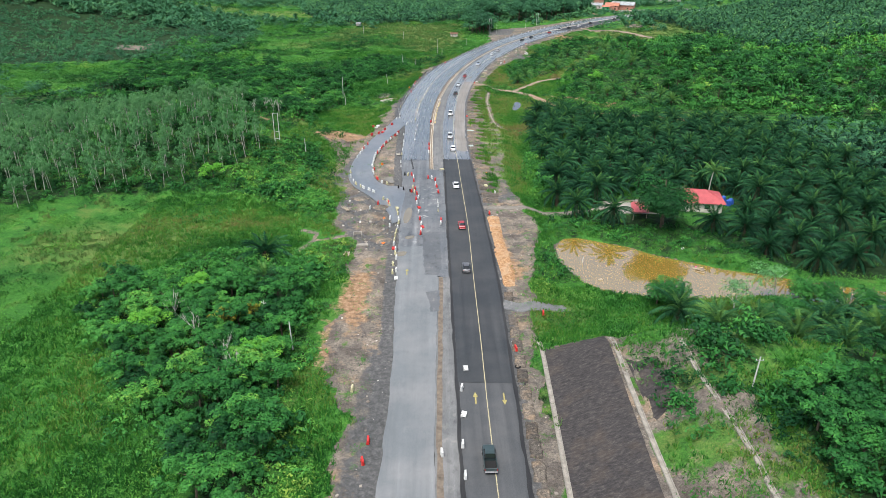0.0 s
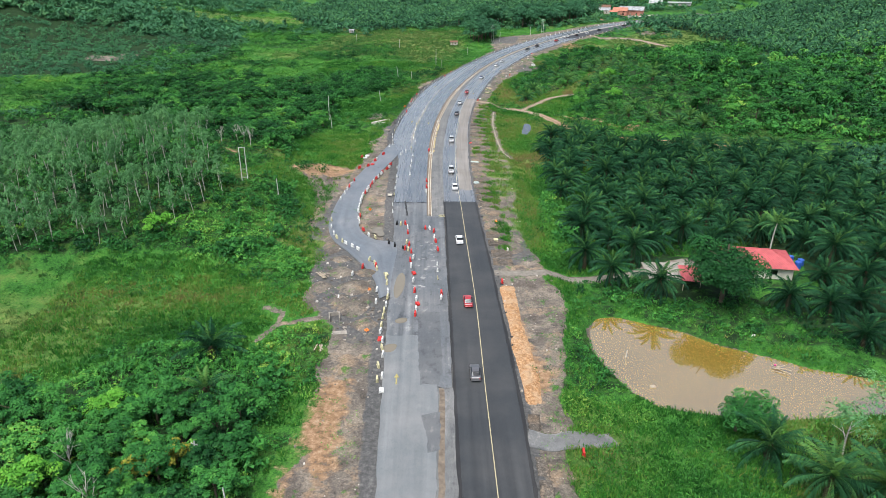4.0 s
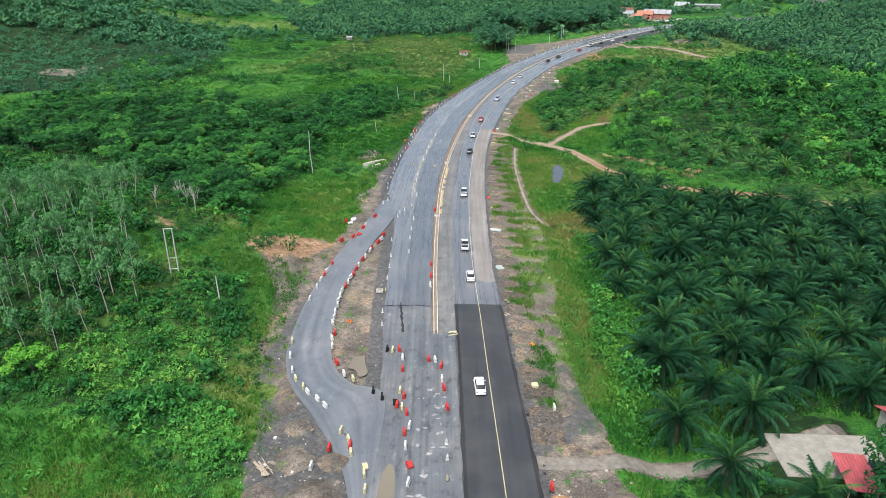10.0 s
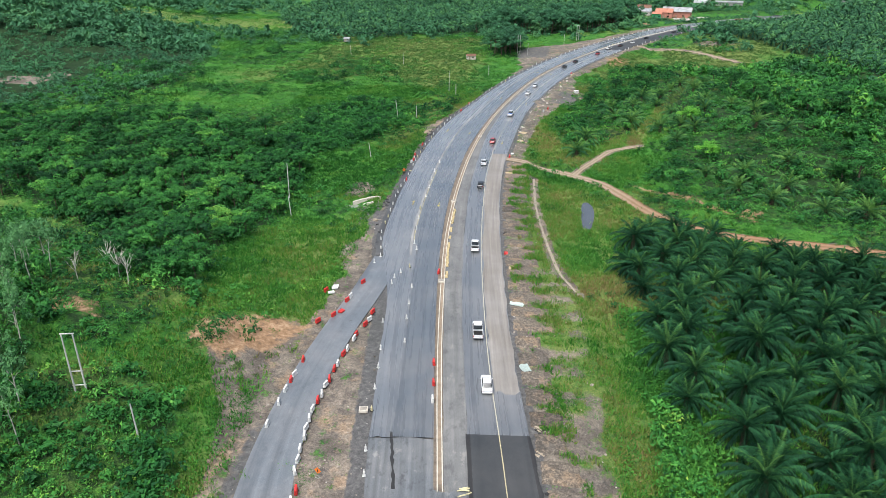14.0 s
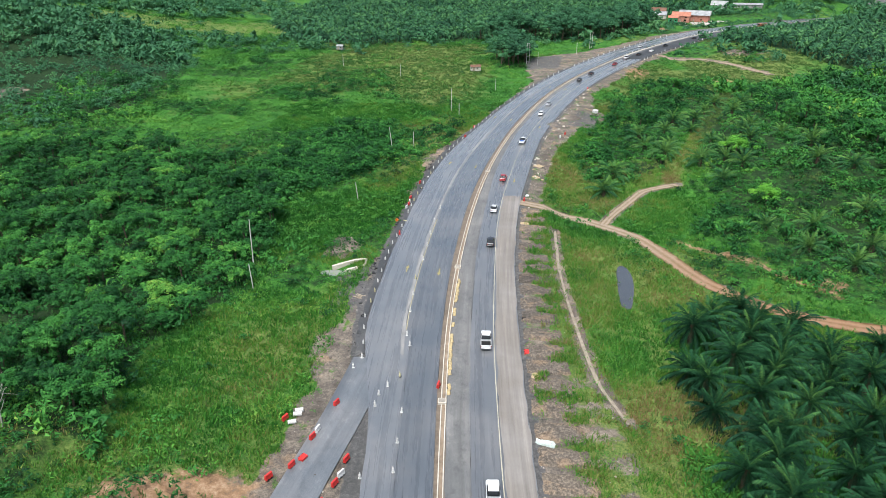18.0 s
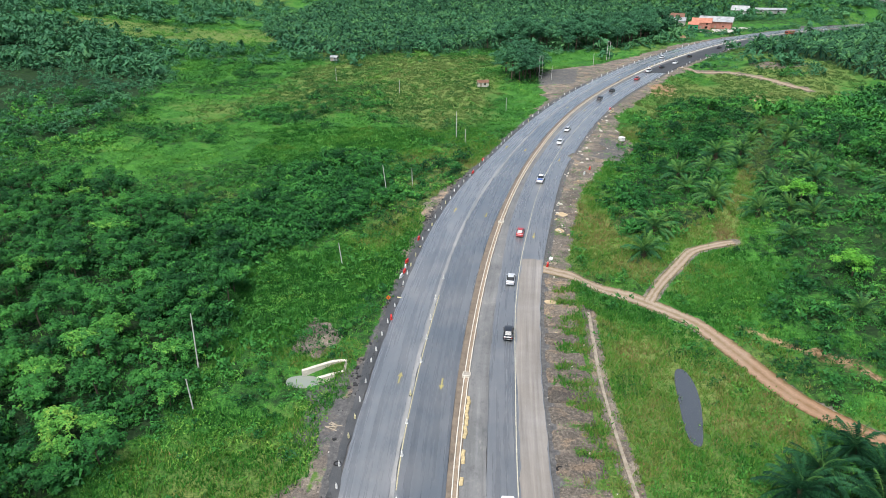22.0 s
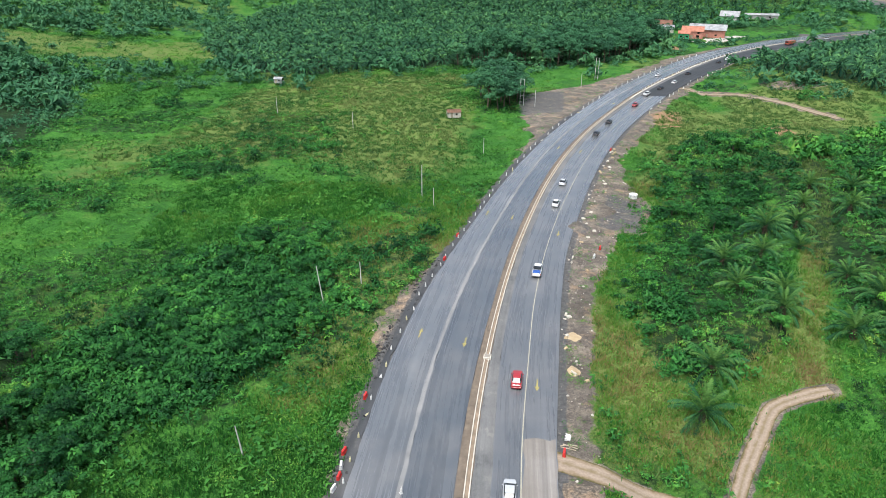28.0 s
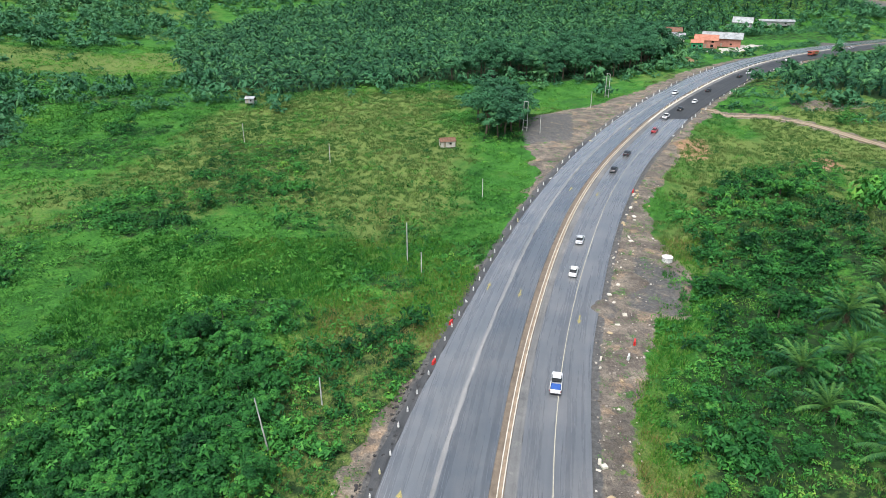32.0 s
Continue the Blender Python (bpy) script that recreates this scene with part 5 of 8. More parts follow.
grow([wood_kinds[k] for k in (0, 2, 1)], [tuple(p) for p in grid(BUSH_RIGHT, 11, 0.8) if off_line(CORRIDOR, p[0], p[1]) > 4 and depth_in(CLEARING, p[0], p[1]) < -1], "low_tree", "low bushy tree in the roadside scrub", "tree", "trees of the scrub", 0.35, 0.75)


# -- shrubs, herbs and grass: nobody could count them --
shrub_kinds = [crown(72, 12, 0.44, 0.35, 0.3, 0.152, 0.5, 300 + k) for k in range(5)]
big_kinds = [crown(180, 20, 0.42, 0.45, 0.26, 0.138, 0.5, 320 + k) for k in range(4)]
tree_far_kinds = [crown(68, 14, 0.38, 0.6, 0.28, 0.215, 0.55, 340 + k) for k in range(4)]
scrub_kinds = [crown(84, 12, 0.46, 0.35, 0.3, 0.165, 0.5, 360 + k) for k in range(4)]


x, y = sample(90000, -150, 150, 72, 600)
w = woody(x, y) * clear_of_road(x, y, 1.2)
keep = rng.random(len(x)) < w * np.where(np.abs(x) < 75, 0.46, 0.28)
x, y = x[keep], y[keep]
n = len(x)
# the raised tint on SLOPE_RIGHT stands for haze over the hillside
scatter("roadside_shrubs", shrub_kinds, x, y, 0.8 + 1.5 * rng.random(n) ** 1.7, rng.uniform(0.7, 1.3, n), 0.37 + 0.6 * (vnoise(x, y, 13, 31) - 0.5) + 0.35 * (vnoise(x, y, 5, 36) - 0.5) - 0.2 * (depth_in(HILL_BUSH, x, y) > -6) + 0.07 * (depth_in(SLOPE_RIGHT, x, y) > 0) + 0.16 * (depth_in(CREEPERS, x, y) > -2) + 0.18 * (depth_in(THICKET, x, y) > -3) + rng.normal(0, 0.12, n), M_LEAF,
        "dense green shrubs and creepers on the lowland", "shrubs", 0.15)
x, y = sample(15000, -190, 190, 74, 640)
wood_here = np.maximum.reduce([depth_in(p, x, y) for p in (DEEP_WOOD, SLOPE_RIGHT, BUSH_RIGHT, HILL_BUSH, RUBBER, SHRUB_BAND)])
w = np.maximum(ramp(wood_here, -4, 2) * 0.5, 0.5 * (woody(x, y) > 0.6) * ramp(vnoise(x, y, 40, 25), 0.45, 0.65)) * clear_of_road(x, y, 3) * ramp(off_line(CORRIDOR, x, y), 3, 6) * (depth_in(CLEARING, x, y) < -1) * np.where((x > 40) & (x < 98) & (y > 320) & (y < 450), 0.45, 1.0)
keep = rng.random(len(x)) < w
x, y = x[keep], y[keep]
n = len(x)
scatter("tall_shrubs", big_kinds, x, y, rng.uniform(1.9, 3.6, n), rng.uniform(0.8, 1.2, n), 0.35 + 0.6 * (vnoise(x, y, 15, 33) - 0.5) + rng.normal(0, 0.1, n), M_LEAF,
        "dark green tall shrubs and small trees", "shrubs", 0.1)
palms_here = [(-38.2, 155.7), (-35.1, 144.0)]
spots = np.concatenate([grid(CANOPY, 2.5, 0.6), grid(BRIGHT_BUSH, 2.0, 0.6), grid(SHRUB_BAND, 4.2, 0.8), np.array([p for p in grid(THICKET_TOP, 2.4, 0.7) if all(math.hypot(p[0] - a, p[1] - b) > 2.6 for a, b in palms_here)])])
x, y = spots[:, 0], spots[:, 1]
n = len(x)
bright = np.maximum(depth_in(BRIGHT_BUSH, x, y), depth_in(THICKET_TOP, x, y)) > -1
scatter("shrub_canopy", big_kinds, x, y, np.where(bright, rng.uniform(1.4, 2.2, n), rng.uniform(2.0, 3.5, n)), rng.uniform(0.8, 1.3, n), np.where(bright, 0.58, 0.33) + 0.3 * (vnoise(x, y, 9, 37) - 0.5) + rng.normal(0, 0.07, n), M_LEAF,
        "closed dark canopy of rounded shrubs beside the road", "shrubs", 0.1)
x, y = sample(5200, 60, 330, 300, 640)
keep = (depth_in(SLOPE_RIGHT, x, y) > 0) & ((x > 108) | (y > 488)) & (rng.random(len(x)) < 0.35)
x, y = x[keep], y[keep]
n = len(x)
scatter("slope_canopy", tree_far_kinds, x, y, rng.uniform(2.6, 4.6, n), rng.uniform(0.9, 1.5, n), 0.5 + 0.6 * (vnoise(x, y, 25, 38) - 0.5) + rng.normal(0, 0.12, n), M_LEAF,
        "mixed green canopy of young trees on the slope", "trees", 0.1)
x, y = sample(60000, -560, 420, 330, 900)
w = np.maximum(0.75 * woody(x, y), ramp(depth_in(WOOD_LEFT, x, y), -8, 4)) * clear_of_road(x, y, 3) * ((np.abs(x) > 148) | (y > 598))
w = w * (1 - 0.95 * np.maximum.reduce([ramp(depth_in(p, x, y), -3, 3) for p in (PALMS_FAR, PALMS_BACK, PALMS_HILL, PALMS_RIGHT)]))
keep = rng.random(len(x)) < w * 0.3
x, y = x[keep], y[keep]
n = len(x)
vx, vy = rng.uniform(118, 330, 900), rng.uniform(728, 880, 900)
ok = clear_of_road(vx, vy, 0.5) & (vx < edge(1, vy) - 6) & (np.hypot(vx - 155, vy - 785) > 24)
x, y = np.concatenate([x, vx[ok]]), np.concatenate([y, vy[ok]])
n = len(x)
scatter("distant_shrubs", scrub_kinds, x, y, rng.uniform(1.8, 4.2, n), rng.uniform(0.8, 1.3, n), 0.42 + 0.35 * (vnoise(x, y, 40, 35) - 0.5) + rng.normal(0, 0.1, n), M_HAZED,
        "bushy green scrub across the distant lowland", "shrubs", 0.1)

herb_kinds = [herb(13, 0.19, 400 + k) for k in range(5)]
x, y = sample(190000, -130, 125, 74, 665)
w = ramp(0.6 * vnoise(x, y, 12, 52) + 0.4 * vnoise(x, y, 4, 53), 0.38, 0.6) * (1 - 0.5 * woody(x, y)) * clear_of_road(x, y, 0.2) * np.where(np.abs(x) < 62, 0.75, 0.55) * np.where(y > 600, 0.6, 1) * (1 - 0.85 * ramp(zones(x, y)[3], 0.5, 0.85)) * (1 - 0.85 * ramp(np.maximum(depth_in(PALMS_RIGHT, x, y), depth_in([(56, 204), (116, 214), (116, 150), (84, 158), (78, 176)], x, y)), -1, 2))
keep = rng.random(len(x)) < w * (0.65 + 0.35 * ramp(vnoise(x, y, 11, 41), 0.3, 0.6))
x, y = x[keep], y[keep]
n = len(x)
scatter("marsh_plants", herb_kinds, x, y, rng.uniform(0.8, 1.7, n), rng.uniform(0.7, 1.5, n), 0.45 + 0.8 * (vnoise(x, y, 15, 43) - 0.5) + 0.3 * (vnoise(x, y, 5, 46) - 0.5) - 0.15 * ((x > 34) & (y < 125)) + rng.normal(0, 0.1, n), M_HERB,
        "bright green herbs and ferns of the marshy ground", "plants")
x, y = sample(60000, -34, 52, 74, 520)
off_right, off_left = x - edge(6, y), edge(1, y) - x
on_verge = ((off_right > 1.2) & (x < bare_right(y) + 0.5) & ((x < 20.5) | (y > 125))) | ((off_left > 3.5) & (x > bare_left(y) - 0.5))
w = on_verge * ramp(0.6 * vnoise(x, y, 5, 47) + 0.4 * vnoise(x, y, 1.8, 48) + 0.16 * ramp(off_right, 4, 8) * (y > 235) * (y < 370), 0.5, 0.66) * np.where(off_left > 0, 0.25 + 0.5 * ramp(y, 362, 372), 0.5)
for line in (TRACK_NEAR, TRACK_FAR, FOOTPATH):
    w = w * (off_line(line, x, y) > 1.8)
w = w * ((off_line([(-29, 215), (-29, 245), (-24, 275)], x, y) > 4) & (off_line([(-10, 178), (-20, 201), (-27, 210)], x, y) > 5))
keep = rng.random(len(x)) < w
x, y = x[keep], y[keep]
n = len(x)
scatter("verge_weeds", herb_kinds, x, y, rng.uniform(0.45, 1.0, n), rng.uniform(0.5, 1.1, n), 0.5 + 0.7 * (vnoise(x, y, 6, 49) - 0.5) + rng.normal(0, 0.12, n), M_HERB,
        "green weeds sprouting on the bare verges", "weeds")
grass_kinds = [blades(10, 430 + k, 0.75, 0.34, 0.085) for k in range(5)]
x, y = sample(330000, -78, 74, 74, 480)
b, o, d, dr = zones(x, y)
w = (1 - 0.85 * ramp(woody(x, y), 0.3, 0.8)) * np.maximum(clear_of_road(x, y, 0.1), 0.5 * ramp(-b, -0.7, -0.2) * ((x < bare_left(y) + 4) | (x > edge(6, y) + 3.2)) * (off_line(DRAIN, x, y) > 1.3) * (on_land(x, y)))
keep = rng.random(len(x)) < 0.55 * w * np.where(np.abs(x) > 55, 0.7, 1.0) * (1 - ramp(o, 0.25, 0.5)) * (1 - 0.8 * ramp(b, 0.5, 0.85)) * np.where((x > 33) & (x < 47) & (y < 117), 0.3, 1.0)
off = x - edge(6, y)
beds = (off > 1.6) & (off < np.where(y < 262, 6.5, 9.5)) & (y > 192) & (y < 361) & (off_line(DRAIN, x, y) > 0.9) & (off_line(TRACK_FAR, x, y) > 2.5)
keep |= beds & (rng.random(len(x)) < 0.8 * ramp(0.55 * vnoise(x, y, 4, 63) + 0.25 * vnoise(x, y * 0.3, 1.6, 64) + 0.2 * ramp(off, 1.5, 6.0) - 0.05 + 0.16 * np.cos((y - 191.85) * 2 * np.pi / 5.3) * ramp(off, 1.0, 3.5) - 0.02 * (y > 290), 0.5, 0.64))
x, y, dr = x[keep], y[keep], dr[keep]
n = len(x)
on_bed = ((x - edge(6, y)) > 0.5) & ((x - edge(6, y)) < np.where(y < 262, 5.5, 9.5)) & (y > 192) & (y < 362)
scatter("lush_grass", grass_kinds, x, y, rng.uniform(0.5, 1.3, n), rng.uniform(0.6, 1.2, n), 0.12 + 0.68 * dr + 0.5 * (vnoise(x, y, 17, 54) - 0.5) + 0.35 * (vnoise(x, y, 4, 55) - 0.5) + rng.normal(0, 0.07, n), M_GRASS,
        "thick green and yellowing grass beside the road", "grass", lift=0.2 * on_bed)
tuft_kinds = [blades(14, 420 + k) for k in range(4)]
x, y = sample(130000, -120, 200, 74, 665)
b, o, d, dr = zones(x, y)
w = np.maximum(ramp(dr + 0.5 * (vnoise(x, y, 8, 44) - 0.5), 0.4, 0.7) * clear_of_road(x, y, 0.1), 0.3 * ramp(b, 0.1, 0.35) * ramp(-b, -0.75, -0.5))
w = w * np.where((np.abs(x) < 72) & (y < 470), 0.15, 1.0) * np.where((x > edge(1, y) - 0.6) & (x < edge(6, y) + 0.6), 0, 1) * (depth_in(POND, x, y) < -0.6)
keep = rng.random(len(x)) < 0.8 * w
x, y = x[keep], y[keep]
n = len(x)
scatter("dry_grass", tuft_kinds, x, y, rng.uniform(0.6, 1.3, n), rng.uniform(0.6, 1.1, n), 0.4 + 0.5 * (vnoise(x, y, 13, 45) - 0.5) + rng.normal(0, 0.12, n), M_STRAW,
        "straw-coloured grass tufts along the road", "grass")

meadow_kinds = [herb(14, 0.2, 440 + k, 0.6, 0.5, 0.5, 0.5) for k in range(5)]
x, y = sample(95000, -290, 20, 330, 760)
w = np.where((x > -128) & (y < 640), 0.3, 1.0) * clear_of_road(x, y, 1.0) * (1 - 0.6 * woody(x, y)) * (0.25 + 0.75 * ramp(0.6 * vnoise(x, y, 15, 56) + 0.4 * vnoise(x, y, 5, 57), 0.35, 0.6))
w = w * (1 - np.maximum.reduce([ramp(depth_in(p, x, y), -2, 2) for p in (PALMS_FAR, WOOD_LEFT, DEEP_WOOD, RUBBER)])) * (1 - 0.7 * ramp(zones(x, y)[3], 0.6, 0.9))
keep = rng.random(len(x)) < 0.75 * w
x, y = x[keep], y[keep]
n = len(x)
scatter("meadow_plants", meadow_kinds, x, y, rng.uniform(1.3, 2.8, n), rng.uniform(0.6, 1.2, n), 0.42 + 0.7 * (vnoise(x, y, 22, 58) - 0.5) + 0.4 * (vnoise(x, y, 7, 59) - 0.5) + rng.normal(0, 0.08, n), M_HERB,
        "rank green herbs across the wide wet meadow", "plants")
x, y = sample(60000, -620, 560, 560, 1180)
forest = np.maximum.reduce([ramp(depth_in(WOOD_LEFT, x, y), -6, 6), 0.9 * ramp(y - 0.1 * np.abs(x), 860, 960), 0.8 * ramp(-x, 180, 260) * ramp(y, 560, 700), 0.55 * woody(x, y) * (y > 600), 0.9 * ramp(x, 130, 150) * ramp(y - 0.35 * (x - 150), 800, 830) * ramp(np.hypot(x - 218, y - 850), 28, 36)])
forest = forest * (1 - 0.95 * np.maximum.reduce([ramp(depth_in(p, x, y), -3, 3) for p in (PALMS_FAR, PALMS_BACK, PALMS_HILL)])) * clear_of_road(x, y, 5)
forest = forest * (1 - 0.97 * ramp(depth_in([(-300, 725), (-132, 745), (-118, 690), (-140, 650), (-230, 660), (-320, 690)], x, y), -8, 4))
forest = np.maximum(forest, 0.14 * ramp(depth_in(PALMS_FAR, x, y), -8, -2))
keep = rng.random(len(x)) < forest * 0.24
x, y = x[keep], y[keep]
n = len(x)
scatter("far_forest", tree_far_kinds, x, y, rng.uniform(3.6, 6.8, n), rng.uniform(0.9, 1.4, n), 0.52 + 0.35 * (vnoise(x, y, 60, 51) - 0.5) + rng.normal(0, 0.1, n), M_HAZED,
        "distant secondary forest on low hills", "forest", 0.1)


# ---- things by the road ----
def part(name, bm, material, parent, label="", place=None):
    """Links a bmesh (or a mesh made before) as one mesh object under a thing or a part."""
    if isinstance(bm, bpy.types.Mesh):
        me = bm
    else:
        me = bpy.data.meshes.new(name)
        bm.to_mesh(me)
        bm.free()
        me.materials.append(material)
    o = new(name, me)
    o.parent = parent
    if place is not None:
        o.matrix_basis = place
    return tagged(o, label) if label else o


def box(sx, sy, sz, x=0.0, y=0.0, z=0.0, bevel=0.0, top=1.0, bm=None, segments=1):
    """A box standing on z, tapered to top and with rounded edges."""
    own = bmesh.new()
    bmesh.ops.create_cube(own, size=1)
    for v in own.verts:
        k = top if v.co.z > 0 else 1
        v.co = (v.co.x * sx * k, v.co.y * sy * k, (v.co.z + 0.5) * sz)
    if bevel:
        bmesh.ops.bevel(own, geom=own.edges[:], offset=bevel, segments=segments, affect="EDGES", profile=0.6)
    bmesh.ops.translate(own, verts=own.verts, vec=(x, y, z))
    if bm is None:
        return own
    add(bm, own)
    return bm


def add(bm, other):
    me = bpy.data.meshes.new("piece")
    other.to_mesh(me)
    other.free()
    bm.from_mesh(me)
    bpy.data.meshes.remove(me)


def profile(points, length, bevel=0.0):
    """An outline in x and z drawn out along y, centred."""
    bm = bmesh.new()
    f = bm.faces.new([bm.verts.new((x, -length / 2, z)) for x, z in points])
    r = bmesh.ops.extrude_face_region(bm, geom=[f])
    bmesh.ops.translate(bm, verts=[v for v in r["geom"] if isinstance(v, bmesh.types.BMVert)], vec=(0, length, 0))
    bmesh.ops.recalc_face_normals(bm, faces=bm.faces)
    if bevel:
        bmesh.ops.bevel(bm, geom=bm.edges[:], offset=bevel, segments=1, affect="EDGES")
    return bm


def rod(r0, r1, h, sides=8, x=0.0, y=0.0, z=0.0, bm=None):
    own = bmesh.new()
    bmesh.ops.create_cone(own, cap_ends=True, segments=sides, radius1=r0, radius2=r1, depth=h)
    bmesh.ops.translate(own, verts=own.verts, vec=(x, y, z + h / 2))
    if bm is None:
        return own
    add(bm, own)
    return bm


def tangent(y):
    """The road's direction at y, in degrees from +y to the left."""
    d = float(edge(3, np.array([y + 1.0]))[0] - edge(3, np.array([y - 1.0]))[0]) / 2
    return -math.degrees(math.atan(d))


def top_of(x, y):
    """The height of the pavement or ground at a place."""
    a = [float(edge(k, np.array([float(y)]))[0]) for k in (1, 2, 4, 6)]
    if a[2] <= x <= a[3]:
        return 0.10 if 107.5 < y < 233 else 0.06
    if a[0] <= x <= a[1] and y > 232:
        return 0.09
    if a[0] <= x <= a[2]:
        return 0.03
    return max(ground_at(x, y), 0.0) if -30 < x < a[0] and 176 < y < 292 else ground_at(x, y)


M_RED = plain("red_barrier_plastic", (0.62, 0.035, 0.03), 0.45, 0.4, dirt=0.3)
M_WHITE = plain("white_barrier_plastic", (0.72, 0.72, 0.69), 0.5, 0.4, dirt=0.4)
M_YPLASTIC = plain("faded_yellow_plastic", (0.62, 0.57, 0.34), 0.55, 0.4, dirt=0.4)
M_BLACK = plain("black_rubber", (0.018, 0.018, 0.018), 0.8, 0.2, dirt=0.2)
M_ORANGE = plain("orange_sign_sheeting", (0.75, 0.20, 0.03), 0.45, 0.4, dirt=0.2)
M_STEEL = plain("galvanised_steel", (0.42, 0.43, 0.43), 0.45, 0.5, 0.6, dirt=0.3)
M_TIMBER = bark("weathered_timber", (0.20, 0.16, 0.11), (0.46, 0.40, 0.31))
M_POLE = concrete("grey_pole", (0.40, 0.40, 0.38), (0.62, 0.62, 0.58))

# -- water-filled barriers --
WALL = [(-0.22, 0), (0.22, 0), (0.22, 0.2), (0.16, 0.34), (0.14, 0.8), (-0.14, 0.8), (-0.16, 0.34), (-0.22, 0.2)]


def barrier(colour, material, label, seed):
    root = new("plastic_barrier")
    part("barrier_body", profile(WALL, 1.15, 0.02), material, root)
    for y in (-0.28, 0.28):
        # solid black block: the shade inside the slot is given as colour
        part("fork_slot", box(0.54, 0.16, 0.10, 0, y, 0.0), M_BLACK, root, "black block standing for the shade in a fork slot")
    part("filler_cap", rod(0.05, 0.045, 0.04, 8, 0, 0.3, 0.775), material, root)
    for y in (-0.58, 0.58):
        part("coupling", rod(0.05, 0.05, 0.5, 8, 0, y, 0.15), material, root)
    return tagged(root, label, "barrier", "traffic barriers")


kinds = {"r": barrier("r", M_RED, "red plastic water-filled traffic barrier", 1), "w": barrier("w", M_WHITE, "white plastic water-filled traffic barrier", 2),
         "y": barrier("y", M_YPLASTIC, "faded yellow plastic traffic barrier", 3), "k": barrier("k", M_BLACK, "black dusty plastic traffic barrier", 4)}
first_used = set()
BARRIERS = """
-23.0 235.1 w  -22.8 231.2 w  -22.5 224.3 w  -21.5 220.9 r  -21.1 216.5 w  -19.4 211.5 r  -17.6 208.2 w  -15.9 206.8 y  -12.3 203.8 k  -10.7 202.2 k
-28.7 233.5 w  -28.4 217.8 y  -27.6 213.1 w  -26.2 208.8 w  -25.1 206.5 y  -23.4 204.3 y  -22.4 203.0 w  -20.5 201.3 w  -19.0 199.7 w
-11.5 215.9 k  -10.5 215.6 y  -9.4 216.0 r  -8.6 213.4 w  -8.3 210.0 r  -4.2 213.1 r  -3.1 212.9 w  -2.0 211.2 r  -1.7 207.4 w  -1.3 205.0 r  -0.6 200.1 r
-8.1 204.0 y  -7.4 202.7 r  -8.2 200.4 r  -8.9 201.0 k  -7.4 199.8 y  -6.6 198.6 r  -5.9 195.5 w  -6.5 194.0 r  -6.1 191.1 w  -5.6 187.3 r  -5.1 184.0 w  -4.5 179.2 r
-3.9 175.6 w  -3.9 173.6 r  -3.7 171.6 w  -3.7 169.5 r  1.0 178.4 r  1.0 176.4 w  -15.6 194.0 y  -14.2 192.2 y  -13.8 191.0 r  -13.4 189.4 y  -16.6 190.3 r
-11.5 186.7 y  -11.0 185.4 y  -10.5 182.6 y  -9.9 178.8 w  -9.7 176.3 y  -9.7 173.4 w  -9.8 171.0 y  -9.8 168.6 y  -9.7 165.4 y  -9.6 163.2 w  -9.8 160.6 r  -8.9 160.2 w
-8.7 157.6 y  -8.3 155.4 w  -8.7 152.0 y  -8.4 147.9 y  -7.7 148.9 w  -7.8 145.0 w  -18.3 186.5 w  -12.2 179.4 w  -11.8 174.6 w  -19.4 175.6 w  13.5 184.3 r
-18.2 266.4 r  -18.4 263.6 w  -18.9 261.9 r  -20.0 258.4 r  -20.1 257.0 w  -20.7 253.7 w  -21.1 252.2 r  -21.5 249.2 w  -21.8 247.7 r  -22.0 244.9 r  -22.3 243.4 w
-22.4 241.0 w  -22.7 239.4 r  -23.0 237.3 w  -23.0 233.0 w  -22.8 228.6 w  -22.6 226.5 w  -21.6 219.0 w
-27.4 250.1 r  -28.0 244.4 r  -27.8 246.0 w  -28.2 241.9 w  -23.3 272.2 w  -23.7 270.6 r  -25.2 264.9 r  -24.4 266.6 r  -27.6 262.6 r  -21.8 278.3 r  -28.4 238.6 w
-6.9 283.5 r  -5.9 250.2 r  -5.6 244.6 r  -5.5 240.3 w  -28.5 274.4 r  6.9 293.9 r
-18.9 366.4 r  -18.9 363.6 w  -18.9 361.6 r  -19.3 359.4 w  -19.3 342.6 r  -17.4 378.7 r  10.9 366.4 r  11.5 369.8 w  -5.8 427.3 r  -2.9 440.0 r  28.9 434.1 r  26.7 429.4 w  47.1 510.0 r
-6.5 88.2 r  -6.3 92.5 r  -10.5 104.9 y  4.4 90.1 w  16.4 118.0 r  22.6 132.1 r  7.2 111.2 w  7.0 105.6 w  7.0 99.0 w  7.3 92.0 w  7.7 85.7 w  15.5 201.0 w
""".split()
for k in range(0, len(BARRIERS), 3):
    x, y, c = float(BARRIERS[k]), float(BARRIERS[k + 1]), BARRIERS[k + 2]
    near_diversion = x < -15 and 196 < y < 280
    turn = tangent(y) + (math.degrees(math.atan2(0.12 * (y - 232), 10)) * -1 if near_diversion else 0) + random.uniform(-14, 14)
    lying = random.random() < 0.07
    m = pose(x, y, top_of(x, y) + (0.24 if lying else -0.01), 0, 90 if lying else 0, turn)
    if c in first_used:
        copy_thing(kinds[c], m)
    else:
        kinds[c].matrix_basis = m
        first_used.add(c)

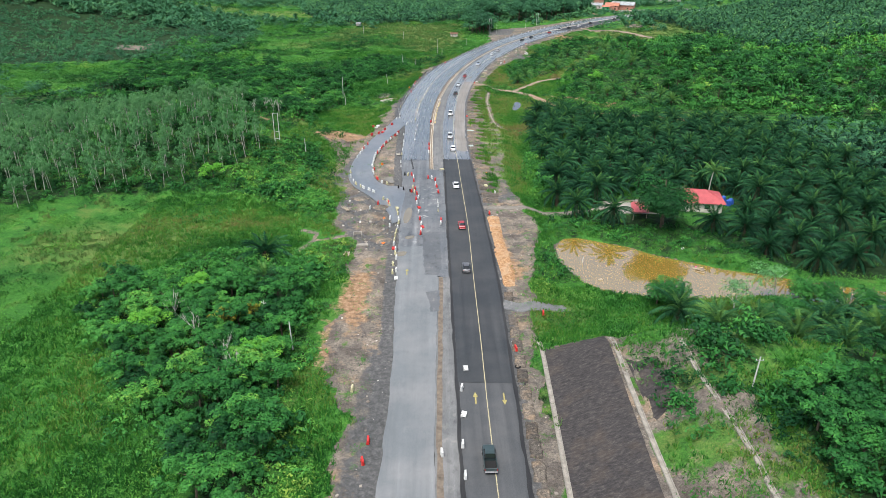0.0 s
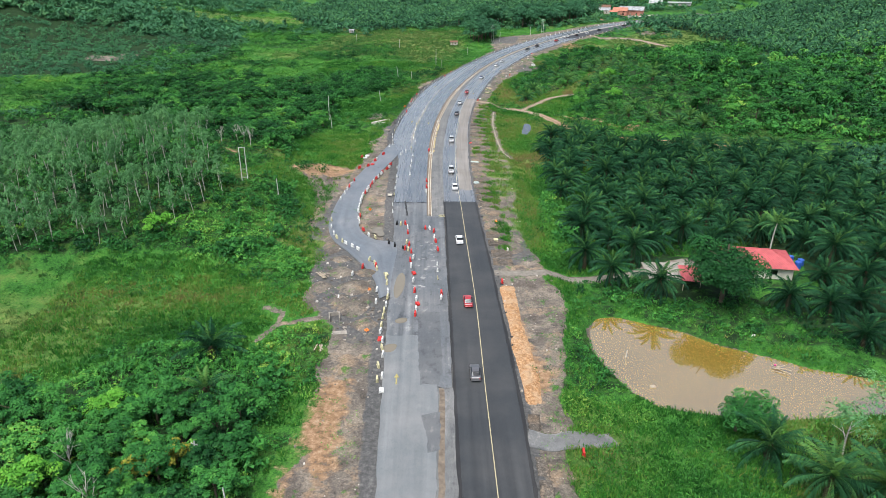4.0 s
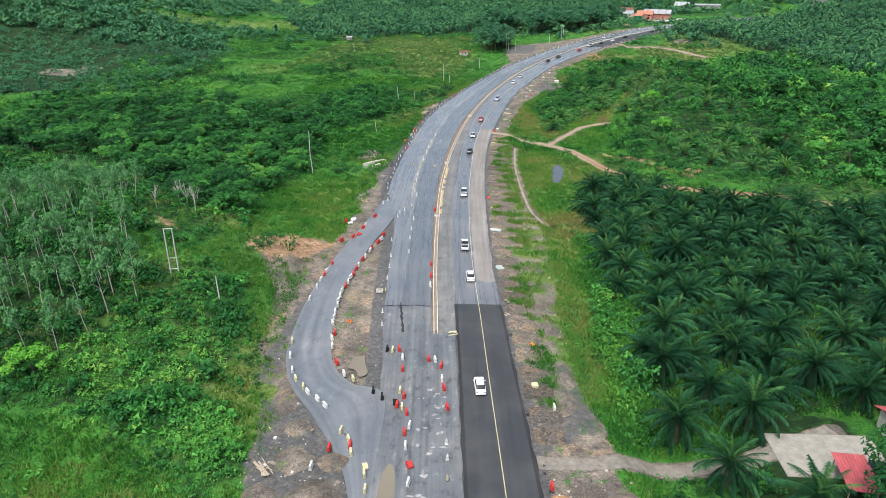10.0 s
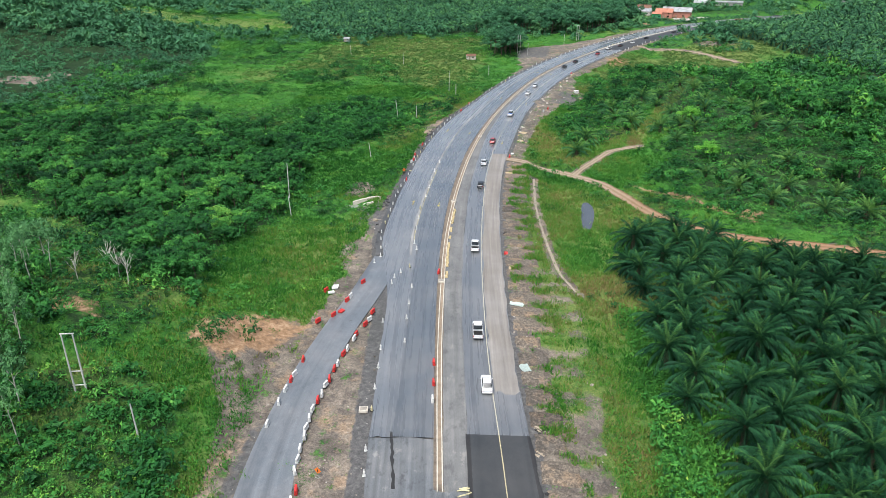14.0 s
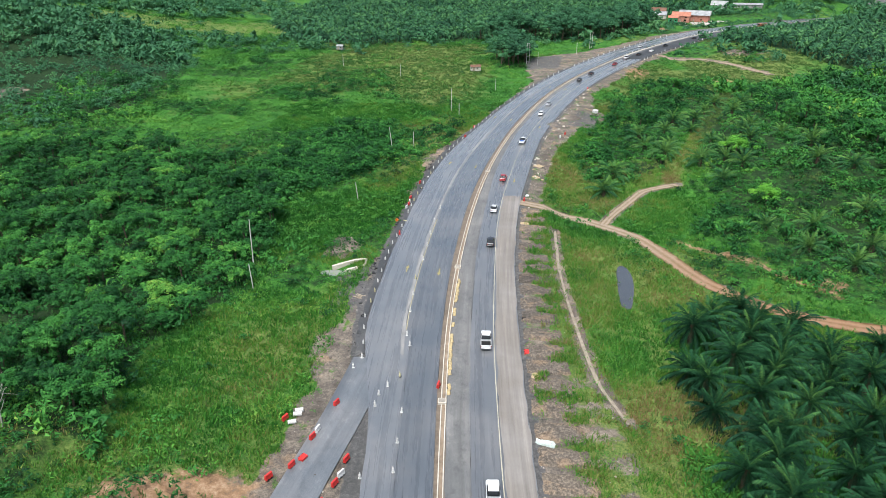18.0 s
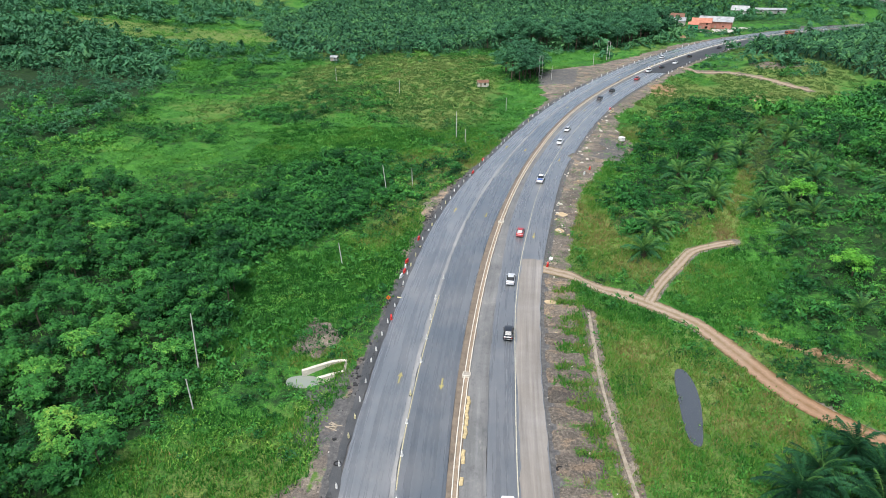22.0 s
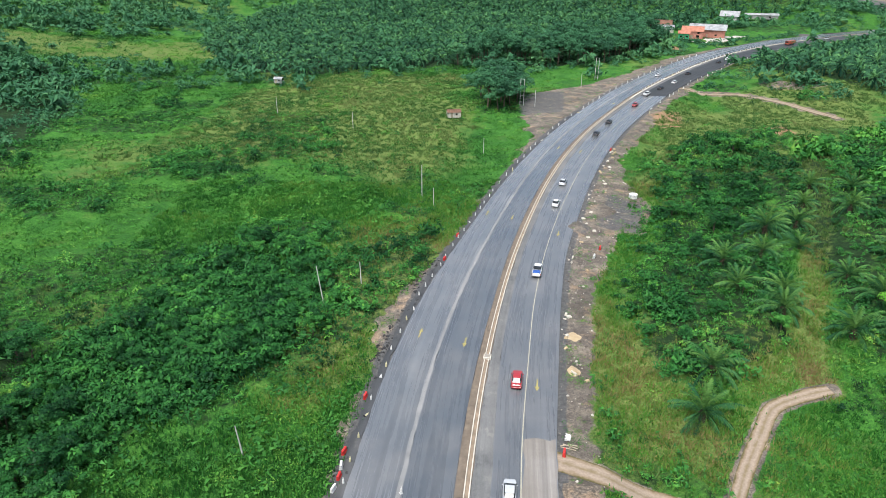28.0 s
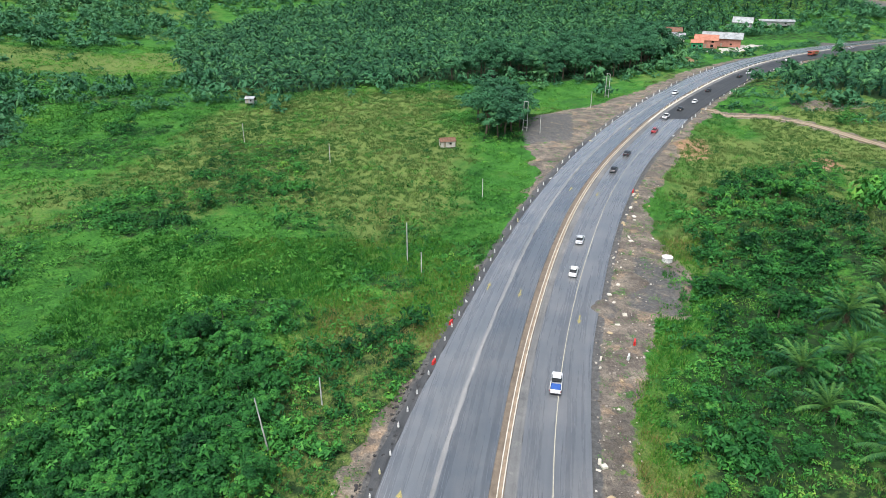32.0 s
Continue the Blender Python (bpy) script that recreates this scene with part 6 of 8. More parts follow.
# -- bottle-shaped delineator posts --
def delineator(material, label):
    root = new("delineator_post")
    part("base", box(0.42, 0.42, 0.09, bevel=0.02), M_BLACK if material is M_YPLASTIC else material, root, "flat rubber base")
    part("body", rod(0.17, 0.14, 0.6, 10, 0, 0, 0.085), material, root)
    part("neck", rod(0.13, 0.045, 0.22, 10, 0, 0, 0.68), material, root)
    part("handle", rod(0.045, 0.05, 0.12, 8, 0, 0, 0.895), material, root)
    return tagged(root, label, "delineator", "delineator posts along the lanes")


posts = [delineator(M_WHITE, "white bottle-shaped plastic delineator post"), delineator(M_YPLASTIC, "faded yellow bottle-shaped plastic delineator post")]
spots = [(-12.4, 294.8), (-13.1, 285.7), (-11.9, 276.8), (-11.8, 270.2), (-11.7, 264.4), (-11.3, 256.6), (-16.0, 278.1), (-15.8, 280.9), (-14.7, 283.1), (-15.9, 263.2), (-15.1, 254.1),
         (-14.8, 248.6), (-14.6, 243.1), (-14.3, 237.6), (-13.9, 229.0), (-13.4, 224.2), (-0.4, 192.0), (-0.2, 188.9), (0.0, 184.9), (-20.9, 287.9)]
for y in np.arange(291, 470, 4.6):
    spots.append((float(edge(1, y)) - 0.55 + random.uniform(-0.25, 0.25), y + random.uniform(-0.8, 0.8)))
for y in np.arange(470, 700, 6.5):
    spots.append((float(edge(1, y)) - 0.7 + random.uniform(-0.3, 0.3), y + random.uniform(-1, 1)))
for y in np.arange(298, 360, 7.5):
    spots.append((float(edge(1, y) + (edge(2, y) - edge(1, y)) * 0.52) + random.uniform(-0.4, 0.4), y + random.uniform(-1, 1)))
for y in np.arange(560, 720, 6.0):
    spots.append((float(edge(6, y)) + 1.2 + random.uniform(-0.5, 0.5), y + random.uniform(-1.5, 1.5)))
for y in np.arange(600, 740, 4.0):
    spots.append((float(edge(3, y)) + random.uniform(-0.4, 0.4), y))
for k, (x, y) in enumerate(spots):
    s = 1.0 if y < 480 else 1.15
    kind = posts[1] if random.random() < 0.16 else posts[0]
    lying = random.random() < 0.12
    m = pose(x, y, top_of(x, y) + (0.17 if lying else 0), 88 if lying else random.uniform(-4, 4), random.uniform(-4, 4), random.uniform(0, 360)) @ Matrix.Scale(s, 4)
    if k < 2:
        posts[k].matrix_basis = m
    else:
        copy_thing(kind, m).scale = (s, s, s)


# -- kerb stones of the median --
stone = profile([(-0.09, -0.05), (0.09, -0.05), (0.085, 0.2), (0.06, 0.235), (-0.06, 0.235), (-0.085, 0.2)], 2.44)
stone_mesh = bpy.data.meshes.new("kerb_stone")
stone.to_mesh(stone_mesh)
stone.free()
stone_mesh.materials.append(M_KERB)
for off, key in ((-0.32, "kerb_line_west"), (0.34, "kerb_line_east")):
    line = tagged(new(key), "pale cast concrete kerb stones along the median", "kerb", kind="structure")
    y = 223.0
    while y < 585:
        x = float(edge(3, np.array([y]))[0]) + off
        a = tangent(y)
        part("kerb_stone", stone_mesh, None, line, place=pose(x, y, 0.02, 0, 0, a + random.uniform(-0.4, 0.4)))
        y += 2.46 * math.cos(radians(a))
slab("median_kerb_far", 585, 760, col(3, -0.4), col(3, 0.45), 0.22, M_KERB, "pale concrete kerbs of the median in the distance", "kerb", across=2)
slab("median_infill", 223, 585, col(3, -0.22), col(3, 0.24), 0.12, concrete("orange_fill", (0.15, 0.115, 0.08), (0.32, 0.25, 0.18)), "orange-brown earth fill between the median kerbs", "median", across=3, ragged=0.05)


def chamber(x, y):
    root = tagged(new("drain_chamber"), "square concrete drain chamber in the median", "drain chamber", "median chambers")
    part("wall", box(1.3, 1.2, 0.42, bevel=0.03), M_KERB, root)
    part("lid", box(0.95, 0.85, 0.06, 0, 0, 0.42, 0.01), M_CONCRETE, root)
    root.matrix_basis = pose(x, y, 0.03, 0, 0, tangent(y))


for x, y in ((-5.2, 325.4), (-6.1, 279.5), (1.6, 389.5), (-15.5, 237.5)):
    chamber(x, y)


# -- painted arrows --
M_ARROW = plain("worn_yellow_paint", (0.42, 0.36, 0.13), 0.65, 0.3, dirt=0.5, scale=7)


def arrow(x, y, away, curve=0.0):
    bm = bmesh.new()
    for pts in ([(-0.12, 0), (0.12, 0), (0.12, 1.9), (-0.12, 1.9)], [(-0.42, 1.9), (0.42, 1.9), (0, 3.1)]):
        bm.faces.new([bm.verts.new((px_, py_ - 1.5, 0)) for px_, py_ in pts])
    me = bpy.data.meshes.new("road_arrow")
    bm.to_mesh(me)
    bm.free()
    me.materials.append(M_ARROW)
    o = tagged(new("road_arrow", me), "worn yellow direction arrow painted on the asphalt", "road marking", "lane arrows")
    o.matrix_basis = pose(x, y, top_of(x, y) + 0.012, 0, 0, tangent(y) + (0 if away else 180)) @ Matrix.Scale(1.0, 4)


for x, y, away in ((9.2, 103.3, True), (13.7, 103.4, False), (-5.3, 148.3, True), (-15.7, 324.2, True), (-9.0, 323.0, False), (-2.0, 394.2, False), (-9.8, 397.1, True), (9.0, 382.0, False),
                   (4.7, 454.3, True), (10.7, 451.5, False), (20.6, 441.6, False), (30.5, 512, True), (37, 508, False), (48, 508, False), (62, 576, True), (71, 574, False)):
    arrow(x, y, away)


# -- diamond warning signs --
def sign(x, y, z, upright=True, size=0.75):
    root = tagged(new("warning_sign"), "orange diamond-shaped roadworks warning sign" if upright else "orange roadworks sign lying on the ground", "sign", "roadworks signs")
    plate = box(size, 0.03, size, 0, 0, -size / 2, 0.008)
    bmesh.ops.rotate(plate, verts=plate.verts, matrix=Matrix.Rotation(radians(45), 3, "Y"))
    bmesh.ops.translate(plate, verts=plate.verts, vec=(0, -0.03, 1.15))
    part("plate", plate, M_ORANGE, root, "orange reflective plate")
    part("symbol", box(0.08, 0.012, 0.4, 0, -0.055, 0.95), M_BLACK, root, "black symbol bar")
    part("post", rod(0.03, 0.03, 1.1, 8), M_STEEL, root)
    for a in (0, 120, 240):
        part("foot", box(0.5, 0.04, 0.04, 0.22 * math.cos(radians(a)), 0.22 * math.sin(radians(a)), 0), M_STEEL, root)
    root.matrix_basis = pose(x, y, z, 0 if upright else -82, 0, random.uniform(-20, 20))


sign(-19.3, 223.8, ground_at(-19.3, 223.8))
sign(-20.6, 348.7, ground_at(-20.6, 348.7))
sign(13.2, 218.0, ground_at(13.2, 218.0) + 0.05, False)
sign(-13.9, 179.1, ground_at(-13.9, 179.1) + 0.05, False)
sign(-12.2, 162.4, ground_at(-12.2, 162.4) + 0.05, False)


# -- poles --
def single_pole(x, y, h, lean=0.0, crossarm=False):
    root = tagged(new("utility_pole"), "slim pale utility pole standing in the undergrowth", "pole", "poles beside the road")
    part("shaft", rod(0.13, 0.09, h + 0.5, 8, 0, 0, -0.5), M_POLE, root)
    part("cap", rod(0.11, 0.06, 0.12, 8, 0, 0, h), M_STEEL, root)
    if crossarm:
        part("crossarm", box(1.1, 0.09, 0.1, 0, 0, h - 0.5, 0.01), M_STEEL, root)
        for k in (-0.45, 0.0, 0.45):
            part("insulator", rod(0.05, 0.03, 0.16, 8, k, 0, h - 0.4), M_WHITE, root, "white porcelain insulator")
    root.matrix_basis = pose(x, y, ground_at(x, y), random.uniform(-2, 2), lean, random.uniform(-20, 20))


for x, y, h, lean, arm in ((47.4, 95, 5.2, 3, True), (-23.2, 118, 5.6, -2, False), (-44, 227, 5.5, -2, False), (-48.7, 325.7, 10.2, 1, False), (-45.9, 316, 5.6, -3, False), (-28.2, 406.4, 9.0, -6, False),
                           (-22.6, 417.3, 5.0, 0, False), (-33, 367, 5.0, -5, False), (-12.2, 467.5, 9.0, 0, False), (-9, 463, 4.8, 0, False), (6, 507.5, 5.6, 0, False), (29.3, 571, 6.5, 0, False),
                           (54.3, 609, 6.5, 0, False), (-31, 128, 4.5, 3, True), (-40, 540, 6, 0, False), (-72, 560, 7, 0, False), (34.5, 160.5, 2.6, 3, False)):
    single_pole(x, y, h, lean, arm)


def twin_pole(x, y, h, turn):
    root = tagged(new("twin_pole_frame"), "twin-legged pale steel pole frame with cross braces", "pole frame", "twin pole frames")
    for k in (-0.75, 0.75):
        part("leg", rod(0.14, 0.10, h + 0.6, 8, k, 0, -0.6), M_POLE, root)
    for z in (h - 0.1, h * 0.36, h * 0.12):
        part("crossbar", box(1.9, 0.12, 0.12, 0, 0.02, z, 0.01), M_POLE, root)
    root.matrix_basis = pose(x, y, ground_at(x, y), 0, 0, turn)


twin_pole(-54.6, 233.2, 9.6, 8)
twin_pole(24.2, 573.5, 10.5, -25)
twin_pole(65.8, 633, 10.5, -35)


# -- concrete drains down and along the cut slope --
def channel(name, line, wide=0.26):
    """A U-shaped concrete drain laid along a line on the ground."""
    root = tagged(new(name), "concrete U-drain along a bench of the cut slope", "drain", "slope drains")
    pts = []
    for (ax, ay), (bx, by) in zip(line, line[1:]):
        n_ = max(2, int(math.hypot(bx - ax, by - ay) / 3))
        pts += [(ax + (bx - ax) * k / n_, ay + (by - ay) * k / n_) for k in range(n_)]
    pts.append(line[-1])
    for (ax, ay), (bx, by) in zip(pts, pts[1:]):
        d = Vector((bx - ax, by - ay)).normalized()
        sx, sy = -d.y, d.x
        prof = [(-wide - 0.14, 0.02), (-wide - 0.1, 0.2), (-wide, 0.2), (-wide + 0.06, 0.04), (wide - 0.06, 0.04), (wide, 0.2), (wide + 0.1, 0.2), (wide + 0.14, 0.02)]
        ends = []
        for x, y in ((ax + d.x * 0.02, ay + d.y * 0.02), (bx - d.x * 0.02, by - d.y * 0.02)):
            z = max(ground_at(x + sx * wide, y + sy * wide), ground_at(x - sx * wide, y - sy * wide), ground_at(x, y)) - 0.02
            ends.append([(x + sx * o, y + sy * o, z + h) for o, h in prof])
        n_ = len(prof)
        me = quick_mesh("drain_segment", np.array(ends[0] + ends[1]), np.array([(k, k + 1, n_ + k + 1, n_ + k) for k in range(n_ - 1)]), M_CONCRETE)
        part("drain_segment", me, None, root)


channel("toe_drain", [(21.3, 72), (21.2, 96), (21.0, 118.5), (20.8, 122)])
channel("bench_drain", [(33.2, 72), (32.6, 89), (32.3, 101), (32.2, 117)])
channel("bench_drain", [(42.6, 74), (42.2, 86), (41.4, 96), (41.0, 108)])


# -- sand heaps and sheets on the verge --
M_SAND = concrete("yellow_sand", (0.34, 0.25, 0.14), (0.50, 0.40, 0.25))


def heap(x, y, wx, wy, h, material, label, name="sand_mound", seed=0):
    u = np.linspace(-1, 1, 11)
    X, Y = np.meshgrid(u, u)
    R = np.hypot(X, Y) ** 2 * (0.75 + 0.6 * vnoise(X * 2 + seed, Y * 2, 0.8, seed + 3))
    X, Y = X * np.sqrt(1 - 0.5 * Y * Y), Y * np.sqrt(1 - 0.5 * X * X)
    zx, zy = x + X * wx + 0.12 * wx * (vnoise(X + seed, Y, 0.5, seed) - 0.5), y + Y * wy + 0.12 * wy * (vnoise(X, Y + seed, 0.5, seed + 1) - 0.5)
    Z = height(zx.ravel(), zy.ravel()).reshape(X.shape) + h * np.clip(1 - R, 0, 1) * (0.7 + 0.6 * vnoise(X * 3, Y * 3, 0.7, seed)) - 0.06
    me = quick_mesh(name, np.stack([zx.ravel(), zy.ravel(), Z.ravel()], 1), lattice(11, 11), material, {"bare": np.full(121, 0.72), "dark": np.full(121, 0.2 + 0.25 * ((seed * 7) % 5) / 4), "dry": np.full(121, 0.5)}, smooth_faces=True)
    tagged(new(name, me), label, "heap", "earth and sand heaps")


for k, (x, y, wx, wy) in enumerate(((8.4, 287, 0.9, 2.1), (10.4, 338.5, 1.2, 1.7), (15.4, 386.2, 1.3, 1.9), (17.0, 396.7, 1.5, 1.9), (9.6, 316, 1.2, 1.6), (10.2, 351, 1.2, 1.8))):
    heap(x, y, wx * 1.1, wy, 0.2, M_SAND, "flat heap of yellow sand on the verge", seed=k)


def turned_soil():
    """Freshly turned brown soil with crumbs, pale stones and reddish patches."""
    m = Nodes("turned_brown_soil", 0.92, 0.15)
    crumbs, patch = m.noise(2.4, 8, 0.8), m.noise(0.3, 6, 0.7)
    c = m.ramp(crumbs, (0.32, (0.04, 0.036, 0.032)), (0.5, (0.11, 0.097, 0.083)), (0.66, (0.25, 0.22, 0.185)))
    c = m.mix(m.ramp(patch, (0.5, 0.0), (0.62, 0.7)), c, m.ramp(crumbs, (0.35, (0.11, 0.075, 0.05)), (0.65, (0.31, 0.235, 0.165))))
    c = m.mix(m.ramp(m.noise(0.55, 5, 0.7), (0.34, 0.75), (0.44, 0.0)), c, (0.05, 0.047, 0.043))
    c = m.mix(1.0, c, m.ramp(m.random(), (0.0, (0.6, 0.6, 0.6)), (0.5, (0.95, 0.94, 0.92)), (1.0, (1.3, 1.24, 1.15))), "MULTIPLY")
    m.colour(m.mix(m.ramp(m.noise(3.1, 5, 0.85), (0.63, 0.0), (0.69, 0.9)), c, (0.46, 0.42, 0.36)))
    return m.bump(crumbs, 0.9, 0.14).mat


M_BED = turned_soil()


def bed(y, x0, x1, long, h, seed):
    """A flat-topped bed of turned soil that steps down towards its far end."""
    v, u = np.meshgrid(np.linspace(-1, 1, 11), np.linspace(-1, 1, 15), indexing="ij")
    X = x0 + (x1 - x0) * (u + 1) / 2 + 0.35 * (vnoise(v * 3, u, 0.8, seed) - 0.5) * (np.abs(u) > 0.7)
    Y = y + long / 2 * v + 0.35 * (vnoise(X, v, 1.4, seed + 1) - 0.5)
    rise = (1 - np.abs(u) ** 8) * (1 - np.abs(v) ** 8)
    Z = height(X.ravel(), Y.ravel()).reshape(X.shape) - 0.1 + rise * (0.1 + h * (0.55 - 0.4 * v) + 0.22 * vnoise(X, Y, 0.9, seed) + 0.1 * vnoise(X, Y, 0.4, seed + 2))
    me = quick_mesh("verge_bed", np.stack([X.ravel(), Y.ravel(), Z.ravel()], 1), lattice(15, 11), M_BED)
    tagged(new("verge_bed", me), "rectangular bed of turned brown soil with stones on the verge", "soil bed", "soil beds along the verge")


for k, y in enumerate(np.concatenate([np.arange(78, 141, 4.6), np.arange(194.5, 362, 5.3)])):
    e = float(edge(6, np.array([y]))[0])
    wide = 1.9 if y < 150 else random.uniform(4.2, 5.4) if y < 262 else random.uniform(0.85, 0.97) * min(float(np.interp(y, [277, 284, 303, 320, 350], [21.0, 19.0, 16.6, 15.6, 16.6])) - e - 1.2, 8.0)
    if abs(y - 189) > 5 and abs(y - 365) > 4.5 and abs(y - 134) > 3.5:
        bed(y + random.uniform(-0.35, 0.35), e + 0.5, e + 0.5 + wide, 4.2 if y < 150 else random.uniform(4.0, 4.6), random.uniform(0.18, 0.36), 100 + k)
M_LATERITE = Nodes("laterite_soil", 0.92, 0.15)
lumps_noise = M_LATERITE.noise(2.2, 8, 0.8)
M_LATERITE.colour(M_LATERITE.mix(M_LATERITE.ramp(M_LATERITE.noise(0.35, 5, 0.7), (0.45, 0.0), (0.6, 0.6)), M_LATERITE.ramp(lumps_noise, (0.33, (0.13, 0.06, 0.028)), (0.5, (0.34, 0.19, 0.09)), (0.66, (0.60, 0.40, 0.24))), (0.42, 0.30, 0.19)))
M_LATERITE = M_LATERITE.bump(lumps_noise, 1.0, 0.15).mat
ys = np.arange(141, 184, 0.24)
us = np.linspace(-1, 1, 27)
U, YY = np.meshgrid(us, ys)
middle = edge(6, ys)[:, None] + 2.1 + 0.5 * (vnoise(ys, 0 * ys, 9, 71) - 0.5)[:, None]
XX = middle + U * (1.3 + 0.7 * vnoise(YY, U, 4.5, 72))
ends = (ramp(ys, 141, 146) * ramp(-ys, -184, -181))[:, None]
ZZ = height(XX.ravel(), YY.ravel()).reshape(XX.shape) - 0.08 + ends * (1 - U**2) * (0.18 + 0.5 * vnoise(XX, YY, 1.3, 73) * vnoise(YY, XX, 4.2, 74) + 0.28 * vnoise(XX, YY, 0.5, 75))
windrow = new("laterite_windrow", quick_mesh("laterite_windrow", np.stack([XX.ravel(), YY.ravel(), ZZ.ravel()], 1), lattice(27, len(ys)), M_LATERITE))
tagged(windrow, "low windrow of orange laterite soil beside the fresh asphalt", "soil bank")
for k, (x, y, wx, wy, h) in enumerate(((-16, 172, 3.2, 4.0, 0.9), (-17, 181, 4.0, 3.6, 0.8), (-13, 166, 2.6, 3.0, 0.7), (-21, 188, 3.5, 3.0, 0.6), (17, 203, 2.6, 4.0, 0.6), (18, 209, 2.4, 3.0, 0.5), (-14, 152, 3, 4, 0.6),
                                       (26, 446, 3, 4, 0.6), (34, 458, 4, 5, 0.7), (-19, 175, 2.4, 2.8, 0.8), (-15.5, 188, 2.6, 2.4, 0.7), (-24, 181, 2.4, 3, 0.7), (-13.5, 176, 1.8, 2.2, 0.6), (-22, 195, 2.5, 2.2, 0.5), (-25, 200, 2.2, 2.6, 0.6))):
    heap(x, y, wx, wy, h, M_SOIL, "low heap of grey-brown excavated earth", "earth_mound", 40 + k)


def sheet(x, y, turn, wide, long, material, label):
    """A stack of corrugated sheets or boards lying on the ground."""
    root = tagged(new("sheet_stack"), label, "sheets", "sheets and boards on the verge")
    for k in range(4):
        u = np.linspace(-wide / 2, wide / 2, 25)
        z = 0.05 * k + 0.025 * np.sin(np.arange(25) * np.pi / 2)
        v = np.array([(a + 0.06 * k, s * long / 2 + 0.1 * k, b) for s in (-1, 1) for a, b in zip(u, z)])
        part("sheet", quick_mesh("sheet", v, lattice(25, 2), material), None, root, place=pose(0, 0, 0.04, 0, 0, random.uniform(-6, 6)))
    root.matrix_basis = pose(x, y, ground_at(x, y) + 0.05, 0, 0, turn)


M_SHEET = plain("pale_green_roof_sheet", (0.42, 0.50, 0.46), 0.5, 0.5, 0.2, dirt=0.3)
sheet(8.9, 249.6, 20, 1.2, 2.2, M_SHEET, "pale corrugated sheets stacked beside the road")
sheet(8.7, 271.2, 75, 1.0, 2.4, M_SHEET, "pale corrugated sheets leaning on the verge")


def boards(x, y, turn, n_, long, label, material=M_TIMBER):
    root = tagged(new("board_pile"), label, "boards", "loose boards")
    for k in range(n_):
        b = box(random.uniform(0.12, 0.25), long * random.uniform(0.7, 1.1), 0.05, random.uniform(-0.6, 0.6), random.uniform(-0.4, 0.4), 0.03 + 0.035 * k, 0.006)
        bmesh.ops.rotate(b, verts=b.verts, matrix=Matrix.Rotation(random.uniform(-0.35, 0.35), 3, "Z"))
        part("board", b, material, root)
    root.matrix_basis = pose(x, y, top_of(x, y), 0, 0, turn)


boards(-24.6, 186.1, 40, 9, 3.6, "pile of weathered timber boards at the edge of the grass")
boards(-19.8, 157.6, 10, 7, 2.2, "broken timber posts lying on the bare earth")
# yellow plastic boards stand in for a pile of lying barriers
boards(-0.4, 222.0, 95, 6, 1.6, "yellowish boards standing in for lying plastic barriers in front of the median", M_YPLASTIC)
boards(9.9, 235.1, 30, 4, 1.5, "pale timber boards beside the asphalt edge")
boards(9.6, 229.5, 60, 4, 1.2, "pale timber boards beside the asphalt edge")
boards(12.0, 368.0, 80, 5, 2.2, "timber boards beside the track mouth")
boards(-23.8, 312, 70, 5, 1.8, "broken boards on the dark verge")


# -- culverts --
def wing(points, h, thick=0.32):
    """A wall of that height along a line of points, sloping down to its end."""
    bm = bmesh.new()
    rows = []
    for k, (x, y) in enumerate(points):
        a, b = points[max(0, k - 1)], points[min(len(points) - 1, k + 1)]
        d = Vector((b[0] - a[0], b[1] - a[1])).normalized()
        o = Vector((-d.y, d.x)) * thick / 2
        t = h[k]
        rows.append([bm.verts.new((x + s * o.x, y + s * o.y, z)) for s, z in ((-1, -0.8), (-1, t), (1, t), (1, -0.8))])
    for r, q in zip(rows, rows[1:]):
        for k in range(4):
            bm.faces.new((r[k], r[(k + 1) % 4], q[(k + 1) % 4], q[k]))
    bm.faces.new(rows[0])
    bm.faces.new(rows[-1][::-1])
    bmesh.ops.recalc_face_normals(bm, faces=bm.faces)
    return bm


culvert = tagged(new("box_culvert_outlet"), "concrete culvert outlet with two wing walls and a pool", "culvert")
gz = -1.35
culvert.matrix_basis = pose(-25.2, 327, gz)
part("wing_wall", wing([(0.2, 1.9), (-2.0, 1.6), (-4.4, 0.6), (-6.8, -0.4)], [1.3, 1.2, 0.9, 0.5], 0.6), M_KERB, culvert)
part("wing_wall", wing([(0.3, -1.2), (-1.8, -1.9), (-3.8, -2.4)], [1.3, 1.0, 0.6], 0.6), M_KERB, culvert)
part("headwall", wing([(0.25, 2.0), (0.35, -1.3)], [1.25, 1.25], 0.4), M_CONCRETE, culvert)
part("apron", box(4.2, 2.4, 0.2, -1.6, 0.1, -0.5), M_CONCRETE, culvert)
inlet = tagged(new("box_culvert_inlet"), "unfinished concrete box culvert head beside the footpath", "culvert")
inlet.matrix_basis = pose(-18.9, 168.0, -0.55, 0, 0, 12)
for sx in (-0.95, 0.95):
    part("side_wall", box(0.22, 2.6, 1.15, sx, 0, 0, 0.02), M_CONCRETE, inlet)
part("back_wall", box(1.7, 0.22, 1.15, 0, 1.2, 0, 0.02), M_CONCRETE, inlet)
part("floor_slab", box(1.7, 2.3, 0.15, 0, 0, 0), M_CONCRETE, inlet)
fallen = tagged(new("concrete_slab"), "broken concrete slab lying on the bare earth", "slab")
part("slab_body", box(2.6, 1.1, 0.22, bevel=0.04), M_CONCRETE, fallen)
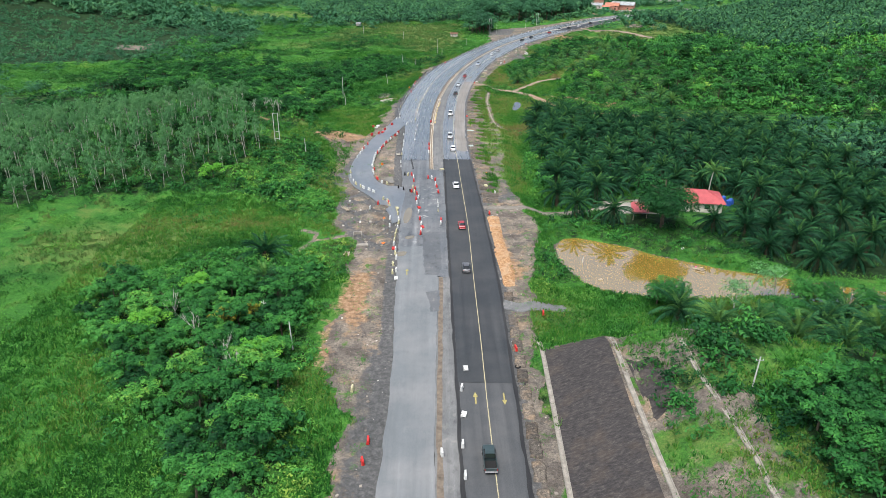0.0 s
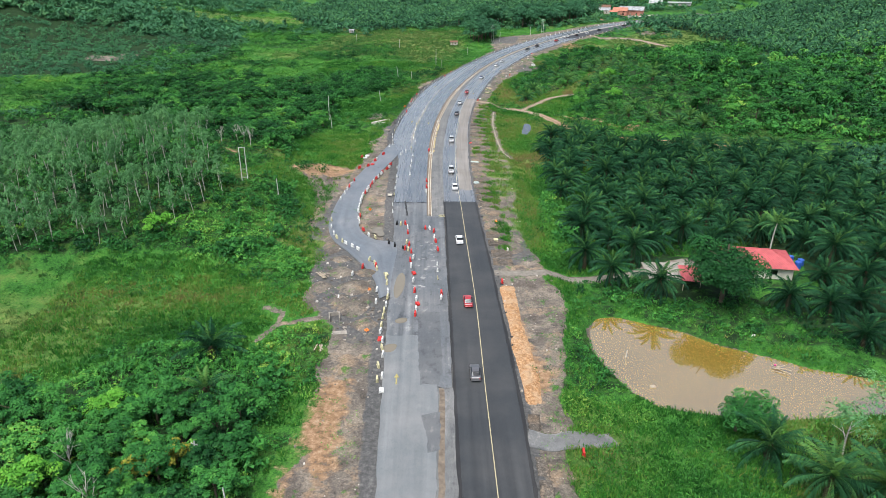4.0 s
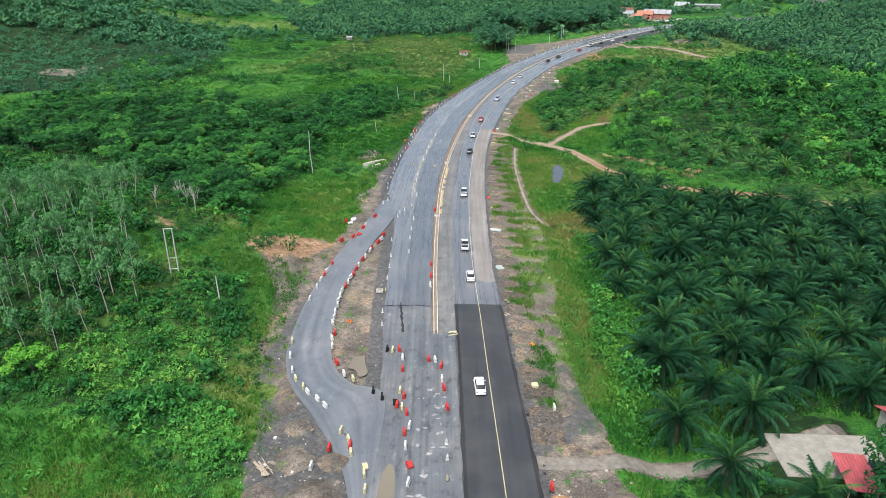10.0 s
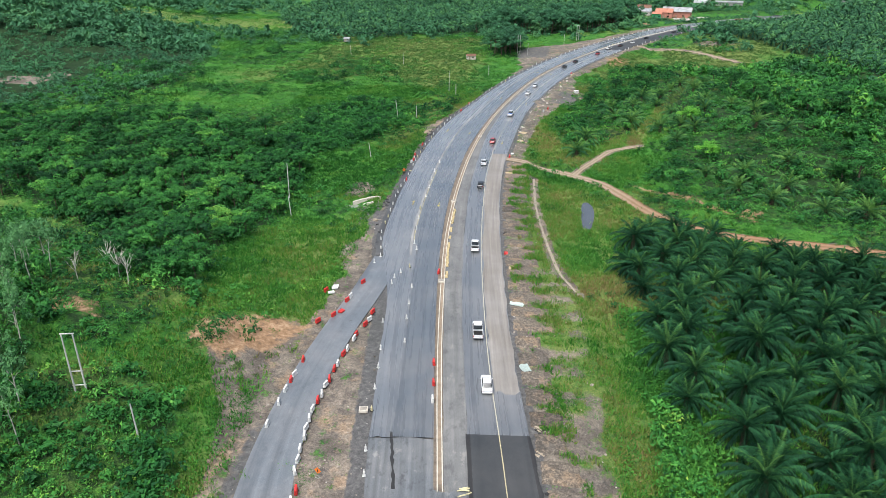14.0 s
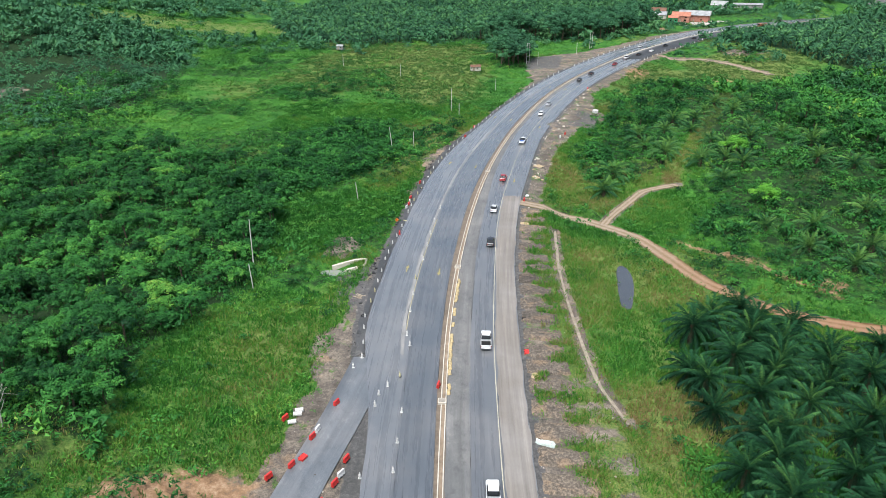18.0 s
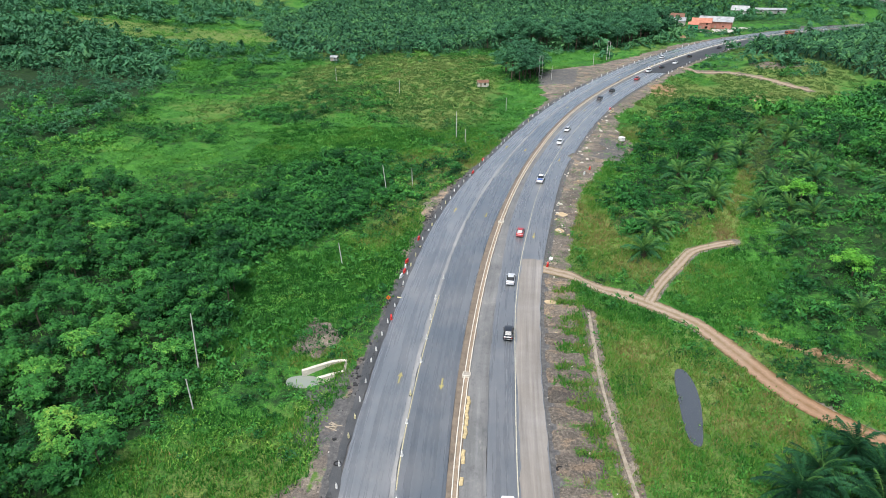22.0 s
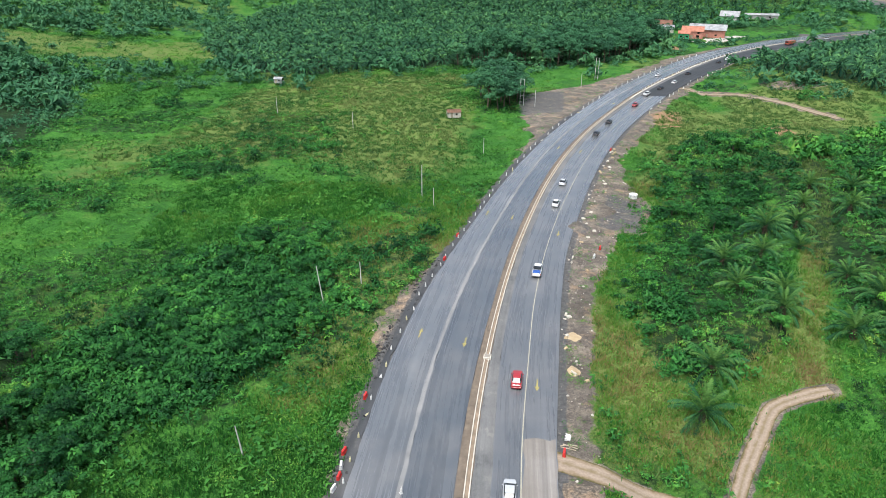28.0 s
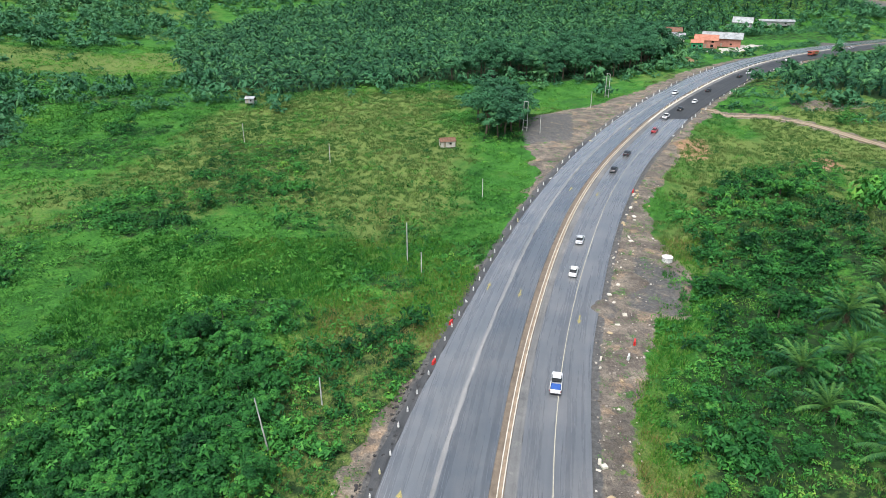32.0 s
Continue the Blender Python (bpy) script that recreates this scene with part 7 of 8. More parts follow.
fallen.matrix_basis = pose(-17.0, 162.6, ground_at(-17, 162.6) + 0.02, 4, 3, 15)

# -- drums, tank, tyres --
def lying_roll(x, y, turn, material, label, r=0.33, long=1.2):
    root = tagged(new("roll"), label, "roll", "rolls on the verge")
    part("roll_body", rod(r, r, long, 14, 0, 0, -long / 2), material, root, place=pose(0, 0, r, 0, 90, 0))
    # solid black rod, coloured as the shade inside the roll
    part("roll_core", rod(r * 0.35, r * 0.35, long + 0.02, 10, 0, 0, -long / 2 - 0.01), M_BLACK, root, "black rod standing for the shade in the hollow core", place=pose(0, 0, r, 0, 90, 0))
    root.matrix_basis = pose(x, y, ground_at(x, y), 0, 0, turn)


lying_roll(-27.0, 276.6, 15, M_WHITE, "dirty white plastic roll on the bare verge")
lying_roll(-27.0, 275.6, 12, M_WHITE, "dirty white plastic roll on the bare verge")
lying_roll(-27.4, 273.9, 20, M_WHITE, "dirty white plastic roll on the bare verge")


def tyre(x, y, r=0.42, tilt=0.0):
    root = tagged(new("old_tyre"), "discarded black tyre lying on the verge", "tyre", "old tyres")
    a, b = np.meshgrid(np.arange(18) * 2 * np.pi / 18, np.arange(8) * 2 * np.pi / 8)
    rr = r + 0.13 * np.cos(b)
    v = np.stack([rr * np.cos(a), rr * np.sin(a), 0.11 + 0.11 * np.sin(b)], -1).reshape(-1, 3)
    f = [(j * 18 + i, j * 18 + (i + 1) % 18, ((j + 1) % 8) * 18 + (i + 1) % 18, ((j + 1) % 8) * 18 + i) for j in range(8) for i in range(18)]
    part("tyre_body", quick_mesh("tyre_body", v, np.array(f), M_BLACK, smooth_faces=True), None, root)
    root.matrix_basis = pose(x, y, ground_at(x, y), tilt, 0, 0)


tyre(-21.8, 304.5)
tyre(7.6, 305.2)
tyre(16.4, 112.6, 0.4)
tank = tagged(new("water_tank"), "round dirty-white plastic water tank on bare ground", "water tank")
part("tank_body", rod(1.15, 1.1, 1.0, 20), M_WHITE, tank)
part("tank_rim", rod(1.18, 1.18, 0.1, 20, 0, 0, 0.98), M_WHITE, tank)
part("tank_lid", rod(0.95, 0.3, 0.18, 20, 0, 0, 1.08), M_WHITE, tank)
tank.matrix_basis = pose(44.4, 468.2, ground_at(44.4, 468.2))
crate = tagged(new("plastic_crate"), "faded yellow plastic crate on the gravel", "crate")
part("crate_body", box(0.95, 1.1, 0.6, bevel=0.05, top=0.92), M_YPLASTIC, crate)
part("crate_lid", box(0.98, 1.12, 0.07, 0, 0, 0.6, 0.02), M_YPLASTIC, crate)
crate.matrix_basis = pose(13.0, 206.5, ground_at(13, 206.5), 0, 0, 10)


# -- broken concrete and scrap along the far verge --
for k in range(46):
    y = random.uniform(372, 520)
    x = float(edge(6, np.array([y]))[0]) + random.uniform(0.8, 2.0 + 5.0 * random.random())
    o = tagged(new("concrete_chunk"), "pale broken piece of concrete lying on the bare verge", "debris", "broken concrete on the verge")
    part("chunk_body", box(random.uniform(0.3, 0.9), random.uniform(0.3, 1.3), random.uniform(0.12, 0.35), bevel=0.03, top=random.uniform(0.7, 0.95)), M_KERB if k % 3 else M_SAND, o)
    o.matrix_basis = pose(x, y, ground_at(x, y) - 0.02, random.uniform(-12, 12), random.uniform(-12, 12), random.uniform(0, 180))


# -- rubble and clods --
def clod(seed):
    g = np.random.default_rng(seed)
    v = np.array([(x, y, z) for z in (-0.3, 0.5) for x, y in ((-0.5, -0.5), (0.5, -0.5), (0.5, 0.5), (-0.5, 0.5))]) * g.uniform(0.55, 1.2, (8, 3))
    return v, np.array([(0, 3, 2, 1), (4, 5, 6, 7), (0, 1, 5, 4), (1, 2, 6, 5), (2, 3, 7, 6), (3, 0, 4, 7)]), np.zeros(8)


clods = [clod(500 + k) for k in range(6)]
M_ROCK = Nodes("rubble_stone", 0.9, 0.2)
M_ROCK.colour(M_ROCK.ramp(M_ROCK.island(), (0.0, (0.10, 0.085, 0.07)), (0.5, (0.22, 0.19, 0.16)), (0.85, (0.36, 0.32, 0.27)), (1.0, (0.55, 0.52, 0.47))))
M_ROCK = M_ROCK.mat
x, y = sample(42000, -36, 60, 76, 520)
on_bare = ((x > bare_left(y)) & (x < edge(1, y) - 0.5)) | ((x > edge(6, y) + 0.4) & (x < bare_right(y)) & ((y > 120) | (x < 20)))
dens = np.where(x < 0, 0.10, 0.16) + 0.5 * ramp(depth_in([(-26, 196), (-12, 192), (-9, 160), (-20, 158), (-27, 180)], x, y), -2, 3) + 0.35 * ((x > 0) & (y > 372))
keep = on_bare & (rng.random(len(x)) < dens) & (off_line(TRACK_NEAR, x, y) > 1.6) & (off_line(TRACK_FAR, x, y) > 1.8)
x, y = x[keep], y[keep]
n = len(x)
scatter("rubble", clods, x, y, (0.12 + 0.30 * rng.random(n) ** 3) * (1 + 0.45 * ramp(depth_in([(-28, 200), (-12, 194), (-9, 158), (-20, 156), (-29, 180)], x, y), -1, 2)), np.ones(n), np.zeros(n), M_ROCK, "scattered stones, clods and rubble on bare earth", "rubble")
x, y = sample(30000, -30, 8, 292, 470)
d = edge(1, y) - x
keep = (d > 0.4) & (d < 3.4) & (rng.random(len(x)) < 0.5 * ramp(vnoise(x, y, 7, 61), 0.45, 0.7) + 0.06)
x2, y2 = sample(9000, -1, 20, 100, 240)
e = x2 - edge(6, y2)
keep2 = (e > 0.3) & (e < 1.6) & (rng.random(len(x2)) < 0.5 * ramp(vnoise(x2, y2, 6, 62), 0.5, 0.75) + 0.05)
x, y = np.concatenate([x[keep], x2[keep2]]), np.concatenate([y[keep], y2[keep2]])
n = len(x)
scatter("asphalt_rubble", clods, x, y, 0.15 + 0.4 * rng.random(n) ** 2.5, np.full(n, 0.7), np.zeros(n), M_BITUMEN, "broken black asphalt lumps along the road edge", "rubble")
# a rank fringe of creepers between the verge and the plantation
FRINGE = [(29, 274), (36, 273), (36, 242), (31.5, 216), (29, 196), (25, 196), (25.5, 216), (28, 241)]
x, y = sample(3600, 23, 38, 194, 276)
keep = ramp(depth_in(FRINGE, x, y) + 3 * (vnoise(x, y, 5, 91) - 0.5), -0.8, 1.2) > rng.random(len(x))
keep &= off_line(DRAIN, x, y) > 1.6
x, y = x[keep], y[keep]
n = len(x)
scatter("creeper_fringe", herb_kinds, x, y, rng.uniform(1.2, 2.3, n), rng.uniform(0.8, 1.7, n), 0.45 + 0.5 * (vnoise(x, y, 7, 92) - 0.5) + rng.normal(0, 0.12, n), M_HERB,
        "rank green creepers and ferns along the plantation's edge", "plants")


# ---- vehicles ----
M_GLASS = Nodes("dark_car_glass", 0.08, 0.6)
M_GLASS.colour((0.012, 0.015, 0.017))
M_GLASS = M_GLASS.mat
M_LAMP_RED = plain("red_tail_lamp", (0.35, 0.01, 0.01), 0.25, 0.6, dirt=0.1)
M_LAMP = plain("clear_headlamp", (0.7, 0.7, 0.68), 0.2, 0.7, dirt=0.1)
M_RIM = plain("alloy_rim", (0.45, 0.45, 0.46), 0.35, 0.5, 0.7, dirt=0.2)
PAINTS = {}


def paint(name, colour):
    if name not in PAINTS:
        m = Nodes("car_paint_" + name, 0.32, 0.5)
        m.colour(m.ramp(m.noise(0.8, 4), (0.3, tuple(0.85 * c for c in colour)), (0.7, colour)))
        m.bsdf.inputs["Coat Weight"].default_value = 0.5
        m.bsdf.inputs["Coat Roughness"].default_value = 0.12
        PAINTS[name] = m.mat
    return PAINTS[name]


def hull(stations, sides=((0.0, 0.0), (0.06, 0.5), (0.0, 1.0))):
    """A shell from stations along y: (y, half width, bottom, top, top's half width)."""
    bm = bmesh.new()
    rings = []
    for y, w, z0, z1, tw in stations:
        zm = z0 + (z1 - z0) * 0.45
        rings.append([bm.verts.new(p) for p in ((-w * 0.94, y, z0), (w * 0.94, y, z0), (w, y, zm), (tw, y, z1 - 0.02), (tw * 0.86, y, z1), (-tw * 0.86, y, z1), (-tw, y, z1 - 0.02), (-w, y, zm))])
    for r, q in zip(rings, rings[1:]):
        for k in range(8):
            bm.faces.new((r[k], r[(k + 1) % 8], q[(k + 1) % 8], q[k]))
    bm.faces.new(rings[0][::-1])
    bm.faces.new(rings[-1])
    bmesh.ops.recalc_face_normals(bm, faces=bm.faces)
    return bm


def wheels(root, spots, r=0.33):
    for x, y in spots:
        t = part("wheel", rod(r, r, 0.24, 16, 0, 0, -0.12), M_BLACK, root, "black tyre", place=pose(x, y, r, 0, 90, 0))
        part("rim", rod(r * 0.62, r * 0.55, 0.25, 12, 0, 0, -0.125), M_RIM, t, "alloy rim")


def sedan(name, colour, label, tall=1.0):
    root = tagged(new("car"), label, "car", "vehicles on the road")
    p = paint(name, colour)
    part("body", hull([(-2.15, 0.70, 0.32, 0.80, 0.62), (-2.0, 0.84, 0.24, 0.93, 0.74), (-1.2, 0.87, 0.2, 0.95, 0.80), (0.9, 0.87, 0.2, 0.93, 0.80), (1.75, 0.85, 0.22, 0.84, 0.74), (2.1, 0.76, 0.28, 0.72, 0.64), (2.2, 0.62, 0.36, 0.62, 0.55)]), p, root)
    part("glasshouse", hull([(-1.62, 0.70, 0.88, 0.96, 0.66), (-1.0, 0.74, 0.88, 1.36 * tall, 0.56), (0.25, 0.75, 0.88, 1.40 * tall, 0.57), (1.1, 0.72, 0.86, 0.95, 0.66)]), M_GLASS, root, "dark tinted windows")
    part("roof", hull([(-1.0, 0.57, 1.345 * tall, 1.39 * tall, 0.55), (-0.3, 0.6, 1.36 * tall, 1.44 * tall, 0.56), (0.28, 0.58, 1.385 * tall, 1.425 * tall, 0.55)]), p, root)
    for s in (-1, 1):
        part("headlight", box(0.34, 0.12, 0.14, s * 0.52, 2.06, 0.54, 0.03), M_LAMP, root, "clear headlight")
        part("tail_light", box(0.3, 0.1, 0.16, s * 0.56, -2.1, 0.64, 0.03), M_LAMP_RED, root, "red tail light")
        part("mirror", box(0.16, 0.1, 0.12, s * 0.93, 0.75, 0.92, 0.02), p, root)
    part("bumper", box(1.5, 0.12, 0.2, 0, -2.14, 0.3, 0.03), p, root)
    wheels(root, [(s * 0.78, y) for s in (-1, 1) for y in (-1.3, 1.35)])
    return root


def pickup(name, colour, label, load=None):
    root = tagged(new("pickup_truck"), label, "pickup truck", "vehicles on the road")
    p = paint(name, colour)
    part("body", hull([(-0.35, 0.9, 0.42, 1.05, 0.84), (1.3, 0.9, 0.42, 1.08, 0.82), (2.35, 0.88, 0.44, 1.02, 0.76), (2.6, 0.78, 0.48, 0.86, 0.68)]), p, root)
    part("glasshouse", hull([(-0.42, 0.78, 1.0, 1.1, 0.74), (-0.22, 0.8, 1.0, 1.64, 0.62), (0.75, 0.8, 1.0, 1.68, 0.62), (1.5, 0.76, 1.0, 1.1, 0.7)]), M_GLASS, root, "dark tinted windows")
    part("roof", hull([(-0.24, 0.64, 1.62, 1.67, 0.61), (0.3, 0.66, 1.64, 1.73, 0.62), (0.8, 0.64, 1.66, 1.705, 0.61)]), p, root)
    bed = part("bed", box(1.72, 2.05, 0.1, 0, -1.5, 0.55, 0.01), M_BLACK, root, "dark open load bed")
    for s in (-1, 1):
        part("bed_side", box(0.1, 2.1, 0.58, s * 0.85, -1.45, 0.5, 0.03), p, root)
        part("headlight", box(0.36, 0.12, 0.18, s * 0.58, 2.5, 0.68, 0.03), M_LAMP, root, "clear headlight")
        part("tail_light", box(0.12, 0.1, 0.34, s * 0.82, -2.5, 0.66, 0.02), M_LAMP_RED, root, "red tail light")
    part("tailgate", box(1.62, 0.09, 0.55, 0, -2.5, 0.52, 0.02), p, root)
    part("bumper", box(1.7, 0.16, 0.2, 0, -2.62, 0.42, 0.03), M_RIM, root)
    if load is not None:
        part("load_cover", box(1.5, 1.7, 0.3, 0, -1.5, 0.66, 0.1), load, root, "blue covered load")
    wheels(root, [(s * 0.82, y) for s in (-1, 1) for y in (-1.65, 1.6)], 0.38)
    return root


def lorry(name, colour, label):
    root = tagged(new("lorry"), label, "lorry", "vehicles on the road")
    p = paint(name, colour)
    part("cab", box(2.3, 1.9, 2.1, 0, 3.2, 0.7, 0.12), p, root)
    part("windscreen", box(2.0, 0.06, 0.8, 0, 4.16, 1.7, 0.02), M_GLASS, root, "dark windscreen")
    part("cargo_box", box(2.45, 6.2, 1.7, 0, -1.0, 0.95, 0.05), p, root)
    part("chassis", box(0.9, 8.2, 0.3, 0, 0, 0.55), M_BLACK, root)
    wheels(root, [(s * 1.05, y) for s in (-1, 1) for y in (-2.8, -1.6, 3.0)], 0.48)
    return root


fleet = {}
CAR_SPOTS = [(11.0, 88.8, "pickup_dark", 1), (7.5, 149.8, "grey", 1), (6.3, 174.5, "red", 1), (4.3, 205.4, "white", 1), (2.6, 244.4, "white", 1), (1.2, 260.3, "pickup_white", 1), (0.5, 296.4, "pickup_white", 1),
             (1.8, 338, "dark", 1), (2.9, 358.7, "silver", 1), (5.9, 382.8, "red", 1), (13.4, 421.1, "pickup_blue", 1), (22.6, 460.3, "white", 1), (26.8, 476.6, "silver", 1), (45.7, 527.8, "dark", 1), (53.5, 544.3, "dark", 1),
             (69.8, 571.9, "red", 1), (79.5, 591.8, "pickup_white", 1), (88.8, 604.5, "dark", 1), (99.0, 618, "white", 1), (112, 639.7, "dark", 1), (138.5, 673.1, "dark", 1), (146.5, 682.3, "white", 1), (183, 720.5, "white", 1),
             (96, 635, "white", 1), (205, 738, "lorry", 0), (240, 763, "silver", 1)]
MAKE = {"pickup_dark": lambda: pickup("green_grey", (0.035, 0.055, 0.055), "dark green-grey pickup truck on the asphalt"), "pickup_white": lambda: pickup("white", (0.75, 0.76, 0.76), "white pickup truck with an open bed"),
        "pickup_blue": lambda: pickup("white", (0.75, 0.76, 0.76), "white pickup truck with a blue covered load", plain("blue_cover", (0.03, 0.10, 0.36))), "grey": lambda: sedan("grey", (0.10, 0.10, 0.105), "dark grey sedan car on fresh asphalt"),
        "red": lambda: sedan("red", (0.36, 0.03, 0.035), "dark red hatchback car on the road", 1.06), "white": lambda: sedan("white", (0.75, 0.76, 0.76), "white sedan car on the asphalt"), "silver": lambda: sedan("silver", (0.48, 0.50, 0.52), "silver sedan car on the asphalt"),
        "dark": lambda: sedan("black", (0.02, 0.022, 0.026), "black sedan car on the asphalt"), "lorry": lambda: lorry("orange_red", (0.42, 0.10, 0.06), "orange-red lorry on the far bend")}
for x, y, kind, away in CAR_SPOTS:
    m = pose(x, y, top_of(x, y) + 0.005, 0, 0, tangent(y) + (0 if away else 180))
    if kind in fleet:
        copy_thing(fleet[kind], m)
    else:
        fleet[kind] = MAKE[kind]()
        fleet[kind].matrix_basis = m


# -- patches and trenches on the works surface --
def surface_patch(outline, top, material, label):
    """A thin ragged patch of another pavement on top of the surface."""
    pts = []
    for (ax, ay), (bx, by) in zip(outline, outline[1:] + outline[:1]):
        k = max(2, int(math.hypot(bx - ax, by - ay) / 0.8))
        pts += [(ax + (bx - ax) * i / k + random.uniform(-0.13, 0.13), ay + (by - ay) * i / k + random.uniform(-0.13, 0.13)) for i in range(k)]
    bm = bmesh.new()
    f = bm.faces.new([bm.verts.new((px_, py_, top)) for px_, py_ in pts])
    r = bmesh.ops.extrude_face_region(bm, geom=[f])
    bmesh.ops.translate(bm, verts=[v for v in r["geom"] if isinstance(v, bmesh.types.BMVert)], vec=(0, 0, -0.05))
    bmesh.ops.recalc_face_normals(bm, faces=bm.faces)
    bmesh.ops.triangulate(bm, faces=bm.faces)
    me = bpy.data.meshes.new("asphalt_patch")
    bm.to_mesh(me)
    bm.free()
    me.materials.append(material)
    tagged(new("asphalt_patch", me), label, "road patch", kind="structure")


M_PATCH = asphalt("dark_patch_asphalt", 0.062, 0.135, (0.94, 1.0, 1.05), 0.5, rough=0.5, blotch=0.6)
M_SPLASH = asphalt("pale_cement_splash", 0.2, 0.34, (1.0, 1.0, 0.97), 0.3, rough=0.8, blotch=0.5)
# no hollow here: the trench's shade is a flat black strip
surface_patch([(-11.0, 233.0), (-10.6, 233.0), (-9.2, 222.0), (-9.6, 221.9)], 0.094, M_BITUMEN, "flat dark strip standing for the shade in an open trench slot")
surface_patch([(-3.4, 171), (0.9, 171), (2.1, 151), (1.6, 147), (-1.4, 147), (-2.4, 158)], 0.04, M_PATCH, "darker grey asphalt patch with a crack beside it")
surface_patch([(-0.6, 139), (2.2, 140), (2.4, 131.5), (0.8, 130.5), (0.3, 134.5)], 0.038, M_PATCH, "dark irregular asphalt patch on the pale carriageway")
for k in range(26):
    x, y = random.uniform(-4.8, -0.9), random.uniform(178, 206)
    a, b = random.uniform(0.15, 0.6), random.uniform(0.15, 0.4)
    surface_patch([(x - a, y), (x - a * 0.4, y + b), (x + a * 0.7, y + b * 0.8), (x + a, y), (x + a * 0.3, y - b), (x - a * 0.6, y - b * 0.7)], 0.03, M_SPLASH, "small pale cement splash on the works surface")

# -- yellow sand bags along the median kerb --
M_BAG = plain("yellow_sand_bag", (0.50, 0.40, 0.22), 0.85, 0.2, dirt=0.4, scale=2.5)
bag_mesh = bpy.data.meshes.new("sand_bag")
bag = box(0.6, 1.5, 0.3, bevel=0.13, top=0.8, segments=2)
bag.to_mesh(bag_mesh)
bag.free()
bag_mesh.materials.append(M_BAG)
y = 282.0
while y < 320:
    o = tagged(new("sand_bag", bag_mesh), "slumped yellow sand bag along the median kerb", "sand bag", "sand bags of the median")
    o.matrix_basis = pose(float(edge(3, np.array([y]))[0]) + 0.74 + random.uniform(-0.06, 0.06), y, 0.03, random.uniform(-3, 3), random.uniform(-4, 4), tangent(y) + random.uniform(-12, 12))
    y += random.uniform(1.25, 1.5) + (2.5 if random.random() < 0.12 else 0)


# ---- buildings ----
def corrugated(name, material, a, b, c, d, waves, amp=0.035):
    """A corrugated roof plane between the eave a-b and the ridge d-c, drawn as ribs that run down the slope."""
    a, b, c, d = (np.array(p, float) for p in (a, b, c, d))
    n_ = waves * 4 + 1
    u = np.linspace(0, 1, n_)[:, None]
    nrm = unit(np.cross(b - a, d - a)[None])[0]
    nrm = nrm if nrm[2] > 0 else -nrm
    w = (np.sin(np.arange(n_) * np.pi / 2) * amp)[:, None] * nrm
    low, high = a + (b - a) * u + w, d + (c - d) * u + w
    top_rows = np.concatenate([low, high])
    under = top_rows - nrm * 0.05
    f1 = lattice(n_, 2)
    return quick_mesh(name, np.concatenate([top_rows, under]), np.concatenate([f1, f1[:, ::-1] + 2 * n_]), material)


def wall_with_openings(w, h, openings, thick=0.18):
    """A wall along x with rectangular holes (x0, x1, z0, z1) cut right through."""
    xs = sorted({-w / 2, w / 2, *(v for o in openings for v in o[:2])})
    zs = sorted({0.0, h, *(v for o in openings for v in o[2:])})
    bm = bmesh.new()
    for x0, x1 in zip(xs, xs[1:]):
        for z0, z1 in zip(zs, zs[1:]):
            mx, mz = (x0 + x1) / 2, (z0 + z1) / 2
            if not any(o[0] < mx < o[1] and o[2] < mz < o[3] for o in openings):
                box(x1 - x0, thick, z1 - z0, mx, 0, z0, bm=bm)
    bmesh.ops.remove_doubles(bm, verts=bm.verts, dist=0.001)
    return bm


def room(root, w, d, h, wall_mat, front=(), windows=M_GLASS, frame=M_WHITE):
    """Four walls with windows and doors; front: (x0, x1, z0, z1, kind)."""
    for k, (x, y, turn, length) in enumerate(((0, -d / 2, 0, w), (0, d / 2, 180, w), (-w / 2, 0, -90, d - 0.36), (w / 2, 0, 90, d - 0.36))):
        if k == 0:
            o = list(front)
        else:
            o = [(-length * 0.28, -length * 0.28 + 1.2, 1.0, 2.1, "window"), (length * 0.12, length * 0.12 + 1.2, 1.0, 2.1, "window")]
        wl = part("wall", wall_with_openings(length, h, [q[:4] for q in o]), wall_mat, root, place=pose(x, y, 0, 0, 0, turn))
        for x0, x1, z0, z1, kind in o:
            q = part(kind, box(x1 - x0 - 0.04, 0.05, z1 - z0 - 0.04, (x0 + x1) / 2, 0.02, z0 + 0.02, 0.008), windows if kind == "window" else M_TIMBER, wl, "dark glazed window" if kind == "window" else "timber door")


M_RED_ROOF = plain("red_metal_roofing", (0.46, 0.095, 0.10), 0.45, 0.4, 0.1, dirt=0.2, scale=0.8)
M_WHITE_ROOF = plain("white_metal_roofing", (0.40, 0.42, 0.42), 0.5, 0.4, 0.2, dirt=0.45, scale=0.5)
M_GREY_ROOF = plain("grey_zinc_roofing", (0.40, 0.42, 0.43), 0.5, 0.45, 0.3, dirt=0.4, scale=0.5)
M_RUST = plain("rusty_zinc_roofing", (0.22, 0.12, 0.08), 0.75, 0.3, 0.2, dirt=0.5, scale=0.9)
M_BRICK_ROOF = plain("terracotta_roofing", (0.48, 0.20, 0.13), 0.7, 0.3, dirt=0.3, scale=0.6)
M_CREAM = plain("cream_wall_paint", (0.66, 0.62, 0.54), 0.8, 0.2, dirt=0.3, scale=0.7)
M_GREENWALL = plain("green_wall_paint", (0.05, 0.36, 0.16), 0.7, 0.3, dirt=0.25, scale=0.7)
M_SALMON = plain("salmon_wall_paint", (0.52, 0.23, 0.17), 0.75, 0.3, dirt=0.25, scale=0.7)
M_GREYWALL = plain("grey_timber_wall", (0.34, 0.34, 0.33), 0.85, 0.2, dirt=0.4, scale=0.7)
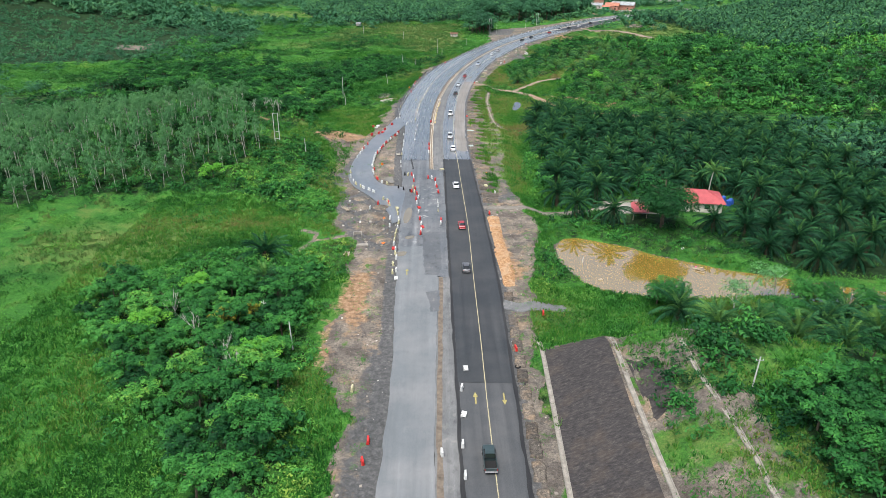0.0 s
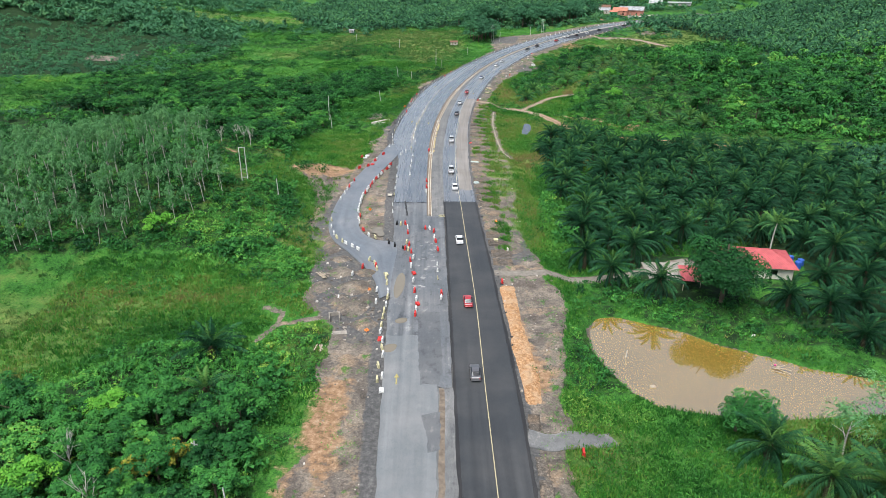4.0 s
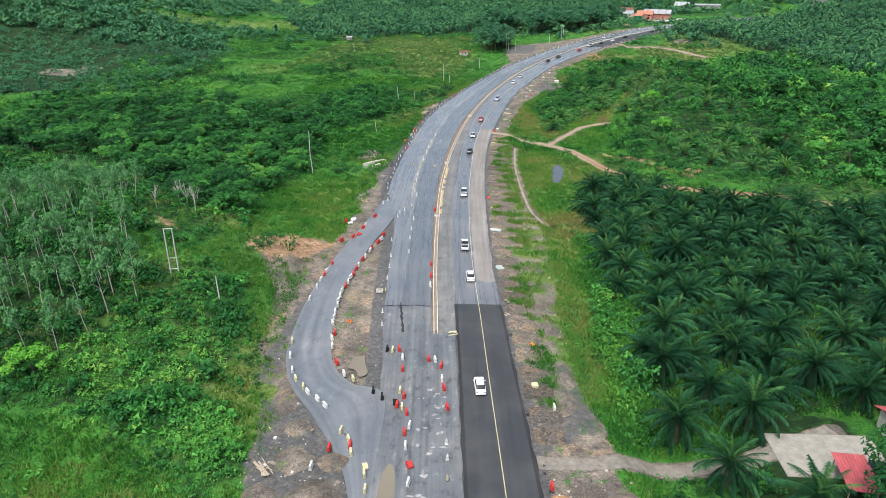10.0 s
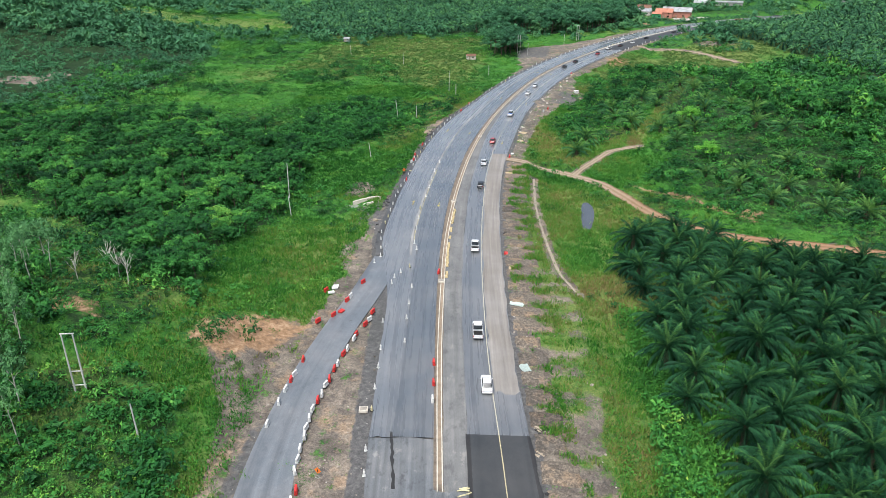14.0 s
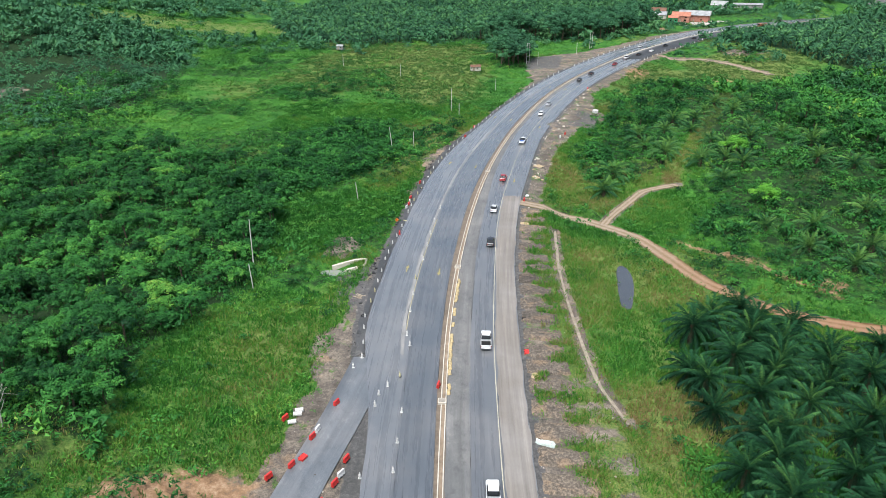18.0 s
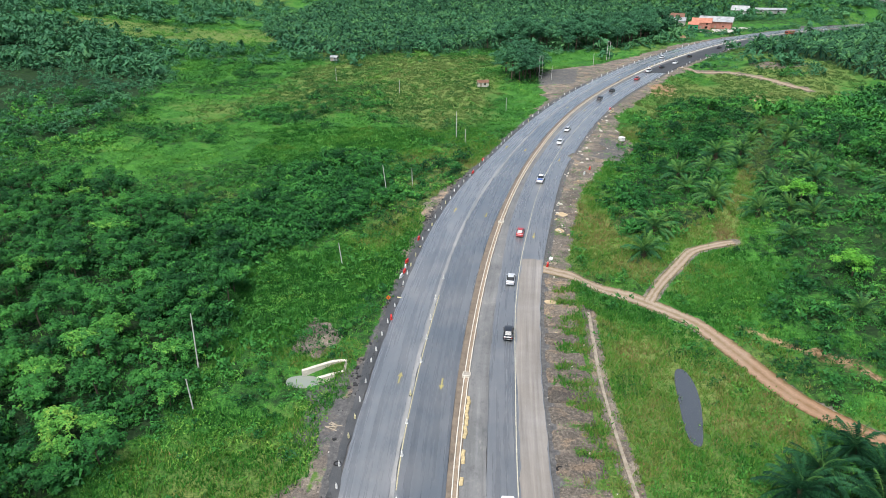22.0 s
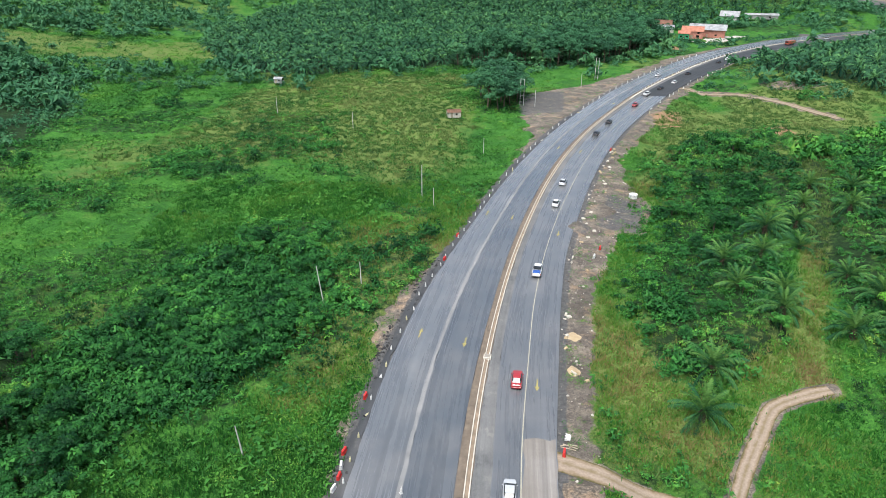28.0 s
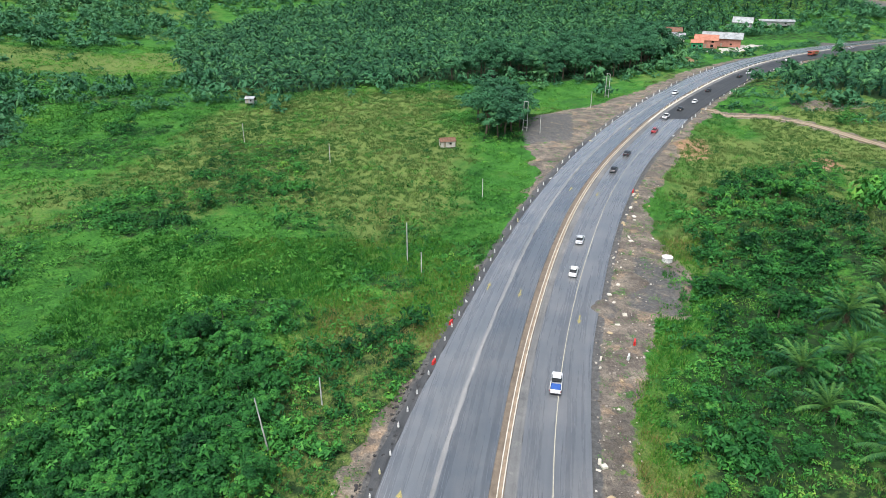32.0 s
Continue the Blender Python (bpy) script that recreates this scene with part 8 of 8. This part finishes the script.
M_BLUE = plain("blue_plastic", (0.03, 0.10, 0.42), 0.4, 0.4, dirt=0.2)


def gable_house(name, x, y, z, turn, w, d, h, rise, wall_mat, roof_mat, label, over=0.6, front=None, category="house"):
    root = tagged(new(name), label, category)
    if front is None:
        front = [(-w * 0.35, -w * 0.35 + 1.3, 1.0, 2.1, "window"), (-0.5, 0.5, 0.02, 2.05, "door"), (w * 0.22, w * 0.22 + 1.3, 1.0, 2.1, "window")]
    room(root, w, d, h, wall_mat, front)
    e, q = w / 2 + over, d / 2 + over
    k = over * rise / (d / 2)
    n_ = max(6, int(w / 0.7))
    part("roof", corrugated("roof", roof_mat, (-e, -q, h - k + 0.06), (e, -q, h - k + 0.06), (e, 0, h + rise + 0.06), (-e, 0, h + rise + 0.06), n_), None, root)
    part("roof", corrugated("roof", roof_mat, (e, q, h - k + 0.06), (-e, q, h - k + 0.06), (-e, 0, h + rise + 0.06), (e, 0, h + rise + 0.06), n_), None, root)
    part("ridge_cap", profile([(-0.25, 0.0), (0, 0.12), (0.25, 0.0), (0, 0.06)], 2 * e), roof_mat, root, place=pose(0, 0, h + rise + 0.06, 0, 0, 90))
    for s in (-1, 1):
        bm = bmesh.new()
        a = [bm.verts.new(p) for p in ((s * (w / 2 - 0.09), -d / 2, h), (s * (w / 2 - 0.09), d / 2, h), (s * (w / 2 - 0.09), 0, h + rise))]
        f = bm.faces.new(a)
        r = bmesh.ops.extrude_face_region(bm, geom=[f])
        bmesh.ops.translate(bm, verts=[v for v in r["geom"] if isinstance(v, bmesh.types.BMVert)], vec=(s * 0.09, 0, 0))
        bmesh.ops.recalc_face_normals(bm, faces=bm.faces)
        part("gable", bm, wall_mat, root)
    root.matrix_basis = pose(x, y, z, 0, 0, turn)
    return root


def level(x, y, w, d):
    """The highest ground under a footprint, so that nothing floats or pokes through."""
    return max(ground_at(x + a * w / 2, y + b * d / 2) for a in (-1, 0, 1) for b in (-1, 0, 1)) - 0.05


# the red-roofed house among the palms
hz = -1.2
slab_me = box(15, 9, 1.2, 53, 193.5, hz - 1.15, 0.03)
me = bpy.data.meshes.new("yard_slab")
slab_me.to_mesh(me)
slab_me.free()
me.materials.append(concrete("yard_concrete", (0.20, 0.19, 0.16), (0.34, 0.32, 0.28)))
tagged(new("yard_slab", me), "pale concrete yard in front of the red-roofed house", "yard", kind="structure")
house = tagged(new("red_roofed_house"), "white house with a hipped red metal roof among palms", "house")
room(house, 14, 9, 3.0, M_CREAM, [(-5, -3.8, 1.0, 2.1, "window"), (-1, 0, 0.02, 2.05, "door"), (2.5, 3.9, 1.0, 2.1, "window")])
E1, Q1, R1 = 7.8, 5.4, 4.6
part("roof", corrugated("roof", M_RED_ROOF, (-E1, -Q1, 2.8), (E1, -Q1, 2.8), (E1 - 4.5, 1.0, R1), (-E1, 1.0, R1), 24), None, house)
part("roof", corrugated("roof", M_RED_ROOF, (E1, Q1, 2.8), (-E1, Q1, 2.8), (-E1, 1.0, R1), (E1 - 4.5, 1.0, R1), 24), None, house)
part("roof", corrugated("roof", M_RED_ROOF, (E1, -Q1, 2.8), (E1, Q1, 2.8), (E1 - 4.5, 1.0, R1), (E1 - 4.49, 1.0, R1), 14), None, house)
part("ridge_cap", profile([(-0.2, 0.0), (0, 0.1), (0.2, 0.0), (0, 0.05)], 2 * E1 - 4.5), M_RED_ROOF, house, place=pose(-2.25, 1.0, R1 + 0.03, 0, 0, 90))
house.matrix_basis = pose(69.5, 195.3, hz, 0, 0, -8)
shelter = tagged(new("car_shelter"), "small open shelter with a red metal roof", "shelter")
for sx in (-1.7, 1.7):
    for sy in (-2.8, 2.8):
        part("post", box(0.14, 0.14, 2.6, sx, sy, -0.3), M_TIMBER, shelter)
part("roof", corrugated("roof", M_RED_ROOF, (-2.1, -3.4, 2.2), (2.1, -3.4, 2.2), (2.1, 3.4, 2.7), (-2.1, 3.4, 2.7), 9), None, shelter)
part("bench", box(2.6, 0.5, 0.45, 0, 1.6, 0), M_TIMBER, shelter)
shelter.matrix_basis = pose(53.2, 187.4, max(ground_at(53, 187), -2.2) + 0.1, 0, 0, -6)
m = pose(57.6, 190.3, hz + 0.055, 0, 0, 80)
copy_thing(fleet["dark"], m)["label"] = "black car parked on the concrete yard"
for k, (x, y) in enumerate(((79.4, 199.5), (81.2, 198.2), (79.8, 196.4))):
    t = tagged(new("water_drum"), "blue plastic water drum behind the house", "drum", "blue drums")
    part("drum_body", rod(0.75, 0.7, 1.5, 16), M_BLUE, t)
    part("drum_lid", rod(0.5, 0.2, 0.2, 16, 0, 0, 1.5), M_BLUE, t)
    t.matrix_basis = pose(x, y, ground_at(x, y))

# the village at the far bend
vz = -0.3
gable_house("village_house", 143, 794, max(level(143, 794, 13, 9), vz), -20, 12, 8, 3.4, 2.0, M_CREAM, M_GREY_ROOF, "white village house with a grey zinc roof")
gable_house("village_house", 147, 812, max(level(147, 812, 12, 9), vz), -15, 11, 8, 4.4, 2.2, M_CREAM, M_RUST, "village house with a rusty brown roof")
gable_house("village_shop", 154, 768, max(level(154, 768, 15, 10), vz), -18, 13, 9, 4.8, 2.4, M_SALMON, M_BRICK_ROOF, "salmon-painted two-storey house with a terracotta roof",
            front=[(-5, -3.4, 0.8, 2.2, "window"), (-1.2, 0.4, 0.02, 2.3, "door"), (2.5, 4.4, 0.8, 2.2, "window"), (-4.6, -3.2, 3.2, 4.3, "window"), (3, 4.4, 3.2, 4.3, "window")])
gable_house("green_annex", 146.5, 761.5, max(level(146.5, 761.5, 7, 6), vz), -18, 6.5, 5, 3.6, 1.2, M_GREENWALL, M_BRICK_ROOF, "green-painted annex with a low terracotta roof")
gable_house("village_hall", 167, 777, max(level(167, 777, 24, 13), vz), -22, 22, 11, 5.2, 2.6, M_SALMON, M_WHITE_ROOF, "long hall with a broad white metal roof", 1.0)
gable_house("grey_house", 209, 853, max(level(209, 853, 15, 11), 0.5), -25, 13, 9, 4.6, 3.0, M_GREYWALL, M_WHITE_ROOF, "grey timber house with a pale metal roof")
gable_house("low_shed", 203, 845, max(level(203, 845, 13, 6), 0.2), -25, 14, 4, 2.8, 0.8, M_GREYWALL, M_WHITE_ROOF, "low shed with a pale metal roof")
gable_house("long_shed", 236, 860, max(level(236, 860, 26, 6), 0.5), -8, 24, 5, 3.2, 0.9, M_GREYWALL, M_WHITE_ROOF, "long low shed with a pale metal roof")
gable_house("field_shed", -3.4, 557, level(-3.4, 557, 5, 4), 12, 4.8, 3.4, 2.1, 0.7, M_CREAM, M_RUST, "small shed with a rusty zinc roof in the meadow", 0.35,
            [(-1.6, -0.7, 0.02, 1.9, "door"), (0.4, 1.2, 0.9, 1.6, "window")], "shed")
gable_house("field_hut", -84, 616, level(-84, 616, 4, 3), -10, 3.6, 2.8, 2.0, 0.6, M_GREYWALL, M_WHITE_ROOF, "small hut with a pale zinc roof by the palms", 0.3,
            [(-1.2, -0.4, 0.02, 1.8, "door"), (0.3, 1.0, 0.9, 1.5, "window")], "hut")
M_YARD = concrete("village_yard", (0.36, 0.34, 0.30), (0.5, 0.48, 0.44))
track("village_yard", [(150, 753), (158, 757), (168, 762), (180, 772), (192, 783)], 4.0, "pale concrete forecourt of the village houses", M_YARD, 0.12)

# driftwood raft and posts in the pond
raft = tagged(new("pond_raft"), "makeshift raft of branches and a bucket in the pond", "raft")
for k in range(7):
    b = rod(0.09, 0.06, random.uniform(1.6, 2.8), 6, 0, 0, 0)
    part("branch", b, M_TIMBER, raft, place=pose(random.uniform(-0.7, 0.7), random.uniform(-0.6, 0.6), 0.05 + 0.05 * k, 84 + random.uniform(-6, 6), 0, random.uniform(40, 120)))
part("bucket", rod(0.16, 0.2, 0.35, 12, 0.3, 0.4, 0.3), plain("pink_bucket", (0.55, 0.08, 0.22)), raft, "pink plastic bucket")
raft.matrix_basis = pose(59.5, 157.6, POND_Z + 0.02)
mound = tagged(new("mud_islet"), "small clod of mud and weeds in the pond", "mud")
part("mud", box(1.0, 0.7, 0.5, 0, 0, -0.3, 0.15, segments=2), M_TIMBER, mound)
mound.matrix_basis = pose(37.2, 151.5, POND_Z, 0, 0, 20)
sack = tagged(new("white_sack"), "white sack lying on the pond bank", "sack")
part("sack_body", box(0.9, 0.6, 0.4, 0, 0, 0, 0.15, 0.8, segments=2), M_WHITE, sack)
sack.matrix_basis = pose(59.2, 166.8, ground_at(59.2, 166.8), 0, 0, 30)

# tan puddles and dried mud on the works
PATCHES = [([(-8.6, 187.5), (-7.3, 188), (-6.6, 183), (-7.2, 177), (-8.4, 176), (-9.0, 181)], M_POOLTAN := water("tan_puddle_water", (0.19, 0.165, 0.12), 0.08)), ([(-17.5, 214.5), (-16.4, 213.4), (-15, 214.4), (-14.7, 211.5), (-13.6, 208.6), (-15.2, 207.4), (-15.9, 209.8), (-17.8, 210.2), (-16.8, 212.4)], M_POOLTAN),
           ([(-8.8, 158.6), (-6.0, 159.4), (-6.4, 156.6), (-8.2, 156)], M_POOLTAN), ([(-7.6, 167.8), (-5.2, 168.8), (-5.0, 166.8), (-7.0, 166)], M_POOLTAN)]
for k, (outline, material) in enumerate(PATCHES):
    pool("road_puddle", outline, max(0.052, ground_at(*outline[0]) + 0.02) if k == 1 else 0.034, material, "shallow tan puddle on the works surface")
